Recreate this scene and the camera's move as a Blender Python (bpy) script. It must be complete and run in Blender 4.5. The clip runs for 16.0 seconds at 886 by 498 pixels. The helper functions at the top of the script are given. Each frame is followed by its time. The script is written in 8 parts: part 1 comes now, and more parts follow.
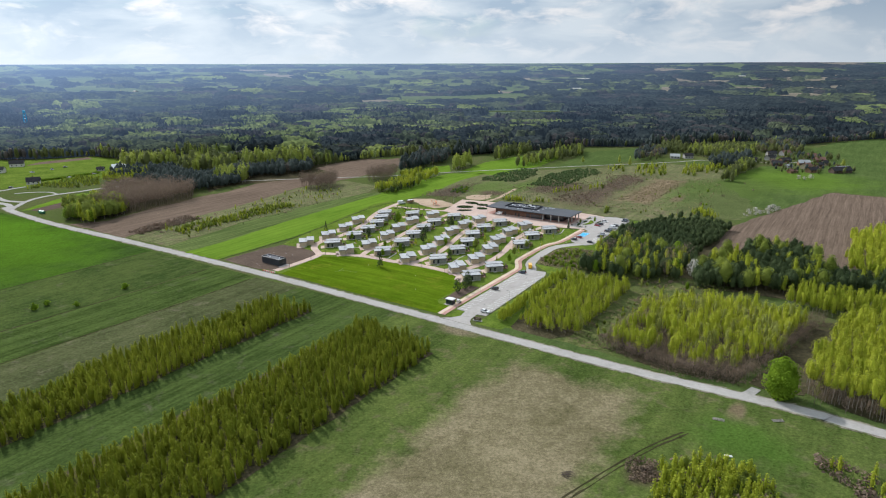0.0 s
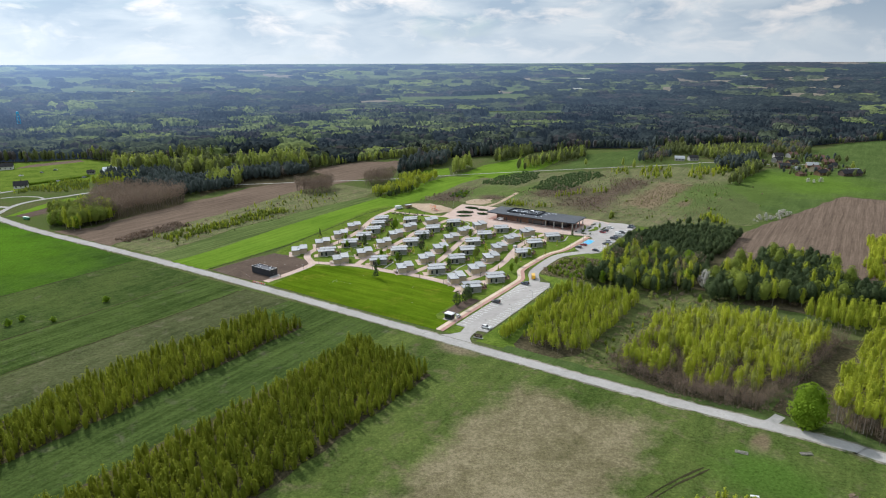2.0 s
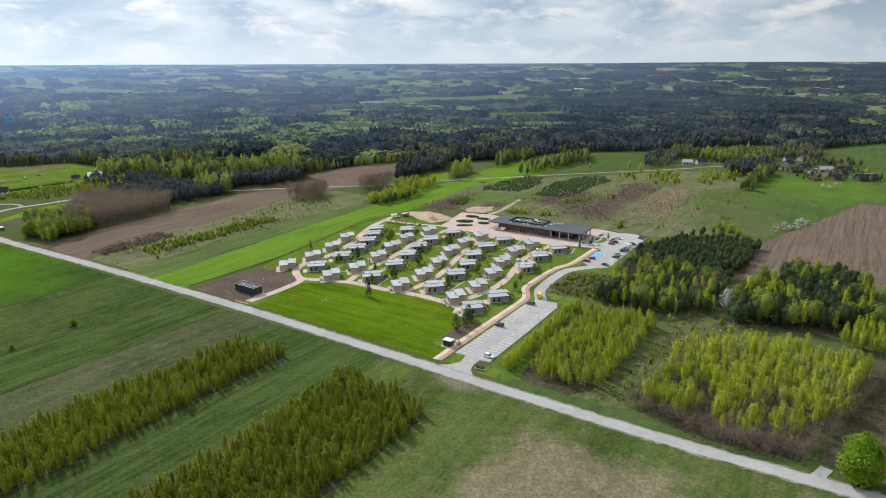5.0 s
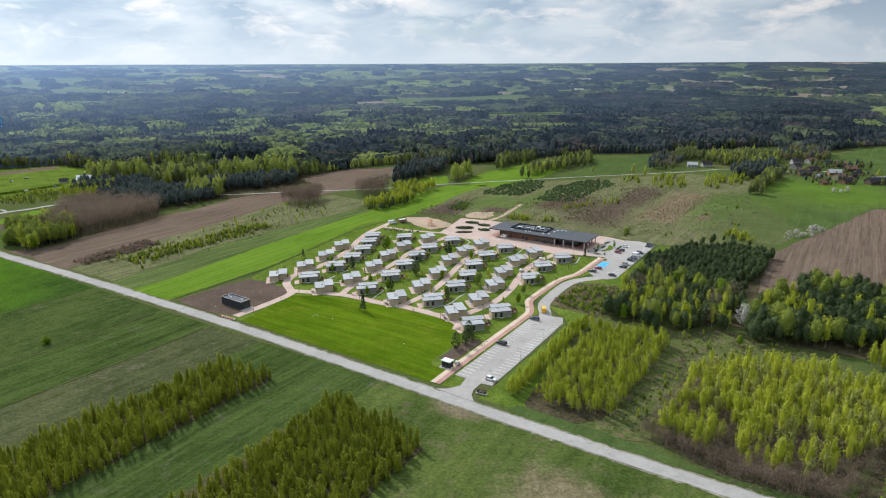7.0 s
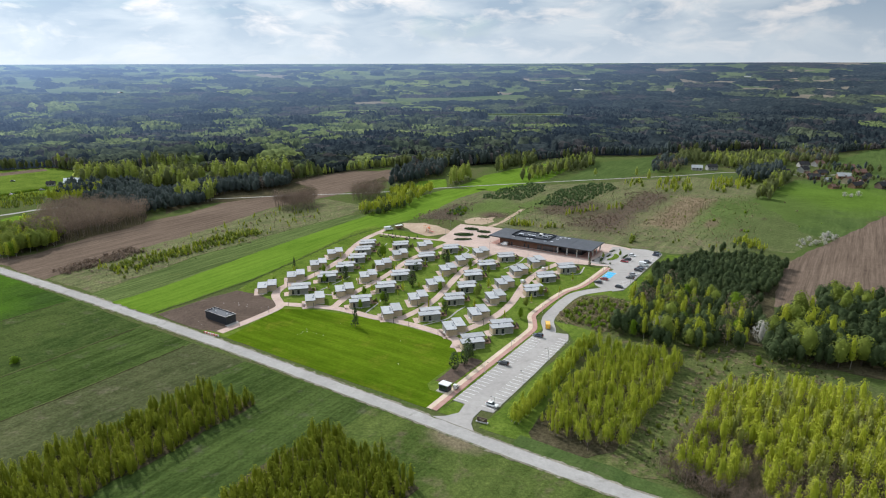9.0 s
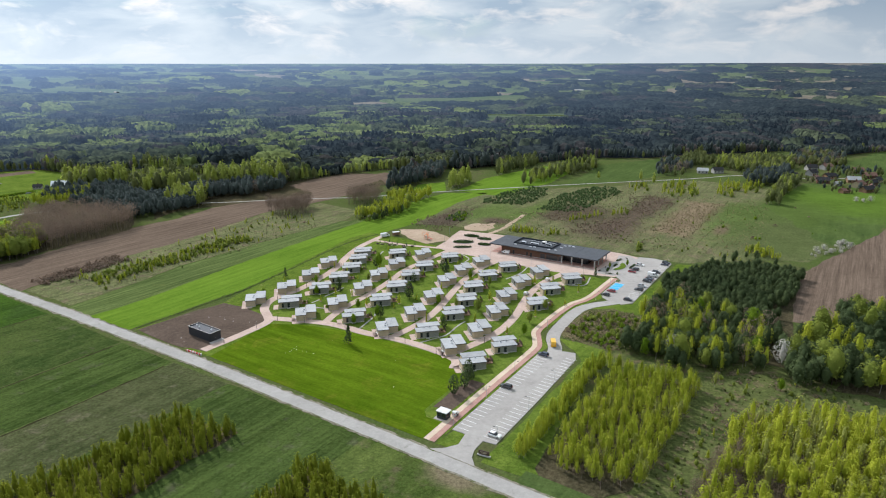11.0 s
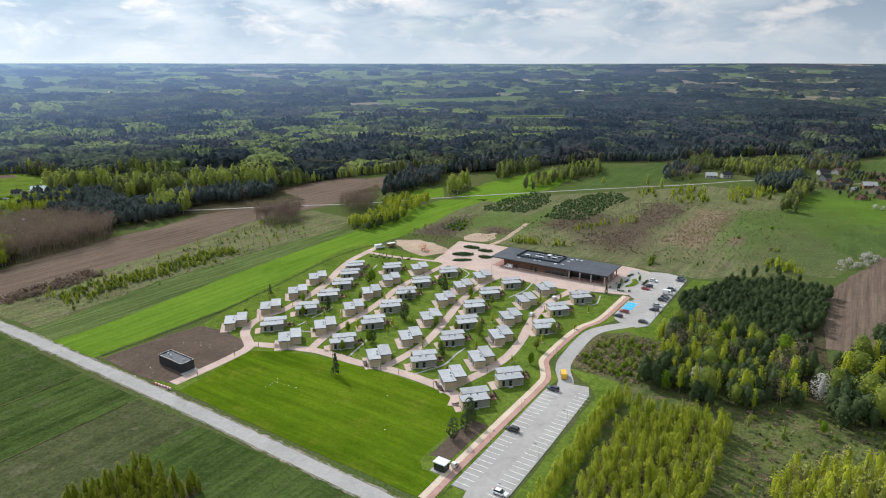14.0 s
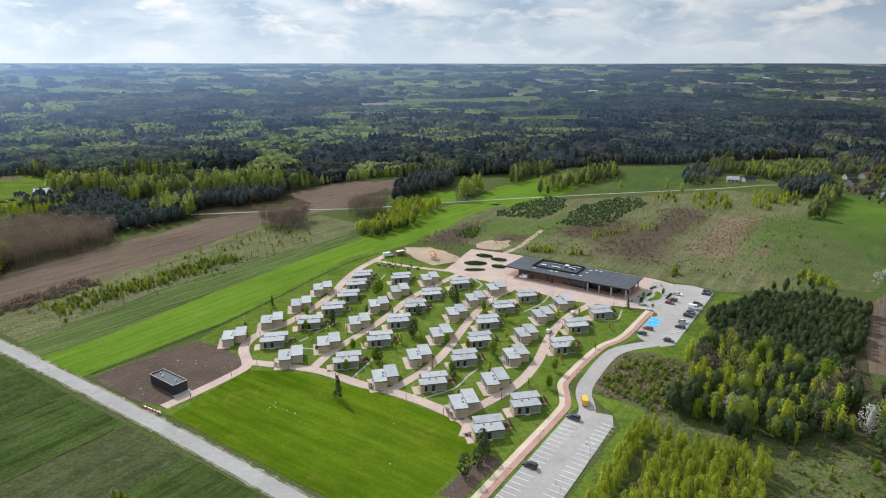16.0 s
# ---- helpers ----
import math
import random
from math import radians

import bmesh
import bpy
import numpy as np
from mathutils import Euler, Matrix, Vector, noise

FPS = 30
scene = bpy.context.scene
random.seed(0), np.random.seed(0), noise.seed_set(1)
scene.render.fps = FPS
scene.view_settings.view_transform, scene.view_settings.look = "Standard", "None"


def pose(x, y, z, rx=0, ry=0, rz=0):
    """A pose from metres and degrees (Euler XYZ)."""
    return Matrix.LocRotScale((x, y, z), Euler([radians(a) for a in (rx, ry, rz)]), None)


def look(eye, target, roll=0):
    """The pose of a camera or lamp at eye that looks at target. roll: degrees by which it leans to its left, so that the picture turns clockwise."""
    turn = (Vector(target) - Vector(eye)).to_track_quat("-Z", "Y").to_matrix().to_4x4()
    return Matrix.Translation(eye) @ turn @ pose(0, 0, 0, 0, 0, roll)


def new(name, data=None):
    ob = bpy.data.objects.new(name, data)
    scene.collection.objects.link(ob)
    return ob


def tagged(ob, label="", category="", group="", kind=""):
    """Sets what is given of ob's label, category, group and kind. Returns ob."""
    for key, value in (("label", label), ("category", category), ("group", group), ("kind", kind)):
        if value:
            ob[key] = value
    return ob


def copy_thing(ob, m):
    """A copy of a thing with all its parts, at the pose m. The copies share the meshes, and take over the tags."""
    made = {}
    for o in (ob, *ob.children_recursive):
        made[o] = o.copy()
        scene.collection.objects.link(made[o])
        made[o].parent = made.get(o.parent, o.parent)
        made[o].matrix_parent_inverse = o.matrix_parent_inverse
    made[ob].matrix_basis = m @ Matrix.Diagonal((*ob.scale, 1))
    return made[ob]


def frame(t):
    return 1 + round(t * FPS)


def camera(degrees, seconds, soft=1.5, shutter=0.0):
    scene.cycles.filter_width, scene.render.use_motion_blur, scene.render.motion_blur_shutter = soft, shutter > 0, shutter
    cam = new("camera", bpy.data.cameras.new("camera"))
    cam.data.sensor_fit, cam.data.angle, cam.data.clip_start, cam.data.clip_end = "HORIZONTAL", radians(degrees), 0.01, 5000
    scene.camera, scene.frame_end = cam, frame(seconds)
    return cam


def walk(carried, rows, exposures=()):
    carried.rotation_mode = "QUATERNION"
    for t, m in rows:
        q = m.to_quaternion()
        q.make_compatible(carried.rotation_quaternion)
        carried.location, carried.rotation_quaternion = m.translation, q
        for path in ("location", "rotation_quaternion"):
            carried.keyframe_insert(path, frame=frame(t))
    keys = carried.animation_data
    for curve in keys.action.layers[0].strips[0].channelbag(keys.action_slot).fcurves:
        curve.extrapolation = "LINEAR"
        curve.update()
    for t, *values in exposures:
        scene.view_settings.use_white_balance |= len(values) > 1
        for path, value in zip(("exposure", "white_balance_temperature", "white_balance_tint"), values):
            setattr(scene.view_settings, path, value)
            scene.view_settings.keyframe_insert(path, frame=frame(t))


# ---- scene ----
cam = camera(69.0, 16.0, soft=1.1)
ROWS = [
    (0.0, 0.00, 0.00, 110.00, 0.00, -16.06, -0.15), (1.5, 0.53, 13.50, 110.16, 0.01, -16.06, -0.19),
    (2.5, 0.91, 22.53, 110.32, 0.00, -16.06, -0.21), (3.5, 1.22, 31.68, 110.51, 0.00, -16.06, -0.22),
    (4.0, 1.29, 36.33, 110.58, 0.00, -16.06, -0.23), (6.5, 1.62, 59.67, 110.81, -0.07, -16.06, -0.23),
    (7.5, 1.82, 69.01, 110.85, -0.11, -16.06, -0.21), (8.5, 2.11, 78.27, 110.84, -0.17, -16.06, -0.16),
    (9.0, 2.24, 82.87, 110.83, -0.20, -16.06, -0.14), (11.5, 2.56, 105.81, 110.84, -0.30, -16.06, -0.03),
    (12.5, 2.66, 115.07, 110.88, -0.34, -16.06, 0.01), (13.5, 2.75, 124.34, 110.88, -0.40, -16.06, 0.03),
    (14.0, 2.78, 128.98, 110.88, -0.43, -16.06, 0.03), (14.5, 2.81, 133.62, 110.87, -0.48, -16.06, 0.04),
    (15.0, 2.82, 138.24, 110.86, -0.24, -16.06, 0.04), (15.5, 2.81, 142.85, 110.86, 0.18, -16.06, 0.04),
    (16.0, 2.77, 147.45, 110.85, 0.61, -16.07, 0.04),
]
walk(cam, [(t, pose(x, y, z, 90 + pitch, 0, yaw) @ pose(0, 0, 0, 0, 0, roll)) for t, x, y, z, yaw, pitch, roll in ROWS],
     exposures=[(0.0, 0.03, 6300, 12.5), (16.0, 0.0, 6300, 12.5)])

# ---- light ----
SUN_AZ, SUN_EL = radians(-36.0), radians(37.0)          # azimuth from +y towards +x
SUN_WAY = Vector((math.sin(SUN_AZ) * math.cos(SUN_EL), math.cos(SUN_AZ) * math.cos(SUN_EL), math.sin(SUN_EL)))
sun = new("sun", bpy.data.lights.new("sun", "SUN"))
sun.data.energy, sun.data.angle, sun.data.color = 4.3, radians(0.8), (1.0, 0.972, 0.95)
sun.matrix_world = look(SUN_WAY * 900, (0, 0, 0))

world = bpy.data.worlds.new("world")
scene.world = world
world.use_nodes = True
wt = world.node_tree
wt.nodes.clear()


def wnode(kind, **inputs):
    n = wt.nodes.new(kind)
    for key, value in inputs.items():
        n.inputs[key].default_value = value
    return n


def wmath(op, a, b=0.0):
    n = wt.nodes.new("ShaderNodeMath")
    n.operation = op
    for i, v in enumerate((a, b)):
        if isinstance(v, (int, float)):
            n.inputs[i].default_value = v
        else:
            wt.links.new(v, n.inputs[i])
    return n.outputs[0]


sky = wt.nodes.new("ShaderNodeTexSky")
sky.sky_type, sky.sun_disc = "NISHITA", False
sky.sun_elevation, sky.sun_rotation = SUN_EL, SUN_AZ % (2 * math.pi)
sky.air_density, sky.dust_density, sky.altitude = 1.0, 0.4, 100
clear = wnode("ShaderNodeBackground", Strength=0.075)
cool = wt.nodes.new("ShaderNodeMix")
cool.data_type, cool.blend_type = "RGBA", "MULTIPLY"
cool.inputs[0].default_value, cool.inputs[7].default_value = 1.0, (0.80, 0.95, 1.12, 1)
wt.links.new(sky.outputs[0], cool.inputs[6])
wt.links.new(cool.outputs[2], clear.inputs["Color"])
coord = wt.nodes.new("ShaderNodeTexCoord")
split = wt.nodes.new("ShaderNodeSeparateXYZ")
wt.links.new(coord.outputs["Generated"], split.inputs[0])
flat = wt.nodes.new("ShaderNodeMapping")
flat.inputs["Scale"].default_value = (4.6, 4.6, 13.0)
wt.links.new(coord.outputs["Generated"], flat.inputs[0])
puffs = wnode("ShaderNodeTexNoise", Scale=0.8, Detail=10.0, Roughness=0.58, Distortion=0.3)
wt.links.new(flat.outputs[0], puffs.inputs["Vector"])
cover = wt.nodes.new("ShaderNodeValToRGB")
cover.color_ramp.elements[0].position, cover.color_ramp.elements[1].position = 0.30, 0.46
wt.links.new(puffs.outputs[0], cover.inputs[0])
# long grey undersides, with small sunlit heads of cumulus between them
tone = wnode("ShaderNodeTexNoise", Scale=1.7, Detail=7.0, Roughness=0.52, Distortion=0.35)
wt.links.new(flat.outputs[0], tone.inputs["Vector"])
grey = wt.nodes.new("ShaderNodeValToRGB")
grey.color_ramp.elements[0].position, grey.color_ramp.elements[1].position = 0.40, 0.62
grey.color_ramp.elements[0].color, grey.color_ramp.elements[1].color = (0.47, 0.60, 0.72, 1), (0.78, 0.87, 0.915, 1)
wt.links.new(tone.outputs[0], grey.inputs[0])
heads = wnode("ShaderNodeTexNoise", Scale=3.1, Detail=9.0, Roughness=0.55, Distortion=0.5)
wt.links.new(flat.outputs[0], heads.inputs["Vector"])
bright = wt.nodes.new("ShaderNodeMapRange")
bright.inputs["From Min"].default_value, bright.inputs["From Max"].default_value = 0.50, 0.68
wt.links.new(heads.outputs[0], bright.inputs[0])
lit = wt.nodes.new("ShaderNodeMix")
lit.data_type = "RGBA"
lit.inputs[7].default_value = (1.04, 1.03, 1.0, 1)
wt.links.new(bright.outputs[0], lit.inputs[0])
wt.links.new(grey.outputs[0], lit.inputs[6])
cloud = wnode("ShaderNodeBackground", Strength=0.95)
# an overcast dome grows brighter towards the zenith
tilt = wmath("MULTIPLY", split.outputs["X"], -0.42)      # the cover thickens away from the sun
wt.links.new(wmath("ADD", tilt, wmath("ADD", wmath("MULTIPLY", wmath("MAXIMUM", split.outputs["Z"], 0.0), 0.30), 0.89)), cloud.inputs["Strength"])
wt.links.new(lit.outputs[2], cloud.inputs["Color"])
veil = wnode("ShaderNodeBackground", Strength=0.90)      # pale air near the horizon
veil.inputs["Color"].default_value = (0.78, 0.88, 0.94, 1)
wt.links.new(wmath("ADD", wmath("MULTIPLY", split.outputs["X"], -0.34), 0.89), veil.inputs["Strength"])
mix_a = wt.nodes.new("ShaderNodeMixShader")
wt.links.new(cover.outputs[0], mix_a.inputs[0])
wt.links.new(clear.outputs[0], mix_a.inputs[1])
wt.links.new(cloud.outputs[0], mix_a.inputs[2])
low = wt.nodes.new("ShaderNodeMapRange")
low.inputs["From Min"].default_value, low.inputs["From Max"].default_value = 0.075, 0.0
low.inputs["To Max"].default_value = 0.85
wt.links.new(split.outputs["Z"], low.inputs[0])
mix_b = wt.nodes.new("ShaderNodeMixShader")
wt.links.new(low.outputs[0], mix_b.inputs[0])
wt.links.new(mix_a.outputs[0], mix_b.inputs[1])
wt.links.new(veil.outputs[0], mix_b.inputs[2])
out = wt.nodes.new("ShaderNodeOutputWorld")
wt.links.new(mix_b.outputs[0], out.inputs[0])

# ---- plan: s runs along the road, q away from it ----
AXIS = radians(-33.2)
AX, BX = Vector((math.cos(AXIS), math.sin(AXIS))), Vector((-math.sin(AXIS), math.cos(AXIS)))


def site(s, q, z=0.0):
    p = Vector((0, 275)) + AX * s + BX * q
    return Vector((p.x, p.y, z))


def at(s, q, z=0.0, turn=0.0):
    """A pose on the plan; turn in degrees from the road's direction."""
    p = site(s, q, z)
    return pose(p.x, p.y, p.z, 0, 0, -33.2 + turn)


# ---- materials ----
def material(name):
    m = bpy.data.materials.new(name)
    m.use_nodes = True
    nt = m.node_tree
    return m, nt, nt.nodes["Principled BSDF"]


def node(nt, kind, links=(), **inputs):
    n = nt.nodes.new(kind)
    for key, value in inputs.items():
        n.inputs[key].default_value = value
    for sock, target in links:
        nt.links.new(sock, n.inputs[target])
    return n


def math_node(nt, op, a, b=0.0):
    n = nt.nodes.new("ShaderNodeMath")
    n.operation = op
    for i, v in enumerate((a, b)):
        if isinstance(v, (int, float)):
            n.inputs[i].default_value = v
        else:
            nt.links.new(v, n.inputs[i])
    return n.outputs[0]


def stretch(nt, value, lo, hi, to_lo=0.0, to_hi=1.0):
    n = node(nt, "ShaderNodeMapRange", [(value, 0)])
    for key, v in (("From Min", lo), ("From Max", hi), ("To Min", to_lo), ("To Max", to_hi)):
        n.inputs[key].default_value = v
    return n.outputs[0]


def blend(nt, fac, a, b, mode="MIX"):
    n = nt.nodes.new("ShaderNodeMix")
    n.data_type, n.blend_type = "RGBA", mode
    for v, i in ((fac, 0), (a, 6), (b, 7)):
        if isinstance(v, (int, float)):
            n.inputs[i].default_value = v
        elif isinstance(v, tuple):
            n.inputs[i].default_value = (*v, 1) if len(v) == 3 else v
        else:
            nt.links.new(v, n.inputs[i])
    return n.outputs[2]


def place_of(nt, across=1.0, along=1.0):
    """World position turned onto the plan's axes, scaled across and along the fields."""
    pos = nt.nodes.new("ShaderNodeNewGeometry").outputs["Position"]
    m = node(nt, "ShaderNodeMapping", [(pos, "Vector")])
    m.vector_type = "TEXTURE"
    m.inputs["Rotation"].default_value = (0, 0, AXIS)
    m.inputs["Scale"].default_value = (1 / across, 1 / along, 1)
    return m.outputs[0]


def noise_of(nt, vec, scale, detail=4.0, rough=0.55, distort=0.0):
    return node(nt, "ShaderNodeTexNoise", [(vec, "Vector")], Scale=scale, Detail=detail, Roughness=rough, Distortion=distort).outputs[0]


def surface(name, c1, c2, c3=None, big=0.03, small=0.5, fine=5.0, rough=0.9, bump=0.3, bump_scale=2.0,
            rows=0.0, row_amount=0.35, vary=0.0, metal=0.0, spec=0.0, c3_at=0.58, spots=(), plots=(), grain=0.0, beside=False):
    """Colour varies between c1 and c2 over big patches and small grain, with stains of c3; rows: metres between working lines along q, or beside the road."""
    m, nt, b = material(name)
    pos = nt.nodes.new("ShaderNodeNewGeometry").outputs["Position"]
    n1, n2, n3 = noise_of(nt, pos, big, 5), noise_of(nt, pos, small, 5, 0.65), noise_of(nt, pos, fine, 3, 0.7)
    f = math_node(nt, "ADD", math_node(nt, "MULTIPLY", n1, 0.36), math_node(nt, "ADD", math_node(nt, "MULTIPLY", n2, 0.34), math_node(nt, "MULTIPLY", n3, 0.30)))
    col = blend(nt, stretch(nt, f, 0.41, 0.59), c1, c2)
    if c3:
        n4 = noise_of(nt, pos, big * 2.7 + 0.011, 6, 0.7, 0.4)
        col = blend(nt, stretch(nt, n4, c3_at, c3_at + 0.12), col, c3)
    if rows:
        line = noise_of(nt, place_of(nt, *((0.012, 1 / rows) if beside else (1 / rows, 0.012))), 1.0, 5.0, 0.62)
        thin = noise_of(nt, place_of(nt, *((0.05, 3.2 / rows) if beside else (3.2 / rows, 0.05))), 1.0, 4.0, 0.6)
        lines = math_node(nt, "ADD", math_node(nt, "MULTIPLY", line, 0.6), math_node(nt, "MULTIPLY", thin, 0.4))
        col = blend(nt, row_amount, col, blend(nt, stretch(nt, lines, 0.40, 0.60), tuple(v * 0.66 for v in c1), tuple(min(1, v * 1.3) for v in c2)))
    for s0, q0, rs, rq, tint in spots:
        # soft-edged stains of other growth and of painted sunlight, centred on the plan
        c = site(s0, q0)
        m1 = node(nt, "ShaderNodeMapping", [(pos, "Vector")])
        m1.vector_type = "TEXTURE"
        m1.inputs["Location"].default_value, m1.inputs["Rotation"].default_value, m1.inputs["Scale"].default_value = c, (0, 0, AXIS), (rs, rq, 1e6)
        ln = node(nt, "ShaderNodeVectorMath", [(m1.outputs[0], 0)])
        ln.operation = "LENGTH"
        edge = math_node(nt, "ADD", ln.outputs["Value"], math_node(nt, "MULTIPLY", noise_of(nt, pos, 0.045, 8, 0.68), 1.6))
        col = blend(nt, stretch(nt, edge, 2.1, 1.35, 0.0, 0.9), col, blend(nt, stretch(nt, f, 0.36, 0.64), tuple(v * 0.75 for v in tint), tuple(v * 1.2 for v in tint)))
    for s0, q0, hs, hq, p1, p2 in plots:
        # a straight-sided plot of other growth that frays into its surroundings
        m1 = node(nt, "ShaderNodeMapping", [(pos, "Vector")])
        m1.vector_type = "TEXTURE"
        m1.inputs["Location"].default_value, m1.inputs["Rotation"].default_value = site(s0, q0), (0, 0, AXIS)
        xyz = node(nt, "ShaderNodeSeparateXYZ", [(m1.outputs[0], 0)])
        gap_s = math_node(nt, "SUBTRACT", hs, math_node(nt, "ABSOLUTE", xyz.outputs[0]))
        gap_q = math_node(nt, "SUBTRACT", hq, math_node(nt, "ABSOLUTE", xyz.outputs[1]))
        fray = math_node(nt, "MULTIPLY", math_node(nt, "SUBTRACT", noise_of(nt, pos, 0.07, 8, 0.72), 0.5), 34.0)
        depth_in = math_node(nt, "ADD", math_node(nt, "MINIMUM", gap_s, gap_q), fray)
        col = blend(nt, stretch(nt, depth_in, -3.0, 6.0, 0.0, 0.9), col, blend(nt, stretch(nt, f, 0.40, 0.60), p1, p2))
    if grain:
        # tussocks and bare spots
        blades = noise_of(nt, pos, 0.9, 8, 0.78, 0.2)
        col = node(nt, "ShaderNodeHueSaturation", [(col, "Color"), (stretch(nt, blades, 0.36, 0.64, 1 - grain, 1 + grain), "Value")]).outputs[0]
    if vary:
        rnd = nt.nodes.new("ShaderNodeObjectInfo").outputs["Random"]
        hsv = node(nt, "ShaderNodeHueSaturation", [(col, "Color"), (stretch(nt, rnd, 0, 1, 1 - vary, 1 + vary), "Value")])
        col = hsv.outputs[0]
    nt.links.new(col, b.inputs["Base Color"])
    b.inputs["Roughness"].default_value, b.inputs["Metallic"].default_value = rough, metal
    b.inputs["Specular IOR Level"].default_value = spec
    if bump:
        bm_n = node(nt, "ShaderNodeBump", [(noise_of(nt, pos, bump_scale, 6, 0.65), "Height")], Strength=bump, Distance=0.25)
        nt.links.new(bm_n.outputs[0], b.inputs["Normal"])
    return m


def foliage(name, dark, light, through_light=0.35, patch=0.22, gloss=0.7, haze_sheen=0.0):
    m, nt, b = material(name)
    geo = nt.nodes.new("ShaderNodeNewGeometry")
    tree = noise_of(nt, geo.outputs["Position"], patch, 2.0)
    stand = noise_of(nt, geo.outputs["Position"], 0.012, 2.0)
    f = math_node(nt, "ADD", math_node(nt, "MULTIPLY", stretch(nt, tree, 0.33, 0.67), 0.55), math_node(nt, "MULTIPLY", stretch(nt, stand, 0.35, 0.65), 0.45))
    col = blend(nt, f, dark, light)
    hsv = node(nt, "ShaderNodeHueSaturation", [(col, "Color"), (stretch(nt, geo.outputs["Random Per Island"], 0, 1, 0.78, 1.22), "Value")])
    nt.links.new(hsv.outputs[0], b.inputs["Base Color"])
    b.inputs["Roughness"].default_value = gloss
    b.inputs["Specular IOR Level"].default_value = 0.03
    # pale blue sheen that paints haze onto far foliage
    b.inputs["Sheen Weight"].default_value, b.inputs["Sheen Roughness"].default_value = haze_sheen, 0.6
    b.inputs["Sheen Tint"].default_value = (0.78, 0.88, 1.0, 1)
    tr = node(nt, "ShaderNodeBsdfTranslucent", [(hsv.outputs[0], "Color")])
    mx = node(nt, "ShaderNodeMixShader", [(b.outputs[0], 1), (tr.outputs[0], 2)], Fac=through_light)
    nt.links.new(mx.outputs[0], nt.nodes["Material Output"].inputs[0])
    return m


def plain(name, colour, rough=0.5, metal=0.0, spec=0.5, wear=0.12, scale=3.0):
    c = Vector(colour)
    return surface(name, tuple(c * (1 - wear)), tuple(c * (1 + wear)), big=scale * 0.2, small=scale, fine=scale * 8, rough=rough, metal=metal, spec=spec, bump=0.05, bump_scale=20)


def glass(name, colour=(0.02, 0.025, 0.03)):
    m, nt, b = material(name)
    b.inputs["Base Color"].default_value = (*colour, 1)
    b.inputs["Roughness"].default_value, b.inputs["Specular IOR Level"].default_value = 0.06, 0.8
    return m


M = {}
# ground cover
# rough_grass and meadow hold part of a cloud's shade in their colour
M["rough_grass"] = surface("rough_grass", (0.028, 0.050, 0.014), (0.074, 0.098, 0.028), (0.108, 0.099, 0.063), big=0.03, small=0.2, fine=2.0, bump=0.8, bump_scale=1.2, rows=7.0, row_amount=0.25, grain=0.35)
M["meadow"] = surface("meadow", (0.026, 0.045, 0.012), (0.065, 0.094, 0.025), (0.097, 0.092, 0.059), big=0.035, small=0.22, fine=2.5, bump=0.7, bump_scale=1.3, rows=5.0, row_amount=0.45, c3_at=0.57, grain=0.32)
M["dry_meadow"] = surface("dry_meadow", (0.039, 0.064, 0.015), (0.095, 0.123, 0.032), (0.110, 0.100, 0.052), big=0.035, small=0.25, fine=2.2, bump=0.9, bump_scale=1.2, rows=7.0, row_amount=0.25, c3_at=0.54,
                          spots=[(16, -12, 9, 5, (0.17, 0.14, 0.09)), (128, -20, 2.5, 7, (0.155, 0.12, 0.075)), (132, -38, 16, 12, (0.056, 0.105, 0.018)), (112, -70, 5, 6, (0.070, 0.052, 0.036))],
                          plots=[(74, -122, 27, 97, (0.105, 0.092, 0.048), (0.235, 0.196, 0.124))], grain=0.36)
M["fallow_grass"] = surface("fallow_grass", (0.040, 0.052, 0.020), (0.086, 0.094, 0.042), (0.118, 0.106, 0.068), big=0.04, small=0.25, fine=2.2, bump=0.9, bump_scale=1.2, rows=6.0, row_amount=0.3, c3_at=0.55, grain=0.36)
# both bright spots paint a patch of sunlight onto the strip
M["sown_meadow"] = surface("sown_meadow", (0.022, 0.044, 0.011), (0.047, 0.081, 0.018), (0.077, 0.078, 0.044), big=0.035, small=0.22, fine=2.5, bump=0.7, bump_scale=1.3, rows=5.0, row_amount=0.4, c3_at=0.66,
                           spots=[(-300, -70, 95, 70, (0.062, 0.128, 0.012)), (-345, -40, 70, 34, (0.066, 0.140, 0.012))], grain=0.30)
M["crop"] = surface("crop", (0.082, 0.150, 0.016), (0.124, 0.200, 0.024), big=0.03, small=0.3, fine=2.5, bump=0.4, bump_scale=3.0, rows=3.0, row_amount=0.35, grain=0.14)
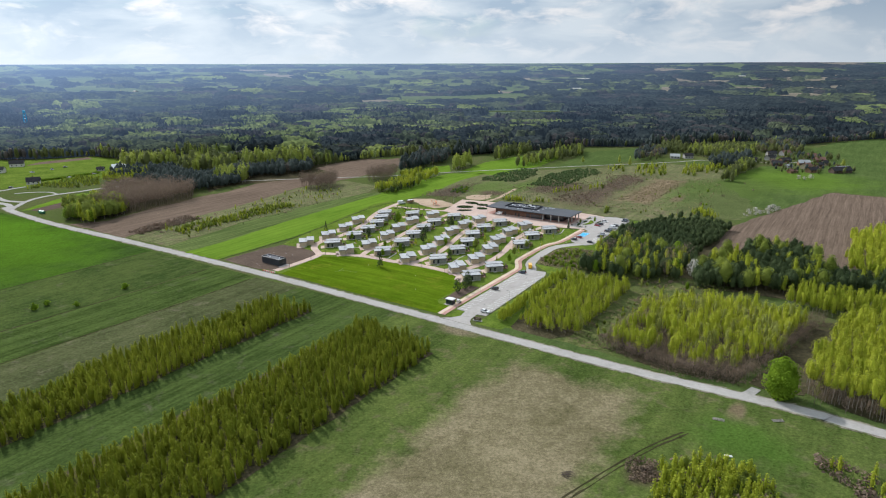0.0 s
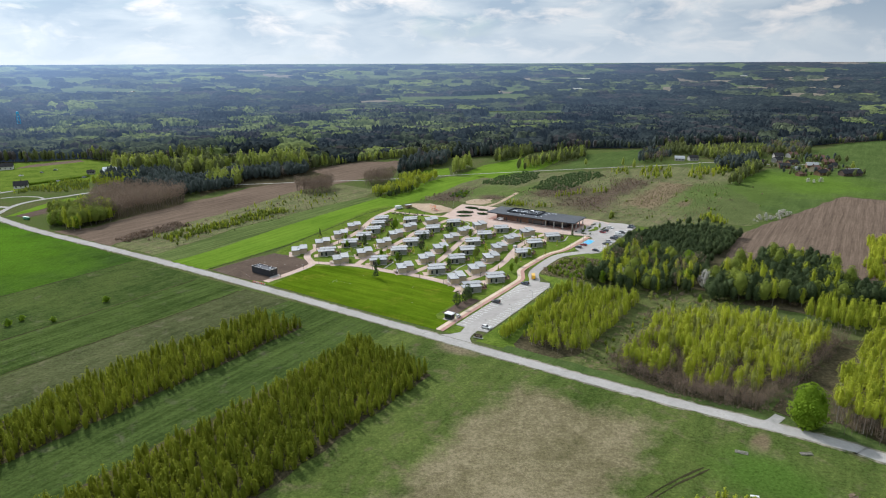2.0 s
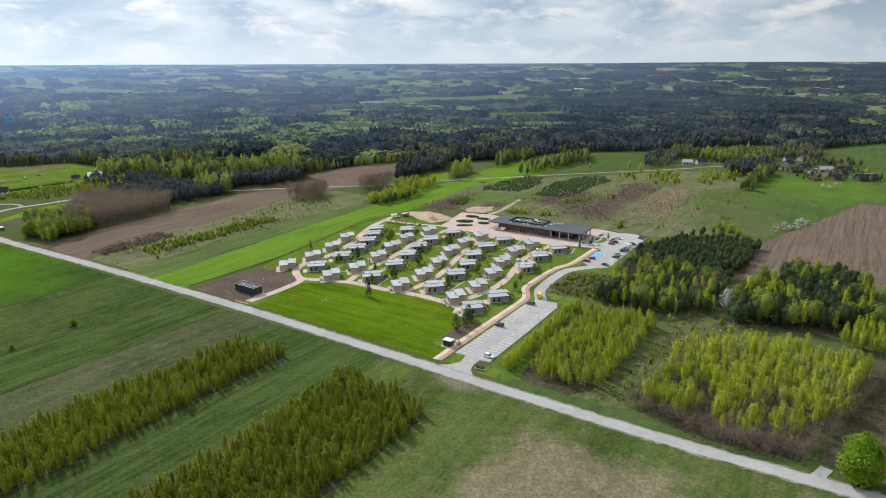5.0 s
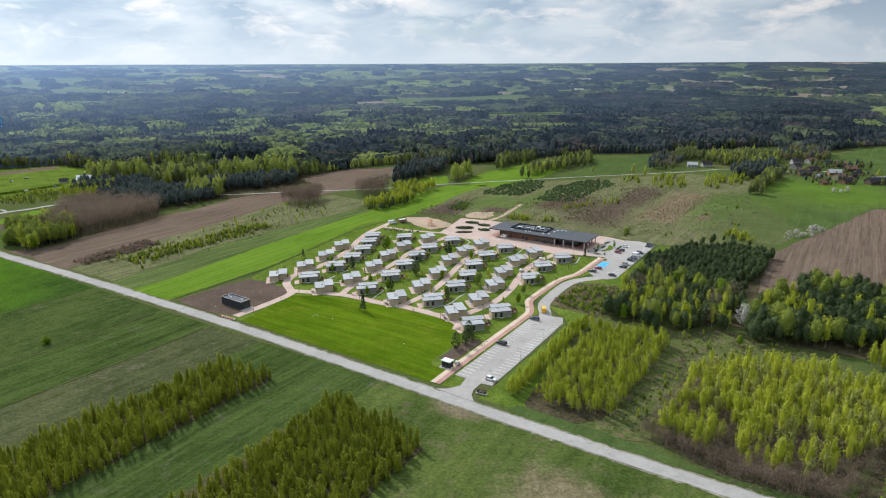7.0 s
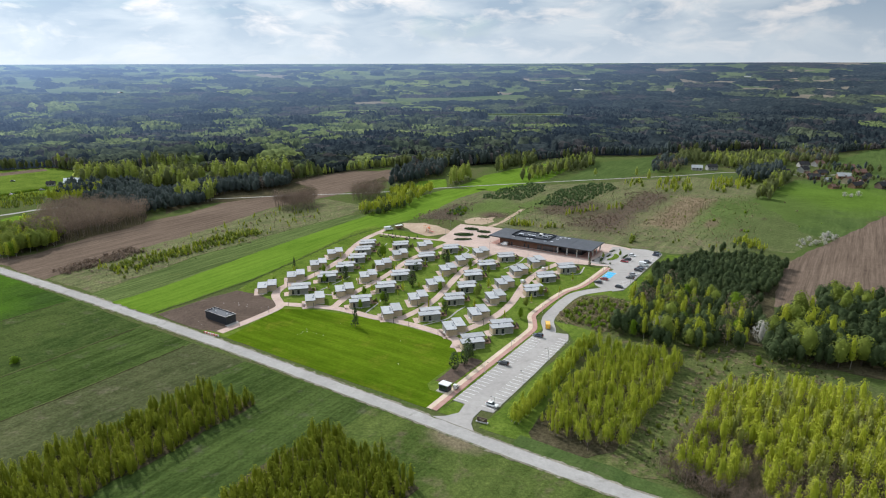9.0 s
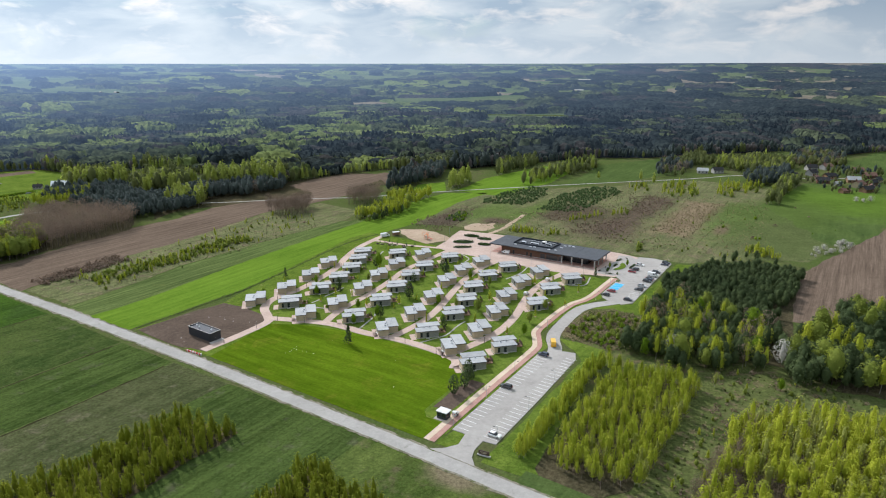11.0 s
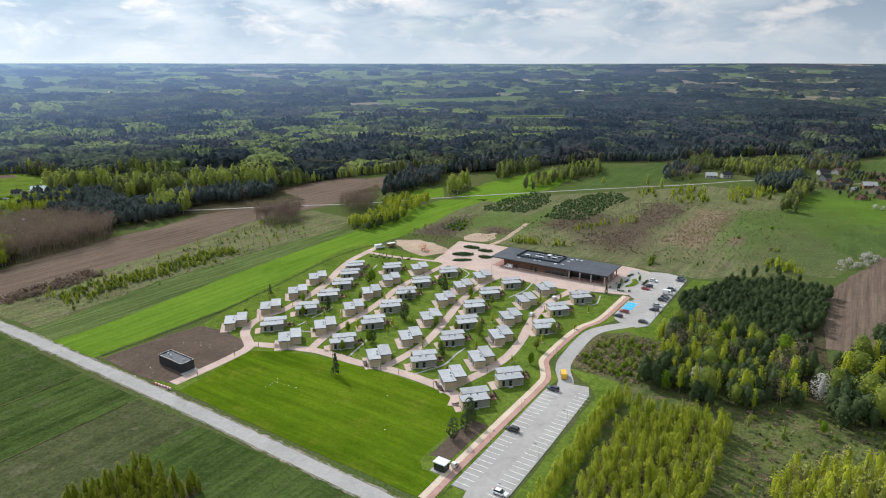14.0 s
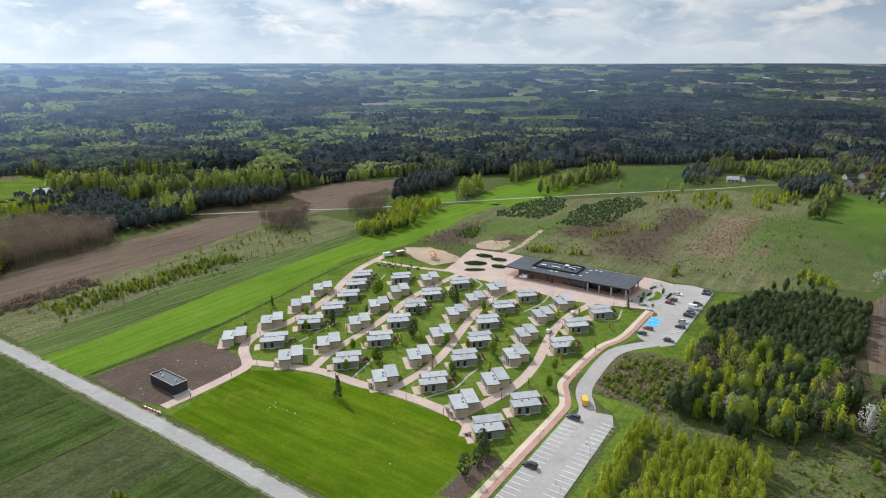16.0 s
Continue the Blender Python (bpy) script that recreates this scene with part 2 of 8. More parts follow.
M["wild_heath"] = surface("wild_heath", (0.072, 0.086, 0.037), (0.156, 0.162, 0.074), (0.150, 0.118, 0.080), big=0.05, small=0.22, fine=1.2, bump=1.0, bump_scale=0.9, c3_at=0.50, rows=5.0, row_amount=0.3,
                          spots=[(-84, 318, 36, 34, (0.080, 0.062, 0.044)), (-152, 246, 15, 46, (0.078, 0.060, 0.046)),
                                 (-44, 278, 24, 28, (0.098, 0.078, 0.054)), (-138, 285, 18, 34, (0.092, 0.130, 0.036)), (-112, 300, 12, 54, (0.092, 0.130, 0.036)), (28, 360, 20, 70, (0.088, 0.128, 0.036)), (66, 330, 34, 90, (0.076, 0.098, 0.034)), (40, 400, 26, 40, (0.074, 0.106, 0.030)), (-120, 262, 12, 10, (0.094, 0.066, 0.052)), (72, 369, 4, 9, (0.150, 0.118, 0.078)), (24, 322, 5, 16, (0.150, 0.116, 0.074)), (72, 254, 9, 6, (0.092, 0.070, 0.050))],
                          plots=[(-40, 346, 13, 70, (0.058, 0.042, 0.033), (0.118, 0.088, 0.066)), (-4, 352, 14, 62, (0.112, 0.080, 0.050), (0.245, 0.186, 0.122))], grain=0.55)
M["stubble_grass"] = surface("stubble_grass", (0.055, 0.085, 0.026), (0.105, 0.135, 0.044), (0.15, 0.16, 0.05), big=0.03, small=0.3, fine=2.5, bump=0.5, rows=2.5, row_amount=0.7, grain=0.25)
M["lawn"] = surface("lawn", (0.053, 0.098, 0.005), (0.088, 0.138, 0.008), (0.135, 0.146, 0.017), big=0.02, small=0.15, fine=2.5, bump=0.4, bump_scale=3.0, rows=7.0, row_amount=0.45, c3_at=0.55, grain=0.16, beside=True)
M["garden_grass"] = surface("garden_grass", (0.060, 0.100, 0.014), (0.130, 0.178, 0.030), (0.195, 0.185, 0.072), big=0.06, small=0.35, fine=3.0, bump=0.4, c3_at=0.60, grain=0.28)
M["heath"] = surface("heath", (0.085, 0.090, 0.036), (0.150, 0.122, 0.066), (0.075, 0.115, 0.028), big=0.02, small=0.2, fine=1.5, bump=0.9, bump_scale=1.0, grain=0.4)
M["ploughed"] = surface("ploughed", (0.096, 0.071, 0.053), (0.162, 0.121, 0.090), (0.086, 0.064, 0.048), big=0.015, small=0.3, fine=3.0, bump=0.8, rows=2.2, row_amount=0.46, grain=0.16)
M["soil"] = surface("soil", (0.080, 0.060, 0.047), (0.122, 0.092, 0.072), (0.15, 0.118, 0.094), big=0.06, small=0.5, fine=4.0, bump=0.7, grain=0.14)
M["furrow"] = surface("furrow", (0.030, 0.030, 0.014), (0.055, 0.050, 0.026), big=0.06, small=0.5, fine=4.0, bump=0.7)
# base darkened for cloud shade; the first spot paints a sunlit patch
M["field_meadow"] = surface("field_meadow", (0.046, 0.076, 0.022), (0.080, 0.112, 0.034), (0.095, 0.100, 0.048), big=0.03, small=0.2, fine=2.0, bump=0.5, c3_at=0.60, rows=6.0, row_amount=0.3,
                            spots=[(95, 480, 62, 70, (0.086, 0.142, 0.022)), (60, 400, 30, 60, (0.076, 0.112, 0.028))], grain=0.25)
M["glade_grass"] = surface("glade_grass", (0.050, 0.068, 0.021), (0.108, 0.124, 0.042), (0.130, 0.104, 0.062), big=0.07, small=0.35, fine=2.0, bump=1.0, bump_scale=1.0, c3_at=0.52, grain=0.45)
# litter brown, darkened further to stand in for tree shadows
M["forest_floor"] = surface("forest_floor", (0.046, 0.042, 0.023), (0.088, 0.074, 0.043), (0.055, 0.072, 0.025), big=0.04, small=0.4, fine=3.0, bump=0.9, grain=0.45)
M["sand"] = surface("sand", (0.31, 0.235, 0.165), (0.43, 0.335, 0.245), (0.23, 0.175, 0.12), big=0.06, small=0.4, fine=4.0, bump=0.4, grain=0.15)
M["gravel_road"] = surface("gravel_road", (0.295, 0.284, 0.264), (0.375, 0.362, 0.338), (0.25, 0.24, 0.212), big=0.08, small=0.3, fine=5.0, bump=0.3, rough=0.95, grain=0.07)
M["shoulder_gravel"] = surface("shoulder_gravel", (0.13, 0.125, 0.085), (0.30, 0.27, 0.215), (0.085, 0.105, 0.035), big=0.1, small=0.5, fine=4.0, bump=0.5, rough=0.95, c3_at=0.5, grain=0.3)
M["concrete"] = surface("concrete", (0.300, 0.284, 0.262), (0.380, 0.362, 0.336), (0.255, 0.240, 0.216), big=0.06, small=0.5, fine=5.0, bump=0.15, rough=0.85)
M["pink_paver"] = surface("pink_paver", (0.40, 0.305, 0.255), (0.52, 0.405, 0.345), (0.46, 0.375, 0.32), big=0.1, small=0.8, fine=6.0, bump=0.15, rough=0.85)
M["red_paver"] = surface("red_paver", (0.34, 0.20, 0.165), (0.44, 0.275, 0.23), big=0.1, small=0.8, fine=6.0, bump=0.15, rough=0.85)
M["tan_paver"] = surface("tan_paver", (0.48, 0.385, 0.285), (0.60, 0.495, 0.38), big=0.1, small=0.8, fine=6.0, bump=0.15, rough=0.85)
M["white_paint"] = plain("white_paint", (0.80, 0.80, 0.78), 0.7)
M["blue_paint"] = plain("blue_paint", (0.03, 0.36, 0.62), 0.6)
M["kerb"] = plain("kerb", (0.45, 0.43, 0.40), 0.85)
# building
M["cream_wall"] = surface("cream_wall", (0.37, 0.30, 0.20), (0.475, 0.395, 0.275), big=0.3, small=2.0, fine=14.0, bump=0.12, bump_scale=9, vary=0.08)
M["grey_wall"] = surface("grey_wall", (0.21, 0.21, 0.185), (0.275, 0.275, 0.24), big=0.3, small=2.0, fine=14.0, bump=0.12, bump_scale=9, vary=0.08)
M["roof_grey"] = surface("roof_grey", (0.295, 0.305, 0.305), (0.395, 0.405, 0.405), (0.22, 0.23, 0.235), big=0.25, small=1.2, fine=8.0, bump=0.05, rough=0.6, vary=0.09, spec=0.12)
M["dark_trim"] = plain("dark_trim", (0.028, 0.030, 0.034), 0.5)
M["dark_roof"] = surface("dark_roof", (0.050, 0.056, 0.064), (0.075, 0.083, 0.094), (0.095, 0.10, 0.11), big=0.08, small=0.6, fine=5.0, bump=0.05, rough=0.7, spec=0.25)
M["brick"] = surface("brick", (0.105, 0.060, 0.042), (0.175, 0.100, 0.070), big=0.3, small=3.0, fine=12.0, bump=0.3, bump_scale=9)
M["black_panel"] = plain("black_panel", (0.022, 0.026, 0.033), 0.45)
M["glass"] = glass("glass")
M["timber"] = plain("timber", (0.20, 0.115, 0.06), 0.7, wear=0.3)
M["dark_timber"] = plain("dark_timber", (0.07, 0.045, 0.03), 0.7, wear=0.3)
M["steel"] = plain("steel", (0.45, 0.46, 0.47), 0.4, 0.8)
M["light_metal"] = plain("light_metal", (0.62, 0.64, 0.66), 0.35, 0.3)
M["white_metal"] = plain("white_metal", (0.66, 0.66, 0.64), 0.45)
M["rubber"] = plain("rubber", (0.018, 0.018, 0.018), 0.85)
M["red"] = plain("red", (0.55, 0.03, 0.025), 0.45)
M["orange"] = plain("orange", (0.62, 0.17, 0.04), 0.5)
M["roof_tile_red"] = plain("roof_tile_red", (0.155, 0.078, 0.056), 0.8, wear=0.3)
M["roof_tile_dark"] = plain("roof_tile_dark", (0.035, 0.034, 0.036), 0.85, wear=0.3, spec=0.1)
M["render_white"] = plain("render_white", (0.34, 0.33, 0.31), 0.85, wear=0.15)
M["white_wall"] = plain("white_wall", (0.62, 0.60, 0.56), 0.85, wear=0.12)
M["bin_green"] = plain("bin_green", (0.03, 0.19, 0.10), 0.5)
M["canvas_green"] = plain("canvas_green", (0.035, 0.075, 0.045), 0.8)
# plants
# darker than birch_leaf: part of the plantation's cloud shade is in this colour
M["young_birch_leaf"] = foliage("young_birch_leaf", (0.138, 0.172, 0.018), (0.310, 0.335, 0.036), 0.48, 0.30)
M["birch_leaf"] = foliage("birch_leaf", (0.245, 0.300, 0.030), (0.480, 0.505, 0.056), 0.46, 0.30)
M["broad_leaf"] = foliage("broad_leaf", (0.150, 0.196, 0.034), (0.262, 0.305, 0.060), 0.45)
M["conifer_leaf"] = foliage("conifer_leaf", (0.078, 0.126, 0.046), (0.125, 0.180, 0.070), 0.40)
M["pale_leaf"] = foliage("pale_leaf", (0.230, 0.260, 0.050), (0.360, 0.375, 0.105), 0.45)
M["green_leaf"] = foliage("green_leaf", (0.105, 0.180, 0.012), (0.205, 0.305, 0.026), 0.45)
M["pine_leaf"] = foliage("pine_leaf", (0.036, 0.056, 0.024), (0.084, 0.112, 0.044), 0.30)
# far foliage: haze put into the bluish colours and the sheen
M["far_pine_leaf"] = foliage("far_pine_leaf", (0.042, 0.058, 0.052), (0.086, 0.108, 0.090), 0.36, 0.05, haze_sheen=0.10)
M["far_leaf"] = foliage("far_leaf", (0.105, 0.128, 0.044), (0.185, 0.205, 0.066), 0.46, 0.05, haze_sheen=0.06)
M["far_birch_leaf"] = foliage("far_birch_leaf", (0.230, 0.280, 0.056), (0.390, 0.430, 0.090), 0.52, 0.05, haze_sheen=0.06)
M["far_twig"] = foliage("far_twig", (0.074, 0.066, 0.060), (0.122, 0.102, 0.088), 0.3, 0.05, haze_sheen=0.15)
M["bare_twig"] = foliage("bare_twig", (0.138, 0.102, 0.076), (0.265, 0.196, 0.142), 0.32, 0.16)
M["blossom"] = foliage("blossom", (0.36, 0.34, 0.29), (0.55, 0.53, 0.47), 0.3)
M["bark"] = plain("bark", (0.085, 0.065, 0.05), 0.9, wear=0.3)
M["twig_bark"] = plain("twig_bark", (0.17, 0.135, 0.105), 0.9, wear=0.3)
M["birch_bark"] = plain("birch_bark", (0.30, 0.27, 0.23), 0.85, wear=0.35)
M["tuft_leaf"] = foliage("tuft_leaf", (0.075, 0.105, 0.026), (0.140, 0.160, 0.055), 0.4)
M["straw"] = foliage("straw", (0.220, 0.180, 0.100), (0.330, 0.275, 0.165), 0.35)
M["hedge_leaf"] = foliage("hedge_leaf", (0.020, 0.050, 0.014), (0.045, 0.085, 0.020), 0.2)


# ---- mesh helpers ----
def finish(name, bm, mat, parent=None, label=""):
    me = bpy.data.meshes.new(name)
    bm.normal_update()
    bm.to_mesh(me)
    bm.free()
    for m in (mat if isinstance(mat, (list, tuple)) else [mat]):
        me.materials.append(M[m])
    ob = new(name, me)
    ob.parent = parent
    if label:
        tagged(ob, label)
    return ob


def part(name, bm, mat, parent, label=""):
    return finish(name, bm, mat, parent, label)


def thing(name, label, category, m, group=""):
    ob = new(name)
    ob.empty_display_size = 0.5
    ob.matrix_basis = m
    return tagged(ob, label, category, group)


def box(x0, x1, y0, y1, z0, z1, bevel=0.0, bm=None):
    bm = bm or bmesh.new()
    vs = [bm.verts.new((x, y, z)) for x in (x0, x1) for y in (y0, y1) for z in (z0, z1)]
    fs = [bm.faces.new([vs[i] for i in f]) for f in ((0, 1, 3, 2), (4, 6, 7, 5), (0, 4, 5, 1), (2, 3, 7, 6), (0, 2, 6, 4), (1, 5, 7, 3))]
    if bevel:
        bmesh.ops.bevel(bm, geom=list({e for f in fs for e in f.edges}), offset=bevel, segments=1, affect="EDGES")
    return bm


def tube(r0, r1, z0, z1, n=10, x=0.0, y=0.0, bm=None, tip=None):
    """An upright, tapered post; tip shifts its upper end."""
    bm = bm or bmesh.new()
    tx, ty = tip or (0, 0)
    lo = [bm.verts.new((x + r0 * math.cos(k * math.tau / n), y + r0 * math.sin(k * math.tau / n), z0)) for k in range(n)]
    hi = [bm.verts.new((x + tx + r1 * math.cos(k * math.tau / n), y + ty + r1 * math.sin(k * math.tau / n), z1)) for k in range(n)]
    for k in range(n):
        bm.faces.new((lo[k], lo[(k + 1) % n], hi[(k + 1) % n], hi[k]))
    bm.faces.new(hi)
    bm.faces.new(lo[::-1])
    return bm


def wheel(r, w, x, y, z, bm=None, n=14):
    """A disc with its axle along y."""
    bm = bm or bmesh.new()
    a = [bm.verts.new((x + r * math.cos(k * math.tau / n), y - w / 2, z + r * math.sin(k * math.tau / n))) for k in range(n)]
    b = [bm.verts.new((x + r * math.cos(k * math.tau / n), y + w / 2, z + r * math.sin(k * math.tau / n))) for k in range(n)]
    for k in range(n):
        bm.faces.new((a[k], b[k], b[(k + 1) % n], a[(k + 1) % n]))
    bm.faces.new(a)
    bm.faces.new(b[::-1])
    return bm


def prism(poly, z0, z1, bm=None):
    bm = bm or bmesh.new()
    lo = [bm.verts.new((x, y, z0)) for x, y in poly]
    hi = [bm.verts.new((x, y, z1)) for x, y in poly]
    n = len(poly)
    for k in range(n):
        bm.faces.new((lo[k], lo[(k + 1) % n], hi[(k + 1) % n], hi[k]))
    bm.faces.new(hi)
    bm.faces.new(lo[::-1])
    bmesh.ops.recalc_face_normals(bm, faces=bm.faces)
    return bm


def profile(points, y0, y1, bm=None):
    """A side view (x, z) drawn out from y0 to y1."""
    bm = bm or bmesh.new()
    a = [bm.verts.new((x, y0, z)) for x, z in points]
    b = [bm.verts.new((x, y1, z)) for x, z in points]
    n = len(points)
    for k in range(n):
        bm.faces.new((a[k], a[(k + 1) % n], b[(k + 1) % n], b[k]))
    bm.faces.new(a[::-1])
    bm.faces.new(b)
    bmesh.ops.recalc_face_normals(bm, faces=bm.faces)
    return bm


def smooth_line(pts, step=3.0):
    """A Catmull-Rom line through the points, one every few metres."""
    pts = [Vector(p) for p in pts]
    ext = [pts[0] * 2 - pts[1]] + pts + [pts[-1] * 2 - pts[-2]]
    res = []
    for i in range(1, len(ext) - 2):
        p0, p1, p2, p3 = ext[i - 1:i + 3]
        n = max(1, int((p2 - p1).length / step))
        for k in range(n):
            t = k / n
            res.append(0.5 * ((2 * p1) + (p2 - p0) * t + (2 * p0 - 5 * p1 + 4 * p2 - p3) * t * t + (3 * p1 - p0 - 3 * p2 + p3) * t ** 3))
    return res + [pts[-1]]


def ribbon(name, pts, width, z, mat, label, rugged=0.0, shift=0.0, step=3.0, category="road", thick=0.25):
    """A paved or worn strip along a line of the plan, with real edges down to the ground."""
    line = smooth_line(pts, step)
    bm = bmesh.new()
    rows = []
    for i, p in enumerate(line):
        d = (line[min(i + 1, len(line) - 1)] - line[max(i - 1, 0)]).normalized()
        nrm = Vector((-d.y, d.x))
        jl = rugged * noise.noise((p.x * 0.35, p.y * 0.35, 3.1))
        jr = rugged * noise.noise((p.x * 0.35, p.y * 0.35, 9.7))
        l, r = p + nrm * (width / 2 + shift + jl), p - nrm * (width / 2 - shift + jr)
        a, b = site(l.x, l.y, z), site(r.x, r.y, z)
        rows.append([bm.verts.new(v) for v in (a - Vector((0, 0, thick)), a, b, b - Vector((0, 0, thick)))])
    for u, v in zip(rows, rows[1:]):
        for k in range(3):
            bm.faces.new((u[k], u[k + 1], v[k + 1], v[k]))
    bmesh.ops.recalc_face_normals(bm, faces=bm.faces)
    return tagged(finish(name, bm, mat), label, category, kind="structure")


def patch(name, poly, z, mat, label, rugged=0.8, plan=True, step=5.0, category="field", thick=0.2):
    """A piece of ground cover with an uneven rim, a little proud of the sheet below."""
    pts = []
    n = len(poly)
    for i in range(n):
        p, q = Vector(poly[i]), Vector(poly[(i + 1) % n])
        k = max(1, int((q - p).length / step))
        pts += [p.lerp(q, j / k) for j in range(k)]
    res = []
    for p in pts:
        w = site(p.x, p.y) if plan else Vector((p.x, p.y, 0))
        j = Vector((noise.noise((w.x * 0.12, w.y * 0.12, 1.7)), noise.noise((w.x * 0.12, w.y * 0.12, 8.3))))
        res.append((w.x + j.x * rugged * 1.6, w.y + j.y * rugged * 1.6))
    bm = prism(res, z - thick, z)
    bmesh.ops.triangulate(bm, faces=[f for f in bm.faces if len(f.verts) > 4])
    return tagged(finish(name, bm, mat), label, category, kind="structure")


def quads_mesh(name, vs, fs, mats, index=None):
    me = bpy.data.meshes.new(name)
    me.vertices.add(len(vs))
    me.vertices.foreach_set("co", np.ascontiguousarray(vs, np.float32).ravel())
    me.loops.add(fs.size)
    me.loops.foreach_set("vertex_index", np.ascontiguousarray(fs, np.int32).ravel())
    me.polygons.add(len(fs))
    me.polygons.foreach_set("loop_start", np.arange(0, fs.size, 4, dtype=np.int32))
    me.polygons.foreach_set("loop_total", np.full(len(fs), 4, np.int32))
    if index is not None:
        me.polygons.foreach_set("material_index", index.astype(np.int32))
    for m in mats:
        me.materials.append(M[m])
    me.polygons.foreach_set("use_smooth", np.ones(len(fs), bool))
    me.update(calc_edges=True)
    me.validate()
    return me


# ---- the ground sheet: level near by, rolling up to the wooded skyline ----
def rise(r):
    t = min(1.0, max(0.0, (r - 1500) / 3350))
    return 108.0 * t ** 1.35


def ground_sheet():
    radii = [0, 40, 80, 130, 180, 240, 300, 380, 460, 560, 680, 820, 1000, 1200, 1400, 1600, 1800, 2000, 2200, 2400, 2650, 2900, 3150, 3400, 3700, 4000, 4300, 4600, 4840]
    bm, rings, n = bmesh.new(), [], 180
    for r in radii:
        ring = []
        for k in range(n if r else 1):
            a = k * math.tau / n
            x, y = r * math.sin(a), 75 + r * math.cos(a)
            z = rise(r)
            if r > 1600:
                z += 7.0 * min(1, (r - 1600) / 1500) * noise.noise((x * 0.0011, y * 0.0019, 0.3)) * (0.5 if r > 4700 else 1)
            ring.append(bm.verts.new((x, y, z)))
        rings.append(ring)
    for k in range(n):
        bm.faces.new((rings[0][0], rings[1][(k + 1) % n], rings[1][k]))
    for u, v in zip(rings[1:], rings[2:]):
        for k in range(n):
            bm.faces.new((u[k], u[(k + 1) % n], v[(k + 1) % n], v[k]))
    bmesh.ops.recalc_face_normals(bm, faces=bm.faces)
    for f in bm.faces:
        f.smooth = True
    return tagged(finish("ground", bm, "country"), "rough green and brown countryside that rolls to a wooded skyline", "ground", kind="structure")


def country_material():
    m, nt, b = material("country")
    pos = nt.nodes.new("ShaderNodeNewGeometry").outputs["Position"]
    n1, n2, n3 = noise_of(nt, pos, 0.018, 6, 0.6, 0.3), noise_of(nt, pos, 0.12, 5, 0.65), noise_of(nt, pos, 1.4, 4, 0.7)
    near = blend(nt, stretch(nt, n1, 0.40, 0.62), (0.056, 0.092, 0.022), (0.095, 0.090, 0.044))
    near = blend(nt, stretch(nt, n2, 0.36, 0.66), near, (0.062, 0.102, 0.020))
    near = blend(nt, math_node(nt, "MULTIPLY", stretch(nt, n3, 0.35, 0.65), 0.45), near, (0.115, 0.108, 0.054))
    near = node(nt, "ShaderNodeHueSaturation", [(near, "Color"), (stretch(nt, noise_of(nt, pos, 0.9, 8, 0.78), 0.36, 0.64, 0.62, 1.3), "Value")]).outputs[0]
    # far off: woods, meadows and tilled strips
    long_vec = place_of(nt, 0.0024, 0.0011)
    cell = node(nt, "ShaderNodeTexVoronoi", [(long_vec, "Vector")], Scale=1.0, Randomness=1.0)
    kind = nt.nodes.new("ShaderNodeSeparateColor")
    nt.links.new(cell.outputs["Color"], kind.inputs[0])
    ramp = nt.nodes.new("ShaderNodeValToRGB")
    ramp.color_ramp.interpolation = "CONSTANT"
    stops = [(0.0, (0.024, 0.036, 0.020)), (0.55, (0.045, 0.062, 0.026)), (0.72, (0.10, 0.14, 0.045)), (0.86, (0.17, 0.15, 0.09)), (0.93, (0.09, 0.16, 0.04))]
    ramp.color_ramp.elements[0].color = (*stops[0][1], 1)
    ramp.color_ramp.elements[1].position, ramp.color_ramp.elements[1].color = stops[1][0], (*stops[1][1], 1)
    for p, c in stops[2:]:
        e = ramp.color_ramp.elements.new(p)
        e.color = (*c, 1)
    nt.links.new(kind.outputs[0], ramp.inputs[0])
    far = blend(nt, stretch(nt, noise_of(nt, pos, 0.03, 5, 0.7), 0.4, 0.6, 0, 0.5), ramp.outputs[0], (0.030, 0.045, 0.022))
    dist = node(nt, "ShaderNodeVectorMath", [(pos, 0)])
    dist.operation = "LENGTH"
    nt.links.new(blend(nt, stretch(nt, dist.outputs["Value"], 1300, 1700), near, far), b.inputs["Base Color"])
    b.inputs["Roughness"].default_value, b.inputs["Specular IOR Level"].default_value = 0.95, 0.0
    bump = node(nt, "ShaderNodeBump", [(n3, "Height")], Strength=0.8, Distance=0.3)
    nt.links.new(bump.outputs[0], b.inputs["Normal"])
    return m


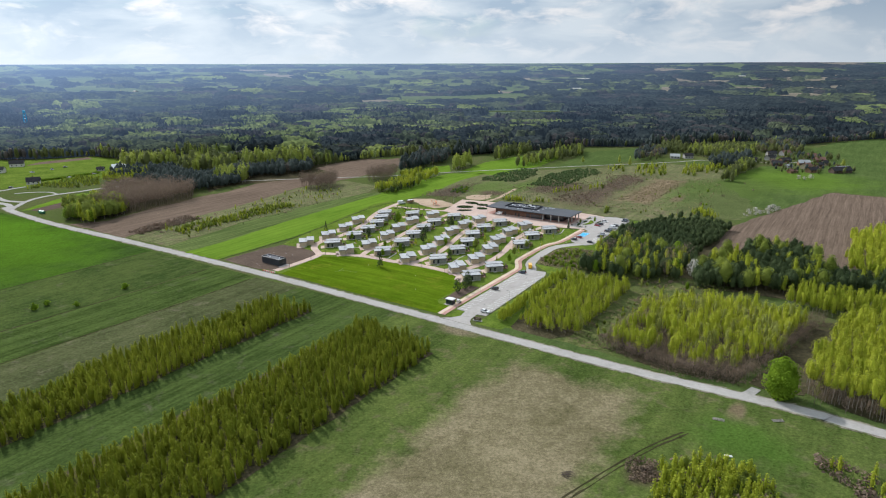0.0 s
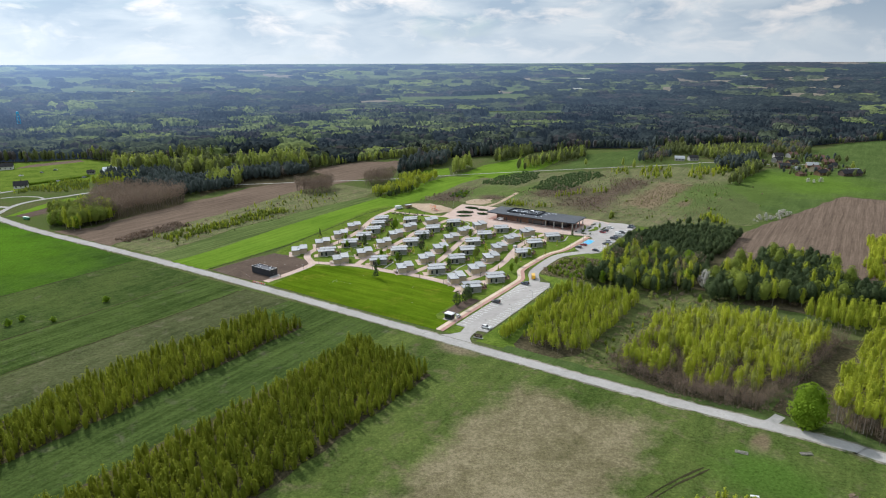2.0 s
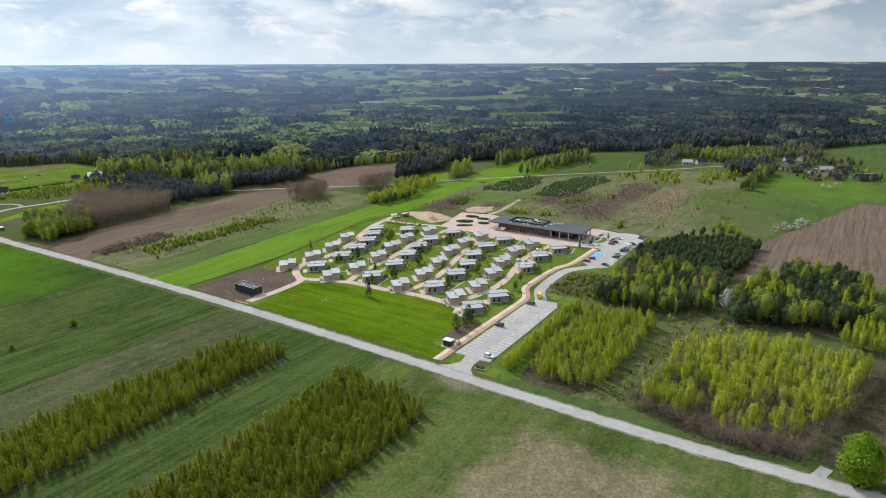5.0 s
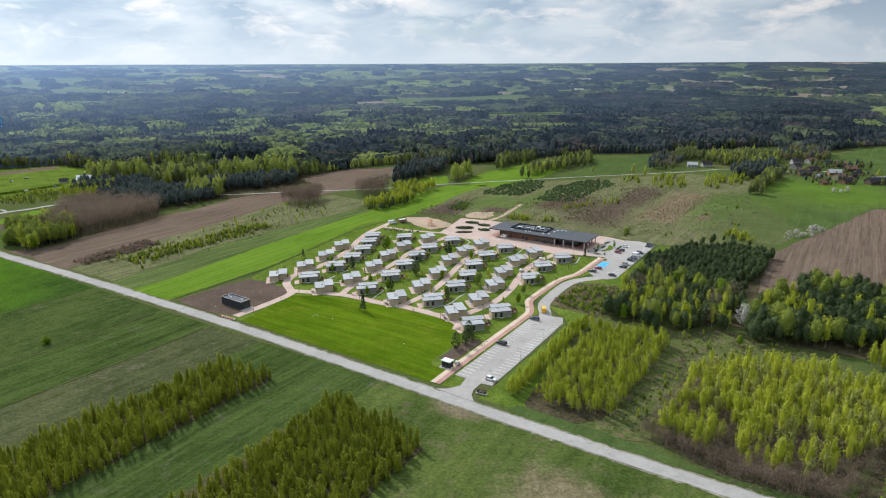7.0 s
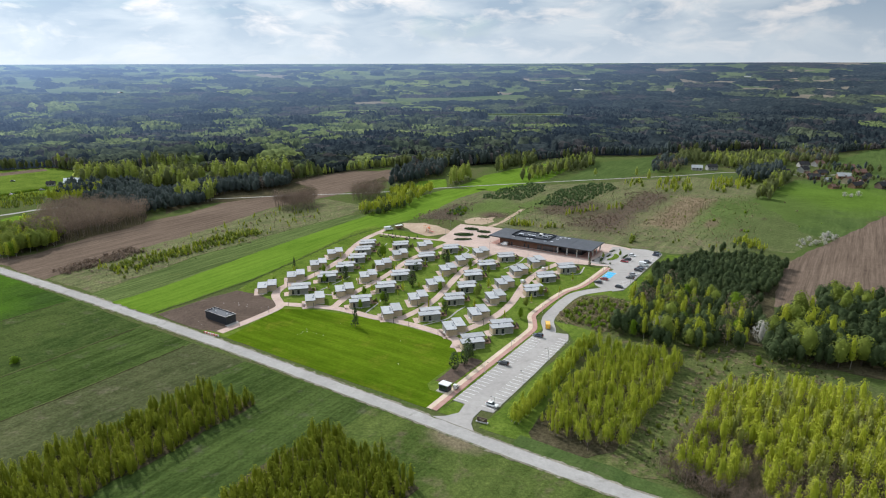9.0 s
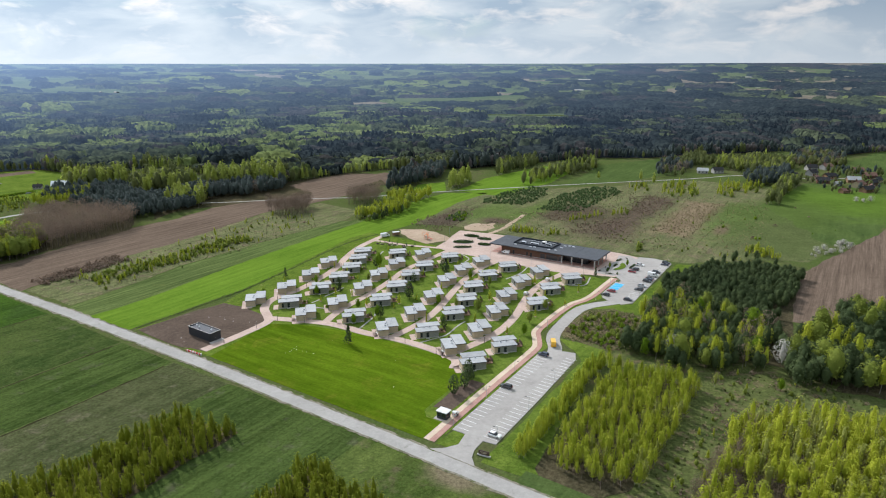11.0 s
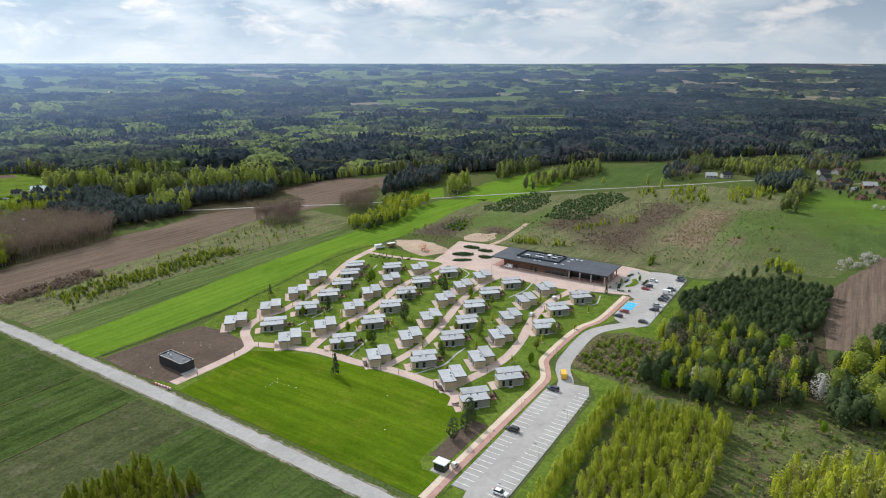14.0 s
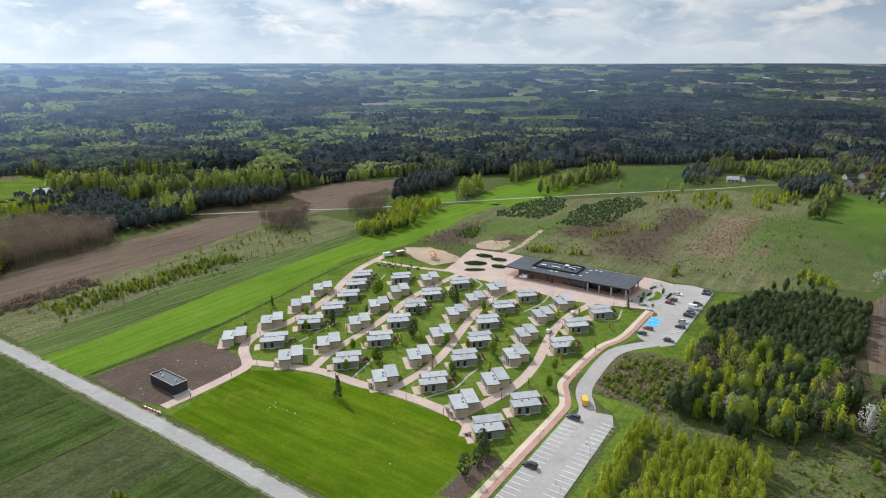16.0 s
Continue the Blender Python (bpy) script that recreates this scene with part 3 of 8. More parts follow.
def distance_material(name, c1, c2, grain=0.35):
    """The far country, with blue haze put into its emission, stronger with distance."""
    m, nt, b = material(name)
    pos = nt.nodes.new("ShaderNodeNewGeometry").outputs["Position"]
    wide, tree = noise_of(nt, pos, 0.006, 4, 0.6), noise_of(nt, pos, 0.05, 5, 0.7)
    f = math_node(nt, "ADD", math_node(nt, "MULTIPLY", wide, 0.55), math_node(nt, "MULTIPLY", tree, 0.45))
    col = blend(nt, stretch(nt, f, 0.40, 0.60), c1, c2)
    col = node(nt, "ShaderNodeHueSaturation", [(col, "Color"), (stretch(nt, noise_of(nt, pos, 0.11, 3, 0.7), 0.36, 0.64, 1 - grain, 1 + grain), "Value")]).outputs[0]
    nt.links.new(col, b.inputs["Base Color"])
    b.inputs["Roughness"].default_value, b.inputs["Specular IOR Level"].default_value = 1.0, 0.0
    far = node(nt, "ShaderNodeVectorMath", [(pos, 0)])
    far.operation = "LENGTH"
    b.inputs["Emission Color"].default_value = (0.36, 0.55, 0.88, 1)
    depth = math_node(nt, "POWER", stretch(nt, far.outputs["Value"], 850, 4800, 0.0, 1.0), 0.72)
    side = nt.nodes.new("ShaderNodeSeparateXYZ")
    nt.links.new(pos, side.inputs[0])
    # the painted haze is strongest on the sun's side
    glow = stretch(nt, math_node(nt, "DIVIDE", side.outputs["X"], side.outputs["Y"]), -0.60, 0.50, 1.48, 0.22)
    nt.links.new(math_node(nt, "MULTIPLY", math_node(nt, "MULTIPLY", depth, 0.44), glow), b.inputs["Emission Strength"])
    return m


M["country"] = country_material()
FAR_COVER = ("distance_tilth", "distance_meadow", "distance_pine", "distance_olive", "distance_fresh", "distance_twig")
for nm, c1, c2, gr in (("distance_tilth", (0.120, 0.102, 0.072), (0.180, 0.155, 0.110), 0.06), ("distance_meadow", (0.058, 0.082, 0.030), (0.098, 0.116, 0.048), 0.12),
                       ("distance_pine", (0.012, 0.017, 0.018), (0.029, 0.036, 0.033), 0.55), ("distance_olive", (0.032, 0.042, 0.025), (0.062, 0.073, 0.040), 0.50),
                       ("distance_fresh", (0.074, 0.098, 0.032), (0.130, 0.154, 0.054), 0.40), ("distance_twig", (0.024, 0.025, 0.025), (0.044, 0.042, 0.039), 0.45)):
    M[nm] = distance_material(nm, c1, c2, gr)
ground_sheet()

def inside(poly, pts):
    x, y = pts[:, 0], pts[:, 1]
    res = np.zeros(len(pts), bool)
    n = len(poly)
    for i in range(n):
        (x0, y0), (x1, y1) = poly[i], poly[(i + 1) % n]
        if y0 != y1:
            res ^= ((y0 > y) != (y1 > y)) & (x < (x1 - x0) * (y - y0) / (y1 - y0) + x0)
    return res


# the front of the great woods, and its fresh and olive stands: middle, half width, half depth
EDGE = [(-2600, 1150), (-1100, 1000), (-760, 862), (-620, 792), (-522, 768), (-482, 774), (-440, 797), (-420, 791), (-378, 764), (-345, 778), (-322, 805), (-217, 745), (-146, 715), (-93, 768), (-57, 792), (-25, 786), (38, 800), (68, 815), (192, 880), (252, 876), (333, 908), (400, 925), (454, 938), (495, 892), (568, 929), (760, 1010), (1100, 1150), (1300, 1300)]
FRESH = ((-360, 1115, 40, 60), (-215, 1020, 62, 135), (-190, 1200, 85, 70), (-600, 1120, 105, 75), (-450, 985, 40, 40), (-120, 740, 40, 24), (-860, 1110, 90, 60))
OLIVE = ((-410, 812, 60, 46), (-560, 810, 80, 30), (-420, 925, 85, 44), (-330, 852, 60, 46), (68, 925, 34, 56), (-15, 1340, 90, 75), (75, 1150, 100, 70), (-665, 1055, 65, 60), (520, 1290, 60, 30), (-540, 905, 90, 46), (300, 1120, 50, 30), (660, 1255, 50, 25))
WOODS_AREA = EDGE + [(2900, 1500), (4000, 5000), (-4000, 5000)]

TABLE = np.random.default_rng(77).random((6, 256, 256))


def rolling(x, y, k=0):
    """Smooth value noise between 0 and 1 over whole arrays."""
    i, j = np.floor(x).astype(int), np.floor(y).astype(int)
    u, v = x - i, y - j
    u, v = u * u * (3 - 2 * u), v * v * (3 - 2 * v)
    t = TABLE[k]
    a, b = t[i & 255, j & 255], t[(i + 1) & 255, j & 255]
    c, d = t[i & 255, (j + 1) & 255], t[(i + 1) & 255, (j + 1) & 255]
    return (a * (1 - u) + b * u) * (1 - v) + (c * (1 - u) + d * u) * v


def cells(x, y, w, d, k=0):
    """The stand or tree that each point belongs to: its cell's indices, its middle and how far the nearest and next are."""
    u, v = x / w, y / d
    i0, j0 = np.floor(u).astype(int), np.floor(v).astype(int)
    best, second = np.full(x.shape, 9.0), np.full(x.shape, 9.0)
    bi, bj, cx, cy = np.zeros(x.shape, int), np.zeros(x.shape, int), np.zeros(x.shape), np.zeros(x.shape)
    for di in (-1, 0, 1):
        for dj in (-1, 0, 1):
            i, j = i0 + di, j0 + dj
            px, py = i + 0.1 + 0.8 * TABLE[k, i & 255, j & 255], j + 0.1 + 0.8 * TABLE[k + 1, i & 255, j & 255]
            q = np.hypot(px - u, py - v)
            near = q < best
            second = np.where(near, best, np.minimum(second, q))
            best = np.where(near, q, best)
            bi, bj, cx, cy = np.where(near, i, bi), np.where(near, j, bj), np.where(near, px * w, cx), np.where(near, py * d, cy)
    return bi & 255, bj & 255, cx, cy, best, second


# clearings and tilled fields within the far woods: middle, half width, half depth, cover
GLADES = ((185, 1470, 95, 125, 1), (60, 1960, 190, 110, 1), (-330, 2130, 210, 70, 1), (470, 2250, 260, 80, 1), (1190, 2230, 190, 75, 0), (-1080, 2240, 300, 80, 1), (820, 2560, 300, 90, 1), (-620, 2500, 260, 80, 1), (260, 2620, 300, 110, 1), (1300, 2700, 240, 80, 0))


def land_use(x, y):
    """What grows at each point of the far country, its height and how near the rim of its plot it lies."""
    bend = 70 * (rolling(x * 0.006, y * 0.008, 0) - 0.5), 60 * (rolling(x * 0.006 + 40, y * 0.008, 1) - 0.5)
    far = np.hypot(x, y - 75)
    # plots widen with the distance, as lowland estates do beyond the village lands
    side, deep = (x + bend[0]) / (y + bend[1]), np.log(np.hypot(x + bend[0], y + bend[1]) / 1000)
    i, j, cx, cy, d1, d2 = cells(side + 0.16 * deep + 20, deep + 20, 0.062, 0.085, 0)
    cx = (cx - 20 - 0.16 * (cy - 20)) * y
    r1, r2 = TABLE[4][i, j], TABLE[5][i, j]
    # darker kinds eastward stand in for cloud shade, paler ones westward for haze
    east = np.clip((cx + 200) / 700, 0, 1)
    fields = np.clip((far - 1750) / 1000, 0, 1) * (0.46 - 0.02 * east)
    kind = np.select([r1 < fields * 0.22, r1 < fields, r1 < fields + (1 - fields) * (0.45 + 0.27 * east), r1 < fields + (1 - fields) * (0.72 + 0.16 * east), r1 < fields + (1 - fields) * (0.84 + 0.11 * east)], [0, 1, 2, 3, 5], 4)
    for ovals, k in ((OLIVE, 3), (FRESH, 4)):
        for ox, oy, rx, ry in ovals:
            kind = np.where(np.hypot((x + bend[0] * 0.5 - ox) / rx, (y + bend[1] * 0.5 - oy) / ry) < 1, k, kind)
    for gx, gy, rx, ry, cover in GLADES:
        kind = np.where(np.maximum(np.abs(x + bend[0] * 0.5 - gx) / rx, np.abs(y + bend[1] * 0.4 - gy) / ry) < 1, cover, kind)
    # single trees and knots of another kind within each stand; hedges and copses within the fields
    i, j, _, _, _, _ = cells(side + 0.1 * deep + 20, deep + 20, 0.017, 0.022, 3)
    odd = TABLE[2][i, j]
    kind = np.where((kind >= 2) & (odd < 0.34), np.where(odd < 0.17 + 0.08 * east, 2, np.where(odd < 0.27, 3, 5)), kind)
    kind = np.where((kind < 2) & (odd > 0.80) & (far > 2000), np.where(odd > 0.9, 2, 3), kind)
    high = np.where(kind < 2, 0.0, 6.0 + 9.0 * r2)
    return kind, high, d2 - d1


def far_country():
    """Rolling woods, copses and fields out to the skyline, with a canopy of rounded crowns."""
    radii = [640.0]
    while radii[-1] < 4845:
        radii.append(min(4845.0, radii[-1] + max(3.4, 5.0 * (radii[-1] / 1238) ** 1.7)))
    n = 440
    r, a = np.meshgrid(np.array(radii), np.radians(np.linspace(-41, 41, n + 1)), indexing="ij")
    wob = np.random.default_rng(5)
    r2 = r + wob.uniform(-0.3, 0.3, r.shape) * np.gradient(r, axis=0) * (r < 4700)
    x, y = r2 * np.sin(a), 75 + r2 * np.cos(a)
    kind, high, rim = land_use(x, y)
    low = np.array([rise(v) for v in r.ravel()]).reshape(r.shape) + 0.4 + 2.0 * np.clip((r - 1600) / 300, 0, 1)
    roll = np.array([noise.noise((p * 0.0011, q * 0.0019, 0.3)) for p, q in zip(x.ravel(), y.ravel())]).reshape(r.shape)
    low += 7.0 * np.clip((r - 1600) / 1500, 0, 1) * roll * np.where(r > 4700, 0.5, 1)
    low += 11.0 * np.clip((r - 1500) / 500, 0, 1) * np.clip((4500 - r) / 900, 0, 1) * rolling(x * 0.0042 + 9, y * 0.0042, 1)
    _, _, _, _, d1, _ = cells(x, y, 7.6, 7.6, 2)
    dome = 1 - 0.45 * np.clip(d1 / 0.75, 0, 1) ** 2
    dome *= 0.72 + 0.5 * rolling(x * 0.07, y * 0.07, 3)
    high = high * dome * np.clip(rim * 9, 0.12, 1) ** 0.7 * np.clip((4800 - r) / 450, 0, 1)
    z = low + high
    wooded = inside(WOODS_AREA, np.stack([x.ravel(), y.ravel() - 12], 1)).reshape(r.shape)
    z = np.where(wooded, z, -0.5)
    high = np.where(wooded, high, -1.0)
    idx = np.arange(r.size).reshape(r.shape)
    quads = np.stack([idx[:-1, :-1], idx[:-1, 1:], idx[1:, 1:], idx[1:, :-1]], -1).reshape(-1, 4)
    quads = quads[wooded.ravel()[quads].any(1)]
    hq, kq = high.ravel()[quads], kind.ravel()[quads]
    cover = np.take_along_axis(kq, hq.argmax(1)[:, None], 1)[:, 0]
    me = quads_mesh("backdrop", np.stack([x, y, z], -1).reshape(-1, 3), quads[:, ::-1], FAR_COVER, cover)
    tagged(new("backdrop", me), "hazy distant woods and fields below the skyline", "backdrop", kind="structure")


far_country()

# fields this side of the road
NEAR = [("meadow_strip", -420, -207, "sown_meadow"), ("meadow_strip", -207, -148, "rough_grass"), ("meadow_strip", -147, -114, "meadow"),
        ("meadow_strip", -113, -82, "fallow_grass"), ("meadow_strip", -82, -18, "meadow"), ("meadow_strip", -18, 300, "dry_meadow")]
for nm, s0, s1, mt in NEAR:
    patch(nm, [(s0, -10), (s0, -330), (s1, -330), (s1, -10)], 0.03, mt, "strip of rough spring meadow beside the road", 0.4)
for s0 in (-113.5, -147.5, -206.5):
    ribbon("field_furrow", [(s0, -14), (s0 + 0.6, -60), (s0 - 0.5, -120), (s0, -200)], 0.6, 0.07, "furrow", "dark furrow between two meadow strips", 0.5, category="furrow")
for k, dx in enumerate((-0.8, 0.8)):
    ribbon("wheel_track", [(97 + dx, -96), (100.5 + dx, -84), (106 + dx, -67), (111 + dx, -54), (117 + dx, -42)], 0.45, 0.09, "furrow", "worn wheel track through the grass", 0.5, category="track")

# fields beyond the road
patch("brown_plot", [(-392, 7), (-402, 39), (-412, 69), (-401, 66), (-398, 52), (-382, 25), (-377, 8)], 0.07, "soil", "brown soil patch beside the lane", 0.6)
patch("crop_strip", [(-197, 361), (-177, 374), (-185, 473), (-206, 490), (-205, 405)], 0.085, "crop", "bright green crop strip past the lane", 0.8)
patch("ploughed_field", [(-140, 702), (-123, 738), (-93, 770), (-54, 768), (-58, 727), (-82, 686), (-100, 655)], 0.1, "ploughed", "brown ploughed field before the forest", 1.5, plan=False)
patch("grass_strip", [(-236, 314), (-212, 340), (-238, 378), (-252, 351)], 0.08, "crop", "bright grass patch by the lane", 1.0)
patch("crop_strip", [(-158, -1), (-157, 60), (-163, 98), (-172, 157), (-165, 222), (-169, 259), (-177, 301), (-176, 352), (-208, 330), (-211, 262), (-200, 186), (-197, 130), (-194, 87), (-189, 48), (-186, 15), (-187, -1)], 0.05, "crop", "long strip of bright green crop", 0.6)
patch("mown_strip", [(-187, -1), (-186, 15), (-189, 48), (-194, 87), (-197, 130), (-200, 186), (-201, 212), (-214, 201), (-218, 152), (-218, 106), (-217, 68), (-211, 31), (-207, -1)], 0.055, "stubble_grass", "mown grass strip with pale working lines", 0.5)
patch("ploughed_field", [(-250, -1), (-256, 28), (-263, 58), (-264, 90), (-268, 116), (-275, 152), (-283, 190), (-276, 240), (-274, 300), (-292, 392), (-322, 392), (-326, 328), (-324, 222), (-332, 180), (-322, 141), (-326, 100), (-316, 58), (-306, 22), (-318, -1)], 0.05, "ploughed", "long ploughed field of brown soil", 1.2)
patch("fallow_strip", [(-208, 1), (-212, 31), (-219, 68), (-219, 150), (-214, 205), (-225, 235), (-272, 240), (-282, 190), (-268, 116), (-262, 60), (-255, 28), (-249, 1)], 0.04, "wild_heath", "overgrown fallow strip", 1.0)
patch("crop_field", [(-160, 345), (-205, 345), (-216, 418), (-200, 520), (-160, 520), (-150, 430)], 0.05, "crop", "green crop field before the woods", 1.5)
patch("crop_field", [(-131, 420), (-150, 560), (-110, 640), (-79, 667), (-55, 562), (-95, 470)], 0.05, "field_meadow", "green field before the woods", 1.5)
patch("meadow_field", [(34, 420), (45, 500), (60, 560), (110, 560), (260, 560), (260, 432), (133, 426), (106, 334), (88, 316), (62, 376)], 0.05, "field_meadow", "smooth green meadow by the hamlet", 5.0, step=3)
patch("ploughed_field", [(80, 165), (80, 245), (104, 330), (131, 422), (270, 422), (270, 180)], 0.055, "ploughed", "brown ploughed field behind the pines", 1.0)
patch("meadow_field", [(-396, 2), (-402, 12), (-415, 35), (-427, 66), (-413, 70), (-403, 40), (-393, 8)], 0.05, "crop", "yellow-green grass wedge between lanes", 0.6)
patch("ploughed_field", [(-640, 118), (-658, 143), (-652, 196), (-630, 190)], 0.075, "ploughed", "brown tilled strip before the woods", 1.0)
patch("meadow_field", [(-407, 585), (-330, 650), (-290, 730), (-316, 796), (-436, 800), (-500, 770), (-620, 760), (-620, 560)], 0.05, "garden_grass", "grass field by the farmstead", 2.0, plan=False)
patch("meadow_field", [(105, 1468), (236, 1560), (250, 1470), (150, 1420)], 0.05, "crop", "green clearing within the woods", 6.0, plan=False, step=20)

patch("heath_field", [(-135, 232), (-20, 231), (20, 229), (62, 262), (82, 270), (90, 318), (64, 378), (36, 424), (40, 500), (-30, 520), (-98, 440), (-140, 400), (-190, 330), (-176, 230), (-160, 225)], 0.045, "wild_heath", "rough heath of grass, weeds and brown stalks", 2.0)
patch("wood_glade", [(58, -1), (58, 78), (24, 80), (24, 110), (70, 112), (104, 110), (100, 84), (80, 66), (80, 40), (78, 2)], 0.11, "glade_grass", "rough grass ride between the birch blocks", 1.2)
patch("scrub_ground", [(0, 96), (0, 128), (10, 138), (28, 134), (32, 92), (20, 90)], 0.075, "heath", "weedy scrub ground beside the drive", 1.0)

patch("meadow_field", [(73, 668), (125, 900), (175, 1080), (190, 800), (166, 507), (120, 491), (100, 580)], 0.052, "field_meadow", "green field behind the hamlet", 3.0)

patch("road_verge", [(31, -6), (31, 1), (60, 0.5), (100, -3), (124, -0.5), (132, -5)], 0.12, "field_meadow", "green grass verge beside the road", 0.5, step=2)
patch("road_verge", [(146, -6), (148, 3), (166, -3), (214, -4), (214, -9)], 0.12, "field_meadow", "green grass verge beside the road", 0.5, step=2)
# dark patch along the ride: brown litter plus painted tree shade
patch("wood_floor", [(128, 3), (134, 30), (146, 82), (162, 86), (152, 40), (145, 4), (137, 1)], 0.125, "forest_floor", "leaf-strewn floor beneath the trees with their shade painted in", 1.0, category="ground")
# roads
ROAD_LINE = [(-420, 1.0), (-395, -3.4), (-330, -7.0), (-260, -5.6), (-190, -4.6), (-100, -4.7), (-40, -6.2), (0, -7.4), (35, -8.6), (90, -9.4), (124, -8.2), (150, -7.8), (185, -10), (420, -16)]
ribbon("road_shoulder", ROAD_LINE, 6.9, 0.135, "shoulder_gravel", "worn gravel shoulder of the road", 1.1, step=1.5)
ribbon("road", ROAD_LINE, 5.2, 0.16, "gravel_road", "pale gravel country road", 0.5)
ribbon("lane", [(-403, -4), (-413, 5), (-430, 22), (-438, 37), (-439, 53), (-436, 68), (-435, 85), (-428, 104)], 4.2, 0.15, "gravel_road", "pale gravel side lane", 0.4)
ribbon("lane", [(-439, 52), (-455, 53), (-469, 44), (-475, 33)], 2.4, 0.145, "gravel_road", "faint gravel farm track", 0.5)
ribbon("lane", [(-428, 20), (-438, 16), (-453, 14), (-500, 22), (-560, 34)], 4.2, 0.153, "gravel_road", "pale gravel side lane", 0.4)
ribbon("lane", [(-502, 55), (-502, 45), (-500, 35), (-500, 22)], 3.6, 0.148, "gravel_road", "pale gravel drive to a farmhouse", 0.4)
ribbon("lane", [(-408, 1), (-424, 6), (-436, 7), (-470, 3), (-560, 2)], 4.8, 0.155, "gravel_road", "pale gravel side lane", 0.4)
ribbon("lane", [(127, -8.5), (129.5, -4.5), (131, 0.5)], 3.4, 0.155, "gravel_road", "narrow gravel lane into the wood", 0.4)
ribbon("lane", [(-362, 179), (-336, 203), (-306, 235), (-267, 269), (-240, 300), (-213, 336), (-150, 408), (-96, 467), (-54, 511), (-30, 540), (-5, 571), (37, 588), (70, 592), (110, 640)], 2.1, 0.14, "gravel_road", "pale farm lane between the fields", 0.5)
ribbon("lane", [(-106, 224), (-105, 236), (-105, 246), (-108, 270), (-111, 292)], 3.2, 0.12, "sand", "sandy service track behind the plaza", 0.8)


# ---- trees ----
RNG = np.random.default_rng(7)


def scatter(poly, gap, jitter=0.4, keep=1.0, plan=True, ragged=0.0):
    """Points in loose rows within a polygon, in world metres."""
    p = np.array(poly, float)
    lo, hi = p.min(0), p.max(0)
    gx, gy = np.meshgrid(np.arange(lo[0], hi[0], gap), np.arange(lo[1], hi[1], gap))
    pts = np.stack([gx.ravel(), gy.ravel()], 1)
    pts += RNG.uniform(-jitter, jitter, pts.shape) * gap
    wob = np.array([(noise.noise((x * 0.09, y * 0.09, 2.5)), noise.noise((x * 0.09, y * 0.09, 7.5))) for x, y in pts]).reshape(-1, 2)
    pts = pts[inside(poly, pts + wob * ragged) & (RNG.random(len(pts)) < keep)]
    if plan:
        a, b = np.array(AX), np.array(BX)
        pts = np.array([0, 275.0]) + pts[:, :1] * a + pts[:, 1:] * b
    return pts


def leaves(spots, out_dirs, size, rng, lift=0.75):
    """A crown of bent leaf sprays: one quad at each spot, facing roughly outwards."""
    n = len(spots)
    nrm = out_dirs + rng.normal(0, 0.55, (n, 3))
    nrm[:, 2] += lift
    nrm /= np.linalg.norm(nrm, axis=1)[:, None] + 1e-9
    t = rng.normal(0, 1, (n, 3))
    u = np.cross(nrm, t)
    u /= np.linalg.norm(u, axis=1)[:, None] + 1e-9
    v = np.cross(nrm, u)
    sz = (size * rng.uniform(0.6, 1.35, n))[:, None]
    asp = rng.uniform(0.6, 1.0, n)[:, None]
    bend = nrm * sz * rng.uniform(-0.25, 0.25, n)[:, None]
    c = np.stack([spots - u * sz - v * sz * asp * 0.4, spots + u * sz * 0.25 - v * sz * asp + bend, spots + u * sz + v * sz * asp * 0.35, spots - u * sz * 0.2 + v * sz * asp + bend], 1)
    return c.reshape(-1, 3), np.arange(n * 4).reshape(n, 4)


def crown(kind, h, r, base, n, size, rng):
    """Spots of a crown: round, spire (tapered), cone or spread, from height base*h to h."""
    z = rng.random(n)
    ang = rng.uniform(0, math.tau, n)
    lobes = 1 + 0.22 * np.sin(ang * 3 + rng.uniform(0, 6)) * np.sin(z * 9 + rng.uniform(0, 6))
    if kind == "round":
        prof = np.sqrt(np.clip(1 - (2 * z - 0.9) ** 2 / 1.25, 0.02, 1))
    elif kind == "spire":
        prof = np.clip((1 - z) ** 0.52 * 1.08, 0.10, 1) * np.clip(z * 3.2 + 0.5, 0, 1)
    elif kind == "cone":
        prof = np.clip(1 - z, 0.05, 1) * (0.78 + 0.22 * np.cos(z * 40))
    elif kind == "dome":
        prof = np.sqrt(np.clip(1 - z ** 2, 0.05, 1))
    elif kind == "plume":
        prof = np.clip((1 - z) ** 0.40 * 1.05, 0.08, 1) * np.clip(z * 1.8 + 0.5, 0, 1)
    elif kind == "ovate":
        prof = np.clip((1 - z) ** 0.62 * 1.12, 0.06, 1) * np.clip(z * 2.4 + 0.35, 0, 1)
    else:
        prof = np.sqrt(np.clip(1 - (1.7 * z - 0.5) ** 2 / 1.5, 0.05, 1))
    rad = r * prof * lobes * np.sqrt(rng.uniform(0.35, 1.0, n))
    spots = np.stack([rad * np.cos(ang), rad * np.sin(ang), h * (base + (1 - base) * z)], 1)
    out = np.stack([np.cos(ang), np.sin(ang), (z - 0.35) * 1.6], 1)
    return leaves(spots, out, size, rng)


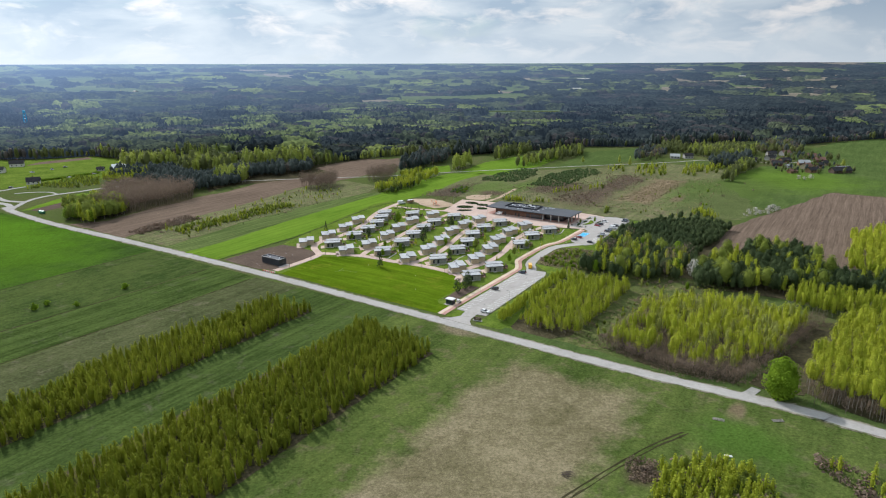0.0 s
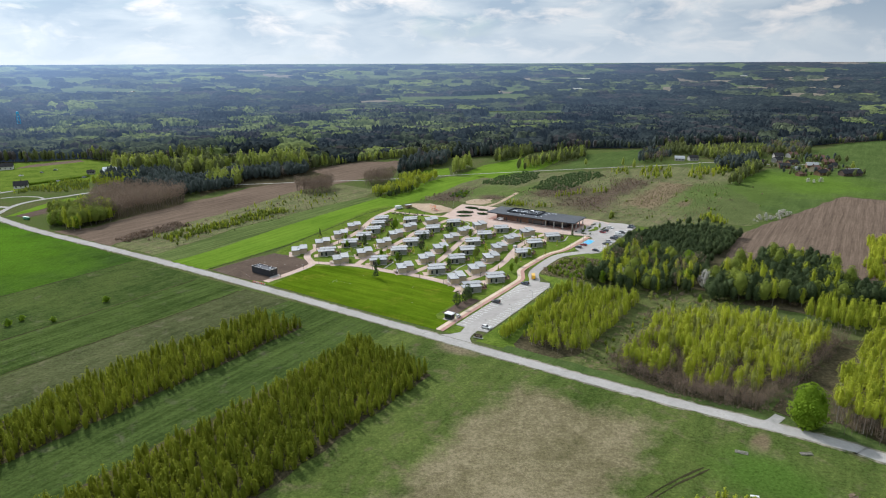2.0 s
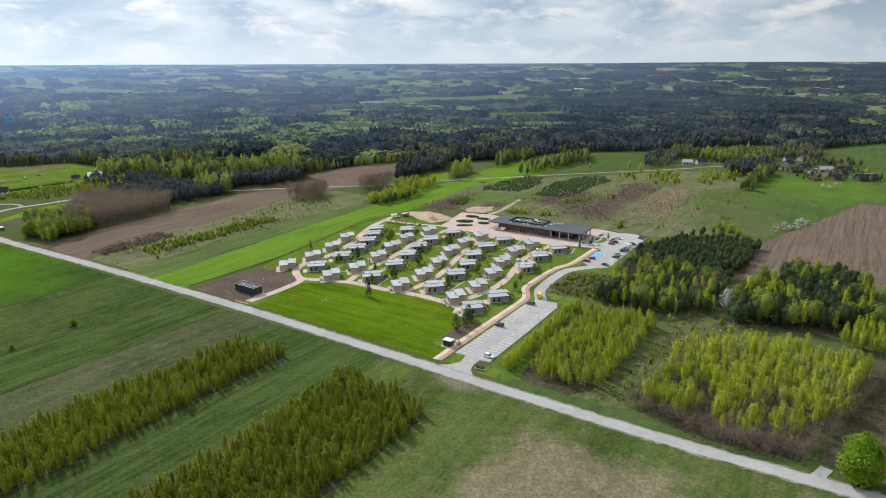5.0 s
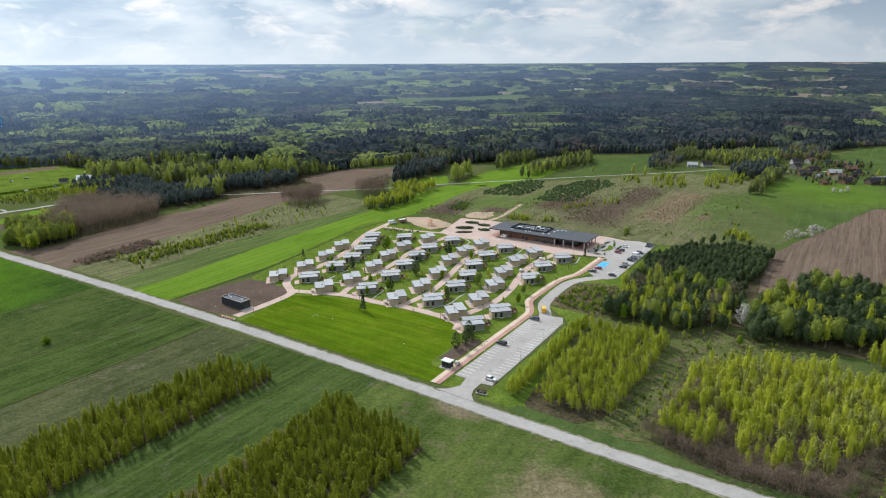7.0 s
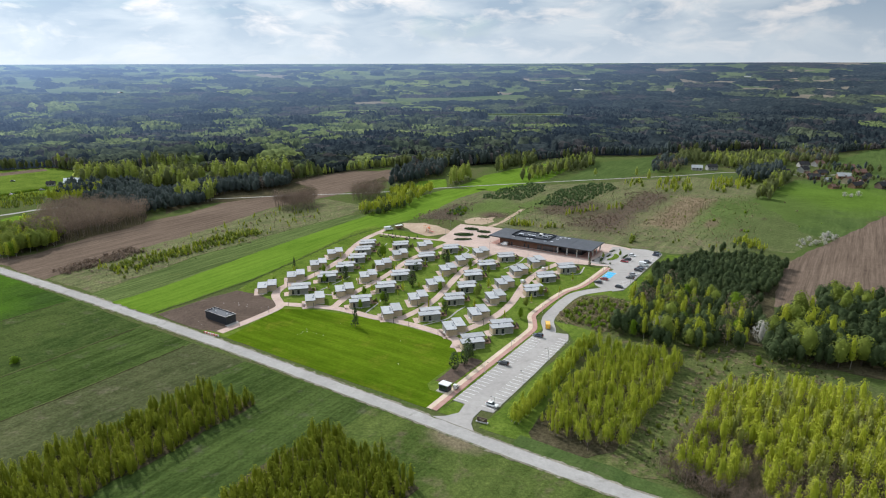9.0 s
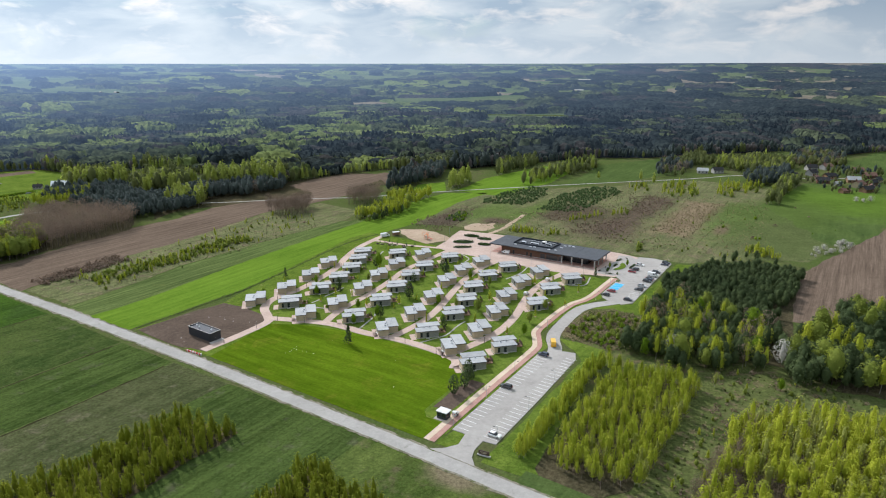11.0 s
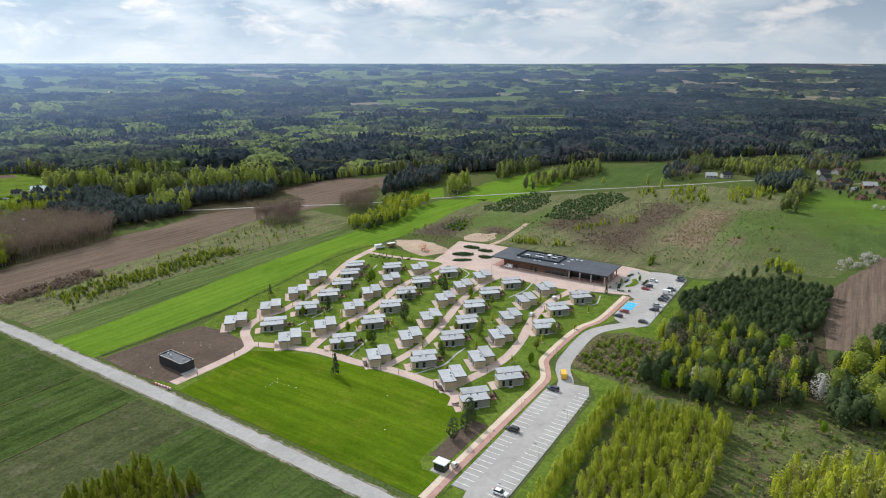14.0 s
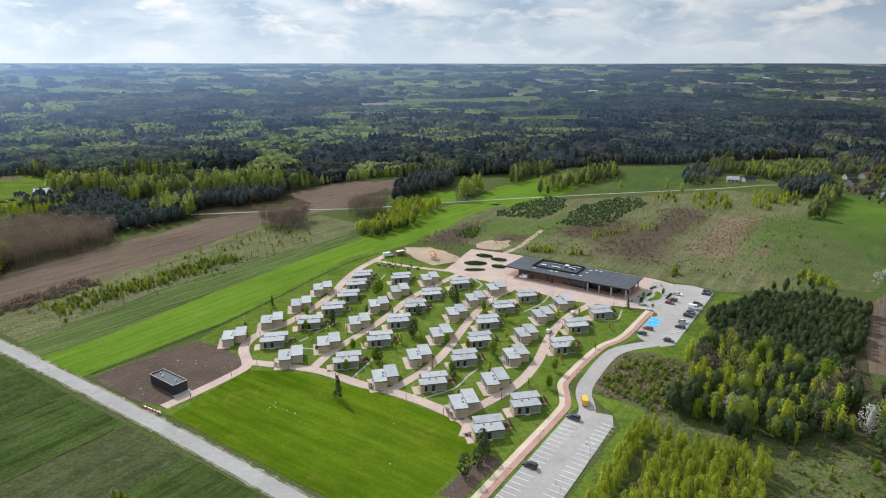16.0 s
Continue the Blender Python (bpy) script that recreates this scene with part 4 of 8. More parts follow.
def heart_of(kind, h, r, base, rng, sides=6, bands_up=4, lumps=0.3):
    """The dense, lumpy inside of a crown, below its outer sprays."""
    vs = []
    for i in range(bands_up + 1):
        z = i / bands_up
        if kind in ("spire", "ovate", "plume"):
            prof = (1 - z) ** (0.40 if kind == "plume" else 0.55) * min(1, z * 3.2 + 0.5) + 0.04
        elif kind == "cone":
            prof = (1 - z) ** 0.8 * min(1, z * 5 + 0.55) + 0.03
        elif kind == "dome":
            prof = (0.80, 1.0, 0.84, 0.42)[i] if bands_up == 3 else math.sqrt(max(0.05, 1 - z * z))
        else:
            prof = math.sqrt(max(0.03, 1 - (2 * z - 0.92) ** 2))
        for k in range(sides):
            a = (k + 0.5 * (i % 2)) * math.tau / sides
            rr = r * prof * rng.uniform(0.96 - lumps, 0.96 + lumps)
            vs.append((rr * math.cos(a), rr * math.sin(a), h * (base + (1 - base) * ((z if kind != "dome" else (0.0, 0.52, 0.86, 1.0)[i]) * 0.97 + (rng.uniform(-0.3, 0.3) * lumps if 0 < i < bands_up else 0)))))
    fs = [(i * sides + k, i * sides + (k + 1) % sides, (i + 1) * sides + (k + 1) % sides, (i + 1) * sides + k) for i in range(bands_up) for k in range(sides)]
    if sides == 6:
        k = bands_up * sides
        fs += [(k, k + 1, k + 2, k + 3), (k, k + 3, k + 4, k + 5)]
    return np.array(vs), np.array(fs)


def limb(p, q, r0, r1, n=5):
    p, q = np.array(p, float), np.array(q, float)
    d = q - p
    d /= np.linalg.norm(d)
    u = np.cross(d, [0.31, 0.95, 0.1])
    u /= np.linalg.norm(u)
    v = np.cross(d, u)
    a = np.arange(n) * math.tau / n
    ring = np.cos(a)[:, None] * u + np.sin(a)[:, None] * v
    return np.concatenate([p + ring * r0, q + ring * r1]), np.array([[k, (k + 1) % n, n + (k + 1) % n, n + k] for k in range(n)])


def woody(h, r, limbs, rng, reach, base, n=5):
    """A tapered, slightly crooked trunk with limbs."""
    mid = [rng.normal(0, 0.012 * h), rng.normal(0, 0.012 * h), h * 0.5]
    vs, fs, k = [], [], 0
    whole = [limb((0, 0, -0.3), (mid[0], mid[1], h * 0.8), r, r * 0.4, n)]
    for seg in whole if n == 3 else [limb((0, 0, -0.3), mid, r, r * 0.7, n), limb(mid, (mid[0] * 1.4, mid[1] * 1.4, h * 0.94), r * 0.7, r * 0.15, n)]:
        vs.append(seg[0]), fs.append(seg[1] + k)
        k += len(seg[0])
    for _ in range(limbs):
        z = h * rng.uniform(base, 0.85)
        a = rng.uniform(0, math.tau)
        ln = reach * rng.uniform(0.5, 0.9) * (1.15 - z / h)
        seg = limb((0, 0, z), (ln * math.cos(a), ln * math.sin(a), z + ln * rng.uniform(0.4, 0.9)), r * 0.3, r * 0.06, 4)
        vs.append(seg[0]), fs.append(seg[1] + k)
        k += len(seg[0])
    return np.concatenate(vs), np.concatenate(fs)


def species(name, h, r, base, shape, n, size, leaf, bark, count=4, limbs=5, trunk=0.02, sides=5, seed=0, core=0.0, core_sides=6, core_bands=4):
    """Several grown forms of one kind: each a crown and a trunk."""
    forms = []
    for k in range(count):
        rng = np.random.default_rng(seed * 100 + k + 11)
        hh, rr = h * rng.uniform(0.88, 1.12), r * rng.uniform(0.85, 1.15)
        cv, cf = crown(shape, hh, rr, base, n, size, rng)
        if core:
            hv, hf = heart_of(shape, hh * 0.97, rr * core, base, rng, core_sides, core_bands, 0.3 if core > 0.8 else 0.24)
            cv, cf = np.concatenate([hv, cv]), np.concatenate([hf, cf + len(hv)])
        forms.append(((cv, cf), woody(hh, h * trunk, limbs, rng, rr, base, sides)))
    return {"name": name, "forms": forms, "leaf": leaf, "bark": bark, "meshes": {}}


def tree_thing(kind, k, m, label, group, category="tree"):
    if k not in kind["meshes"]:
        (cv, cf), (tv, tf) = kind["forms"][k]
        kind["meshes"][k] = (quads_mesh("crown", cv, cf, [kind["leaf"]]), quads_mesh("trunk", tv, tf, [kind["bark"]]))
    ob = thing(kind["name"], label, category, m, group)
    for nm, me in zip(("crown", "trunk"), kind["meshes"][k]):
        new(nm, me).parent = ob
    return ob


def stand_pose(p, scale, wide=1.0):
    return pose(p[0], p[1], 0, 0, 0, RNG.uniform(0, 360)) @ Matrix.Diagonal((scale * wide, scale * wide, scale, 1))


def stand(kinds, pts, label, group, singles=60, spread=0.22, size=1.0, wide=1.0, heart=(0, 275), category="tree", rest="wood"):
    """A stand of trees: those nearest to heart are things of their own, the rest one object. kinds: (species, share)."""
    pts = np.asarray(pts)
    pts = pts[np.abs(pts[:, 0]) < 0.70 * pts[:, 1] + 32]      # the woods end with the fan of the valley
    if not len(pts):
        return
    pts = pts[np.argsort(np.hypot(pts[:, 0] - heart[0], pts[:, 1] - heart[1]))]
    share = np.array([w for _, w in kinds], float)
    pick = RNG.choice(len(kinds), len(pts), p=share / share.sum())
    form = RNG.integers(0, 1000, len(pts))
    sc = RNG.uniform(1 - spread, 1 + spread, len(pts)) * size
    for i in range(min(singles, len(pts))):
        kd = kinds[pick[i]][0]
        lab = label if isinstance(label, str) else label[pick[i]]
        tree_thing(kd, int(form[i] % len(kd["forms"])), stand_pose(pts[i], sc[i], wide), lab, group, category)
    if len(pts) <= singles:
        return
    vs, fs, ix, mats, k = [], [], [], [], 0
    turn = RNG.uniform(0, math.tau, len(pts))
    for j, (kd, _) in enumerate(kinds):
        for f, (cr, tr) in enumerate(kd["forms"]):
            sel = np.flatnonzero((pick == j) & (form % len(kd["forms"]) == f))
            sel = sel[sel >= singles]
            if not len(sel):
                continue
            for (v, q), mname in ((cr, kd["leaf"]), (tr, kd["bark"])):
                if mname not in mats:
                    mats.append(mname)
                c, s = np.cos(turn[sel])[:, None], np.sin(turn[sel])[:, None]
                z = sc[sel][:, None]
                w = z * wide
                gz = np.array([rise(math.hypot(x, y - 75)) for x, y in pts[sel]])[:, None]
                X = (v[None, :, 0] * c - v[None, :, 1] * s) * w + pts[sel, 0][:, None]
                Y = (v[None, :, 0] * s + v[None, :, 1] * c) * w + pts[sel, 1][:, None]
                Z = v[None, :, 2] * z + gz
                vs.append(np.stack([X, Y, Z], 2).reshape(-1, 3))
                fs.append((q[None] + (np.arange(len(sel)) * len(v))[:, None, None] + k).reshape(-1, 4))
                ix.append(np.full(len(sel) * len(q), mats.index(mname)))
                k += len(sel) * len(v)
    me = quads_mesh(rest, np.concatenate(vs), np.concatenate(fs), mats, np.concatenate(ix))
    tagged(new(rest, me), label if isinstance(label, str) else label[0], category, group, "stuff")


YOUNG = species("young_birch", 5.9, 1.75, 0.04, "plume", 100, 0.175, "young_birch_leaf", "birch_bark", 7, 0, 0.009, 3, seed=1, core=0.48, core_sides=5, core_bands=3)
BIRCH = species("birch_tree", 6.9, 1.85, 0.22, "plume", 185, 0.145, "birch_leaf", "birch_bark", 7, 1, 0.009, 4, seed=2, core=0.46, core_sides=5, core_bands=3)
TALL_BIRCH = species("birch_tree", 11.4, 2.6, 0.28, "plume", 220, 0.21, "birch_leaf", "birch_bark", 6, 4, 0.009, 4, seed=22, core=0.46, core_sides=5, core_bands=4)
TRUNK_BIRCH = species("birch_tree", 12.6, 2.1, 0.50, "plume", 165, 0.185, "birch_leaf", "birch_bark", 5, 5, 0.009, 4, seed=23, core=0.46, core_sides=5, core_bands=3)
FIELD_BIRCH = species("birch_tree", 7.6, 2.5, 0.08, "plume", 92, 0.25, "birch_leaf", "birch_bark", 5, 0, 0.009, 3, seed=25, core=0.55, core_sides=5, core_bands=3)
PALE = species("pale_birch", 6.6, 1.4, 0.20, "round", 80, 0.20, "pale_leaf", "birch_bark", 4, 3, 0.009, 4, seed=3, core=0.4, core_sides=5)
PINE_ROUND = species("pine_tree", 9.5, 2.5, 0.22, "round", 145, 0.3, "pine_leaf", "bark", 5, 2, 0.013, 4, seed=34, core=0.76)
SAPLING = species("birch_sapling", 3.8, 0.95, 0.08, "spire", 62, 0.18, "birch_leaf", "birch_bark", 4, 1, 0.010, 3, seed=35, core=0.55, core_sides=4, core_bands=3)
CONIFER = species("young_conifer", 1.5, 1.2, 0.02, "round", 26, 0.30, "conifer_leaf", "bark", 4, 0, 0.02, 3, seed=36, core=0.7, core_sides=5, core_bands=2)
BROAD = species("broadleaf_tree", 12.0, 3.2, 0.25, "round", 330, 0.30, "broad_leaf", "bark", 4, 5, 0.014, seed=5, core=0.72)
GREEN = species("green_tree", 11.0, 3.0, 0.18, "round", 300, 0.31, "green_leaf", "bark", 4, 4, 0.014, seed=6, core=0.72)
BARE = species("bare_tree", 13.5, 3.6, 0.42, "round", 170, 0.24, "bare_twig", "twig_bark", 5, 7, 0.009, 4, seed=8)
BUSH = species("shrub", 2.4, 1.3, 0.02, "round", 40, 0.24, "broad_leaf", "bark", 4, 1, 0.02, 3, seed=9, core=0.7, core_sides=5, core_bands=3)
DARKBUSH = species("dark_shrub", 2.0, 1.1, 0.02, "round", 26, 0.32, "green_leaf", "bark", 4, 1, 0.02, 3, seed=10, core=0.7, core_sides=5, core_bands=3)
BROWNBUSH = species("brown_shrub", 1.6, 1.4, 0.02, "round", 28, 0.34, "bare_twig", "bark", 3, 2, 0.02, 3, seed=12)
TUFT = species("grass_tuft", 0.7, 0.55, 0.0, "round", 8, 0.36, "tuft_leaf", "tuft_leaf", 4, 0, 0.01, 3, seed=31)
STRAW = species("straw_tuft", 0.7, 0.6, 0.0, "round", 8, 0.34, "straw", "straw", 4, 0, 0.01, 3, seed=32)
FLOWER = species("blossom_tree", 8.5, 3.0, 0.18, "round", 520, 0.19, "blossom", "bark", 2, 6, 0.014, seed=13, core=0.3)
GARDEN_PINE = species("garden_pine", 8.0, 2.3, 0.10, "round", 300, 0.36, "pine_leaf", "bark", 3, 5, 0.016, seed=33)
SPRUCE = species("spruce_tree", 7.0, 2.1, 0.06, "cone", 190, 0.34, "pine_leaf", "bark", 3, 4, 0.014, seed=14)
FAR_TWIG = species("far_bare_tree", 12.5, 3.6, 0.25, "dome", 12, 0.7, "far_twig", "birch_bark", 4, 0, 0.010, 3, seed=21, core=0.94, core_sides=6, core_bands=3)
# these crowns carry the haze emission painted into the distance materials
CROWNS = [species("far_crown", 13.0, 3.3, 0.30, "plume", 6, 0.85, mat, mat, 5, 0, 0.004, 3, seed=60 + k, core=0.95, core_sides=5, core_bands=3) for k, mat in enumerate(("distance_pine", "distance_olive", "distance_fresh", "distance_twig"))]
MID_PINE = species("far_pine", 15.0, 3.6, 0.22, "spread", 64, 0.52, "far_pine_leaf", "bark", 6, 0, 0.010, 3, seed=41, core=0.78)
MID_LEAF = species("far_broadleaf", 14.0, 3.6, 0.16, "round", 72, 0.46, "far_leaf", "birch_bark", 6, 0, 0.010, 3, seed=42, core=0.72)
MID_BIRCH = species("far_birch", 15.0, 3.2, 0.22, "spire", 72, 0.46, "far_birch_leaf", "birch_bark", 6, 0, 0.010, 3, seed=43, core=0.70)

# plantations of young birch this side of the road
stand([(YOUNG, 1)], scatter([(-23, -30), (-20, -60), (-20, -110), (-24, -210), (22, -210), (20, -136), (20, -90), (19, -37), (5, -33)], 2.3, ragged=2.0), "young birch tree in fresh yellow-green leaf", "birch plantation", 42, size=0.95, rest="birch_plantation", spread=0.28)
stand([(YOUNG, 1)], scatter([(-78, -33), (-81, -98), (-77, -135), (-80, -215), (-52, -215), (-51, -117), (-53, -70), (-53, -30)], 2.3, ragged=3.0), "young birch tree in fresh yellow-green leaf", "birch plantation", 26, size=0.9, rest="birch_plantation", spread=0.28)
# birch blocks beside the car park
BIRCHES = ("slender birch tree in bright yellow-green leaf", "slender birch tree with thin pale leaf")
stand([(BIRCH, 14), (PALE, 1)], scatter([(34, 10), (33, 60), (31.5, 74), (47, 79), (62, 79), (63, 40), (62, 14), (52, 6), (40, 4)], 2.45, ragged=3.0), BIRCHES, "birch block", 60, size=0.92, rest="birch_block", spread=0.3)
stand([(BIRCH, 1)], scatter([(25, 6), (23, 50), (23, 78), (28.5, 80), (28, 60), (30, 6)], 1.8, ragged=1.0), BIRCHES[0], "birch row", 40, size=0.78, rest="birch_row")
stand([(BIRCH, 7), (PALE, 3)], np.concatenate([scatter([(76, 34), (79, 62), (90, 68), (102, 79), (125, 78), (143, 74), (134, 36), (110, 26)], 2.65, ragged=3.0, keep=0.9), scatter([(74, 6), (76, 34), (110, 26), (134, 36), (122, 5), (101, 1)], 2.9, ragged=3.0, keep=0.62)]), BIRCHES, "birch block", 50, size=1.12, rest="birch_block", spread=0.3)
stand([(TRUNK_BIRCH, 9), (PALE, 1)], scatter([(143, 6), (149, 40), (156, 80), (210, 86), (210, 0), (166, -2)], 2.6, ragged=3.0), BIRCHES, "birch block", 40, size=0.93, rest="birch_block")
stand([(TALL_BIRCH, 1)], scatter([(128, 94), (136, 114), (178, 120), (178, 102), (150, 90)], 3.0), BIRCHES[0], "birch row", 24, size=0.8, rest="birch_block")
stand([(FIELD_BIRCH, 1)], scatter([(150, 176), (150, 250), (175, 300), (240, 320), (240, 170), (190, 160)], 3.7, ragged=4.0), BIRCHES[0], "birch block", 24, size=1.0, rest="birch_block")
stand([(BARE, 1)], np.concatenate([scatter([(72, 4), (76, 36), (110, 30), (136, 40), (124, 1), (101, -2)], 1.9, keep=0.8), scatter([(76, 36), (88, 68), (104, 79), (143, 76), (136, 40), (110, 30)], 3.6, keep=0.7), scatter([(34, 2), (36, 74), (62, 76), (63, 18), (52, 0)], 3.8, keep=0.6)]), "thin leafless sapling between the birches", "birch undergrowth", 20, rest="birch_undergrowth", size=0.34)
# pine wood and mixed edge
stand([(PINE_ROUND, 1)], scatter([(30, 150), (20, 170), (28, 205), (38, 230), (68, 240), (84, 236), (80, 189), (72, 158), (54, 150)], 2.5, ragged=7.0), "bushy dark green pine in a dense wood", "pine wood", 60, size=0.64, rest="pine_wood", wide=1.1, spread=0.3)
stand([(PINE_ROUND, 9), (BROAD, 0.7), (TALL_BIRCH, 2.3), (GREEN, 0.4), (BARE, 0.7)], scatter([(28, 94), (26, 150), (52, 152), (80, 150), (76, 108), (66, 88), (40, 88)], 3.1, ragged=8.0, keep=0.85), ("dark green pine tree in a mixed wood", "spreading broadleaf tree in fresh leaf", "slender birch tree in bright yellow-green leaf", "green leafy tree among other trees", "leafless brown tree in a mixed wood"), "mixed wood", 40, size=0.92, rest="mixed_wood")
stand([(PINE_ROUND, 11), (BROAD, 0.8), (TALL_BIRCH, 1.2)], scatter([(88, 92), (84, 120), (92, 150), (104, 186), (136, 190), (142, 150), (178, 150), (178, 126), (132, 118), (112, 106)], 3.4, ragged=8.0, keep=0.9), ("dark green pine tree in a mixed wood", "spreading broadleaf tree in fresh leaf", "slender birch tree in bright yellow-green leaf"), "mixed wood", 40, size=1.05, rest="mixed_wood")
for s, q, k in ((46.5, 99, 1.08), (83.8, 114, 1.2)):
    p = site(s, q)
    tree_thing(FLOWER, 0, pose(p.x, p.y, 0) @ Matrix.Scale(k, 4), "white blossoming cherry tree among pines", "blossom trees")
for s, q, k in ((86, 92, 0.42), (66, 82, 0.5)):
    p = site(s, q)
    tree_thing(GREEN if s > 80 else PALE, 0, pose(p.x, p.y, 0) @ Matrix.Scale(k * (1 if s > 80 else 2), 4), "round green bush before the dark pines" if s > 80 else "slender birch tree with thin pale leaf", "")
p = site(138.6, -2.0)
tree_thing(species("round_tree", 14.0, 6.2, 0.03, "round", 2300, 0.34, "green_leaf", "bark", 1, 9, 0.02, seed=20, core=0.8, core_sides=10, core_bands=7), 0, pose(p.x, p.y, 0), "large round green tree by the lane mouth", "")
# scrub beside the drive and on the heath
SHRUBS = ("small bright green shrub on rough grass", "leafless brown shrub on rough grass", "small dark green shrub on rough grass")
stand([(BUSH, 6), (BROWNBUSH, 3), (DARKBUSH, 3)], scatter([(2, 98), (2, 118), (11, 130), (26, 128), (28, 96), (24, 90)], 2.2, keep=0.65), SHRUBS, "scrub", 20, category="shrub", rest="scrub")
stand([(SAPLING, 3), (BROWNBUSH, 1), (BUSH, 1)], scatter([(-255, 20), (-214, 20), (-218, 110), (-217, 200), (-275, 200), (-262, 100)], 4.2, keep=0.24, ragged=12.0), ("sapling birch with yellow-green leaf", SHRUBS[1], SHRUBS[0]), "scrub", 18, category="shrub", rest="scrub", size=0.8)
stand([(SAPLING, 2), (BUSH, 4)], scatter([(-243, 25), (-224, 25), (-226, 130), (-243, 130)], 2.3, keep=0.72, ragged=10.0), ("sapling birch with yellow-green leaf", SHRUBS[0]), "scrub", 20, category="shrub", rest="scrub", size=1.0)
stand([(BROWNBUSH, 1)], scatter([(-262, 8), (-248, 8), (-252, 60), (-268, 60)], 2.0, keep=0.7), SHRUBS[1], "brown scrub", 15, category="shrub", rest="scrub", size=1.2)
stand([(BUSH, 2), (BROWNBUSH, 4), (DARKBUSH, 1)], np.concatenate([scatter([(-98, 240), (20, 256), (10, 450), (-60, 450), (-110, 300)], 7.0, keep=0.22, ragged=12.0), scatter([(20, 256), (84, 290), (100, 420), (30, 450)], 14.0, keep=0.12, ragged=12.0)]), SHRUBS, "scrub", 20, category="shrub", rest="scrub", size=0.58, spread=0.45)
stand([(DARKBUSH, 1), (BROWNBUSH, 1)], [site(*v)[:2] for v in ((48, 307), (50, 310), (46, 309), (39, 370), (24, 330), (54, 354))], (SHRUBS[2], SHRUBS[1]), "scrub", 10, category="shrub", size=1.1)
stand([(SAPLING, 3), (BUSH, 1)], scatter([(46, 268), (54, 266), (66, 262), (68, 272), (56, 282), (48, 280)], 3.2, keep=0.7), ("sapling birch with yellow-green leaf", SHRUBS[0]), "heath saplings", 20, category="shrub", size=1.25, spread=0.4)
for poly, gap, size in (([(-98, 236), (-80, 243), (-80, 252), (-100, 243)], 2.0, 1.25), ([(-74, 242), (-60, 250), (-60, 258), (-74, 248)], 2.6, 1.3), ([(-76, 282), (-62, 296), (-60, 330), (-75, 300)], 3.4, 1.4), ([(-56, 318), (-48, 322), (-44, 352), (-54, 340)], 3.2, 1.6),
                        ([(-13, 236), (-6, 238), (-6, 248), (-13, 246)], 2.6, 1.6), ([(-40, 418), (-14, 432), (-28, 500), (-55, 480)], 5.5, 1.9), ([(0, 435), (31, 480), (24, 530), (-10, 498)], 5.0, 2.0), ([(-76, 430), (-57, 437), (-66, 470), (-81, 460)], 5.0, 1.8)):
    stand([(SAPLING, 3), (BUSH, 2)], scatter(poly, gap, keep=0.6, ragged=4.0), ("sapling birch with yellow-green leaf", SHRUBS[0]), "heath saplings", 6, category="shrub", rest="scrub", size=size * 0.85)
stand([(BROWNBUSH, 1)], np.concatenate([scatter(q, 2.4, keep=0.55, ragged=8.0) for q in ([(-164, 215), (-134, 220), (-140, 262), (-157, 300), (-170, 262)], [(-120, 300), (-84, 286), (-66, 350), (-80, 330), (-98, 300)], [(-50, 331), (-22, 371), (-38, 430), (-62, 406)], [(-64, 268), (-24, 252), (-40, 308), (-65, 298)])]), SHRUBS[1], "brown scrub", 10, category="shrub", rest="scrub", size=0.55)
stand([(CONIFER, 1)], scatter([(-162, 309), (-164, 372), (-154, 398), (-138, 400), (-126, 368), (-127, 322)], 2.5, keep=0.62, ragged=3.0), "low dark green conifer in a young plantation", "conifer plantation", 20, category="shrub", rest="conifer_plantation", size=1.0)
stand([(CONIFER, 1)], scatter([(-111, 312), (-120, 375), (-106, 430), (-90, 438), (-76, 415), (-81, 322)], 2.5, keep=0.62, ragged=3.0), "low dark green conifer in a young plantation", "conifer plantation", 20, category="shrub", rest="conifer_plantation", size=1.0)
stand([(CONIFER, 2), (DARKBUSH, 1)], scatter([(-153, 243), (-139, 248), (-150, 275), (-158, 271)], 2.4, keep=0.7), "low dark green conifer in a young plantation", "conifer plantation", 15, category="shrub", rest="conifer_plantation", size=1.0)
stand([(PINE_ROUND, 2), (SAPLING, 2)], scatter([(32, 226), (48, 228), (68, 246), (58, 260), (42, 262), (30, 250)], 4.6, keep=0.6), ("bushy dark green pine at the wood's edge", "sapling birch with yellow-green leaf"), "wood edge trees", 30, size=0.62)
stand([(SAPLING, 7), (BUSH, 1), (BROWNBUSH, 1)], scatter([(117, -62), (123, -55), (133, -54), (143, -56), (148, -72), (136, -92), (116, -92)], 1.7, keep=0.75, ragged=3.0), ("sapling birch with yellow-green leaf", SHRUBS[0], SHRUBS[1]), "saplings", 32, category="shrub", rest="scrub", size=1.3)
stand([(SAPLING, 2), (BROWNBUSH, 4)], scatter([(150, -36), (160, -34), (172, -38), (172, -60), (158, -46)], 2.0, keep=0.6), ("sapling birch with yellow-green leaf", SHRUBS[1]), "saplings", 24, category="shrub", rest="scrub", size=1.25)
stand([(BROWNBUSH, 1)], scatter([(106, -66), (114, -60), (118, -70), (110, -78)], 1.6, keep=0.7), SHRUBS[1], "brown scrub", 15, category="shrub", rest="scrub", size=0.8)
stand([(DARKBUSH, 1)], [site(*v)[:2] for v in ((-155, -59), (-163, -99), (-151, -86), (-164, -93))], "lone shrub in the meadow", "meadow shrubs", 10, category="shrub", size=1.7)
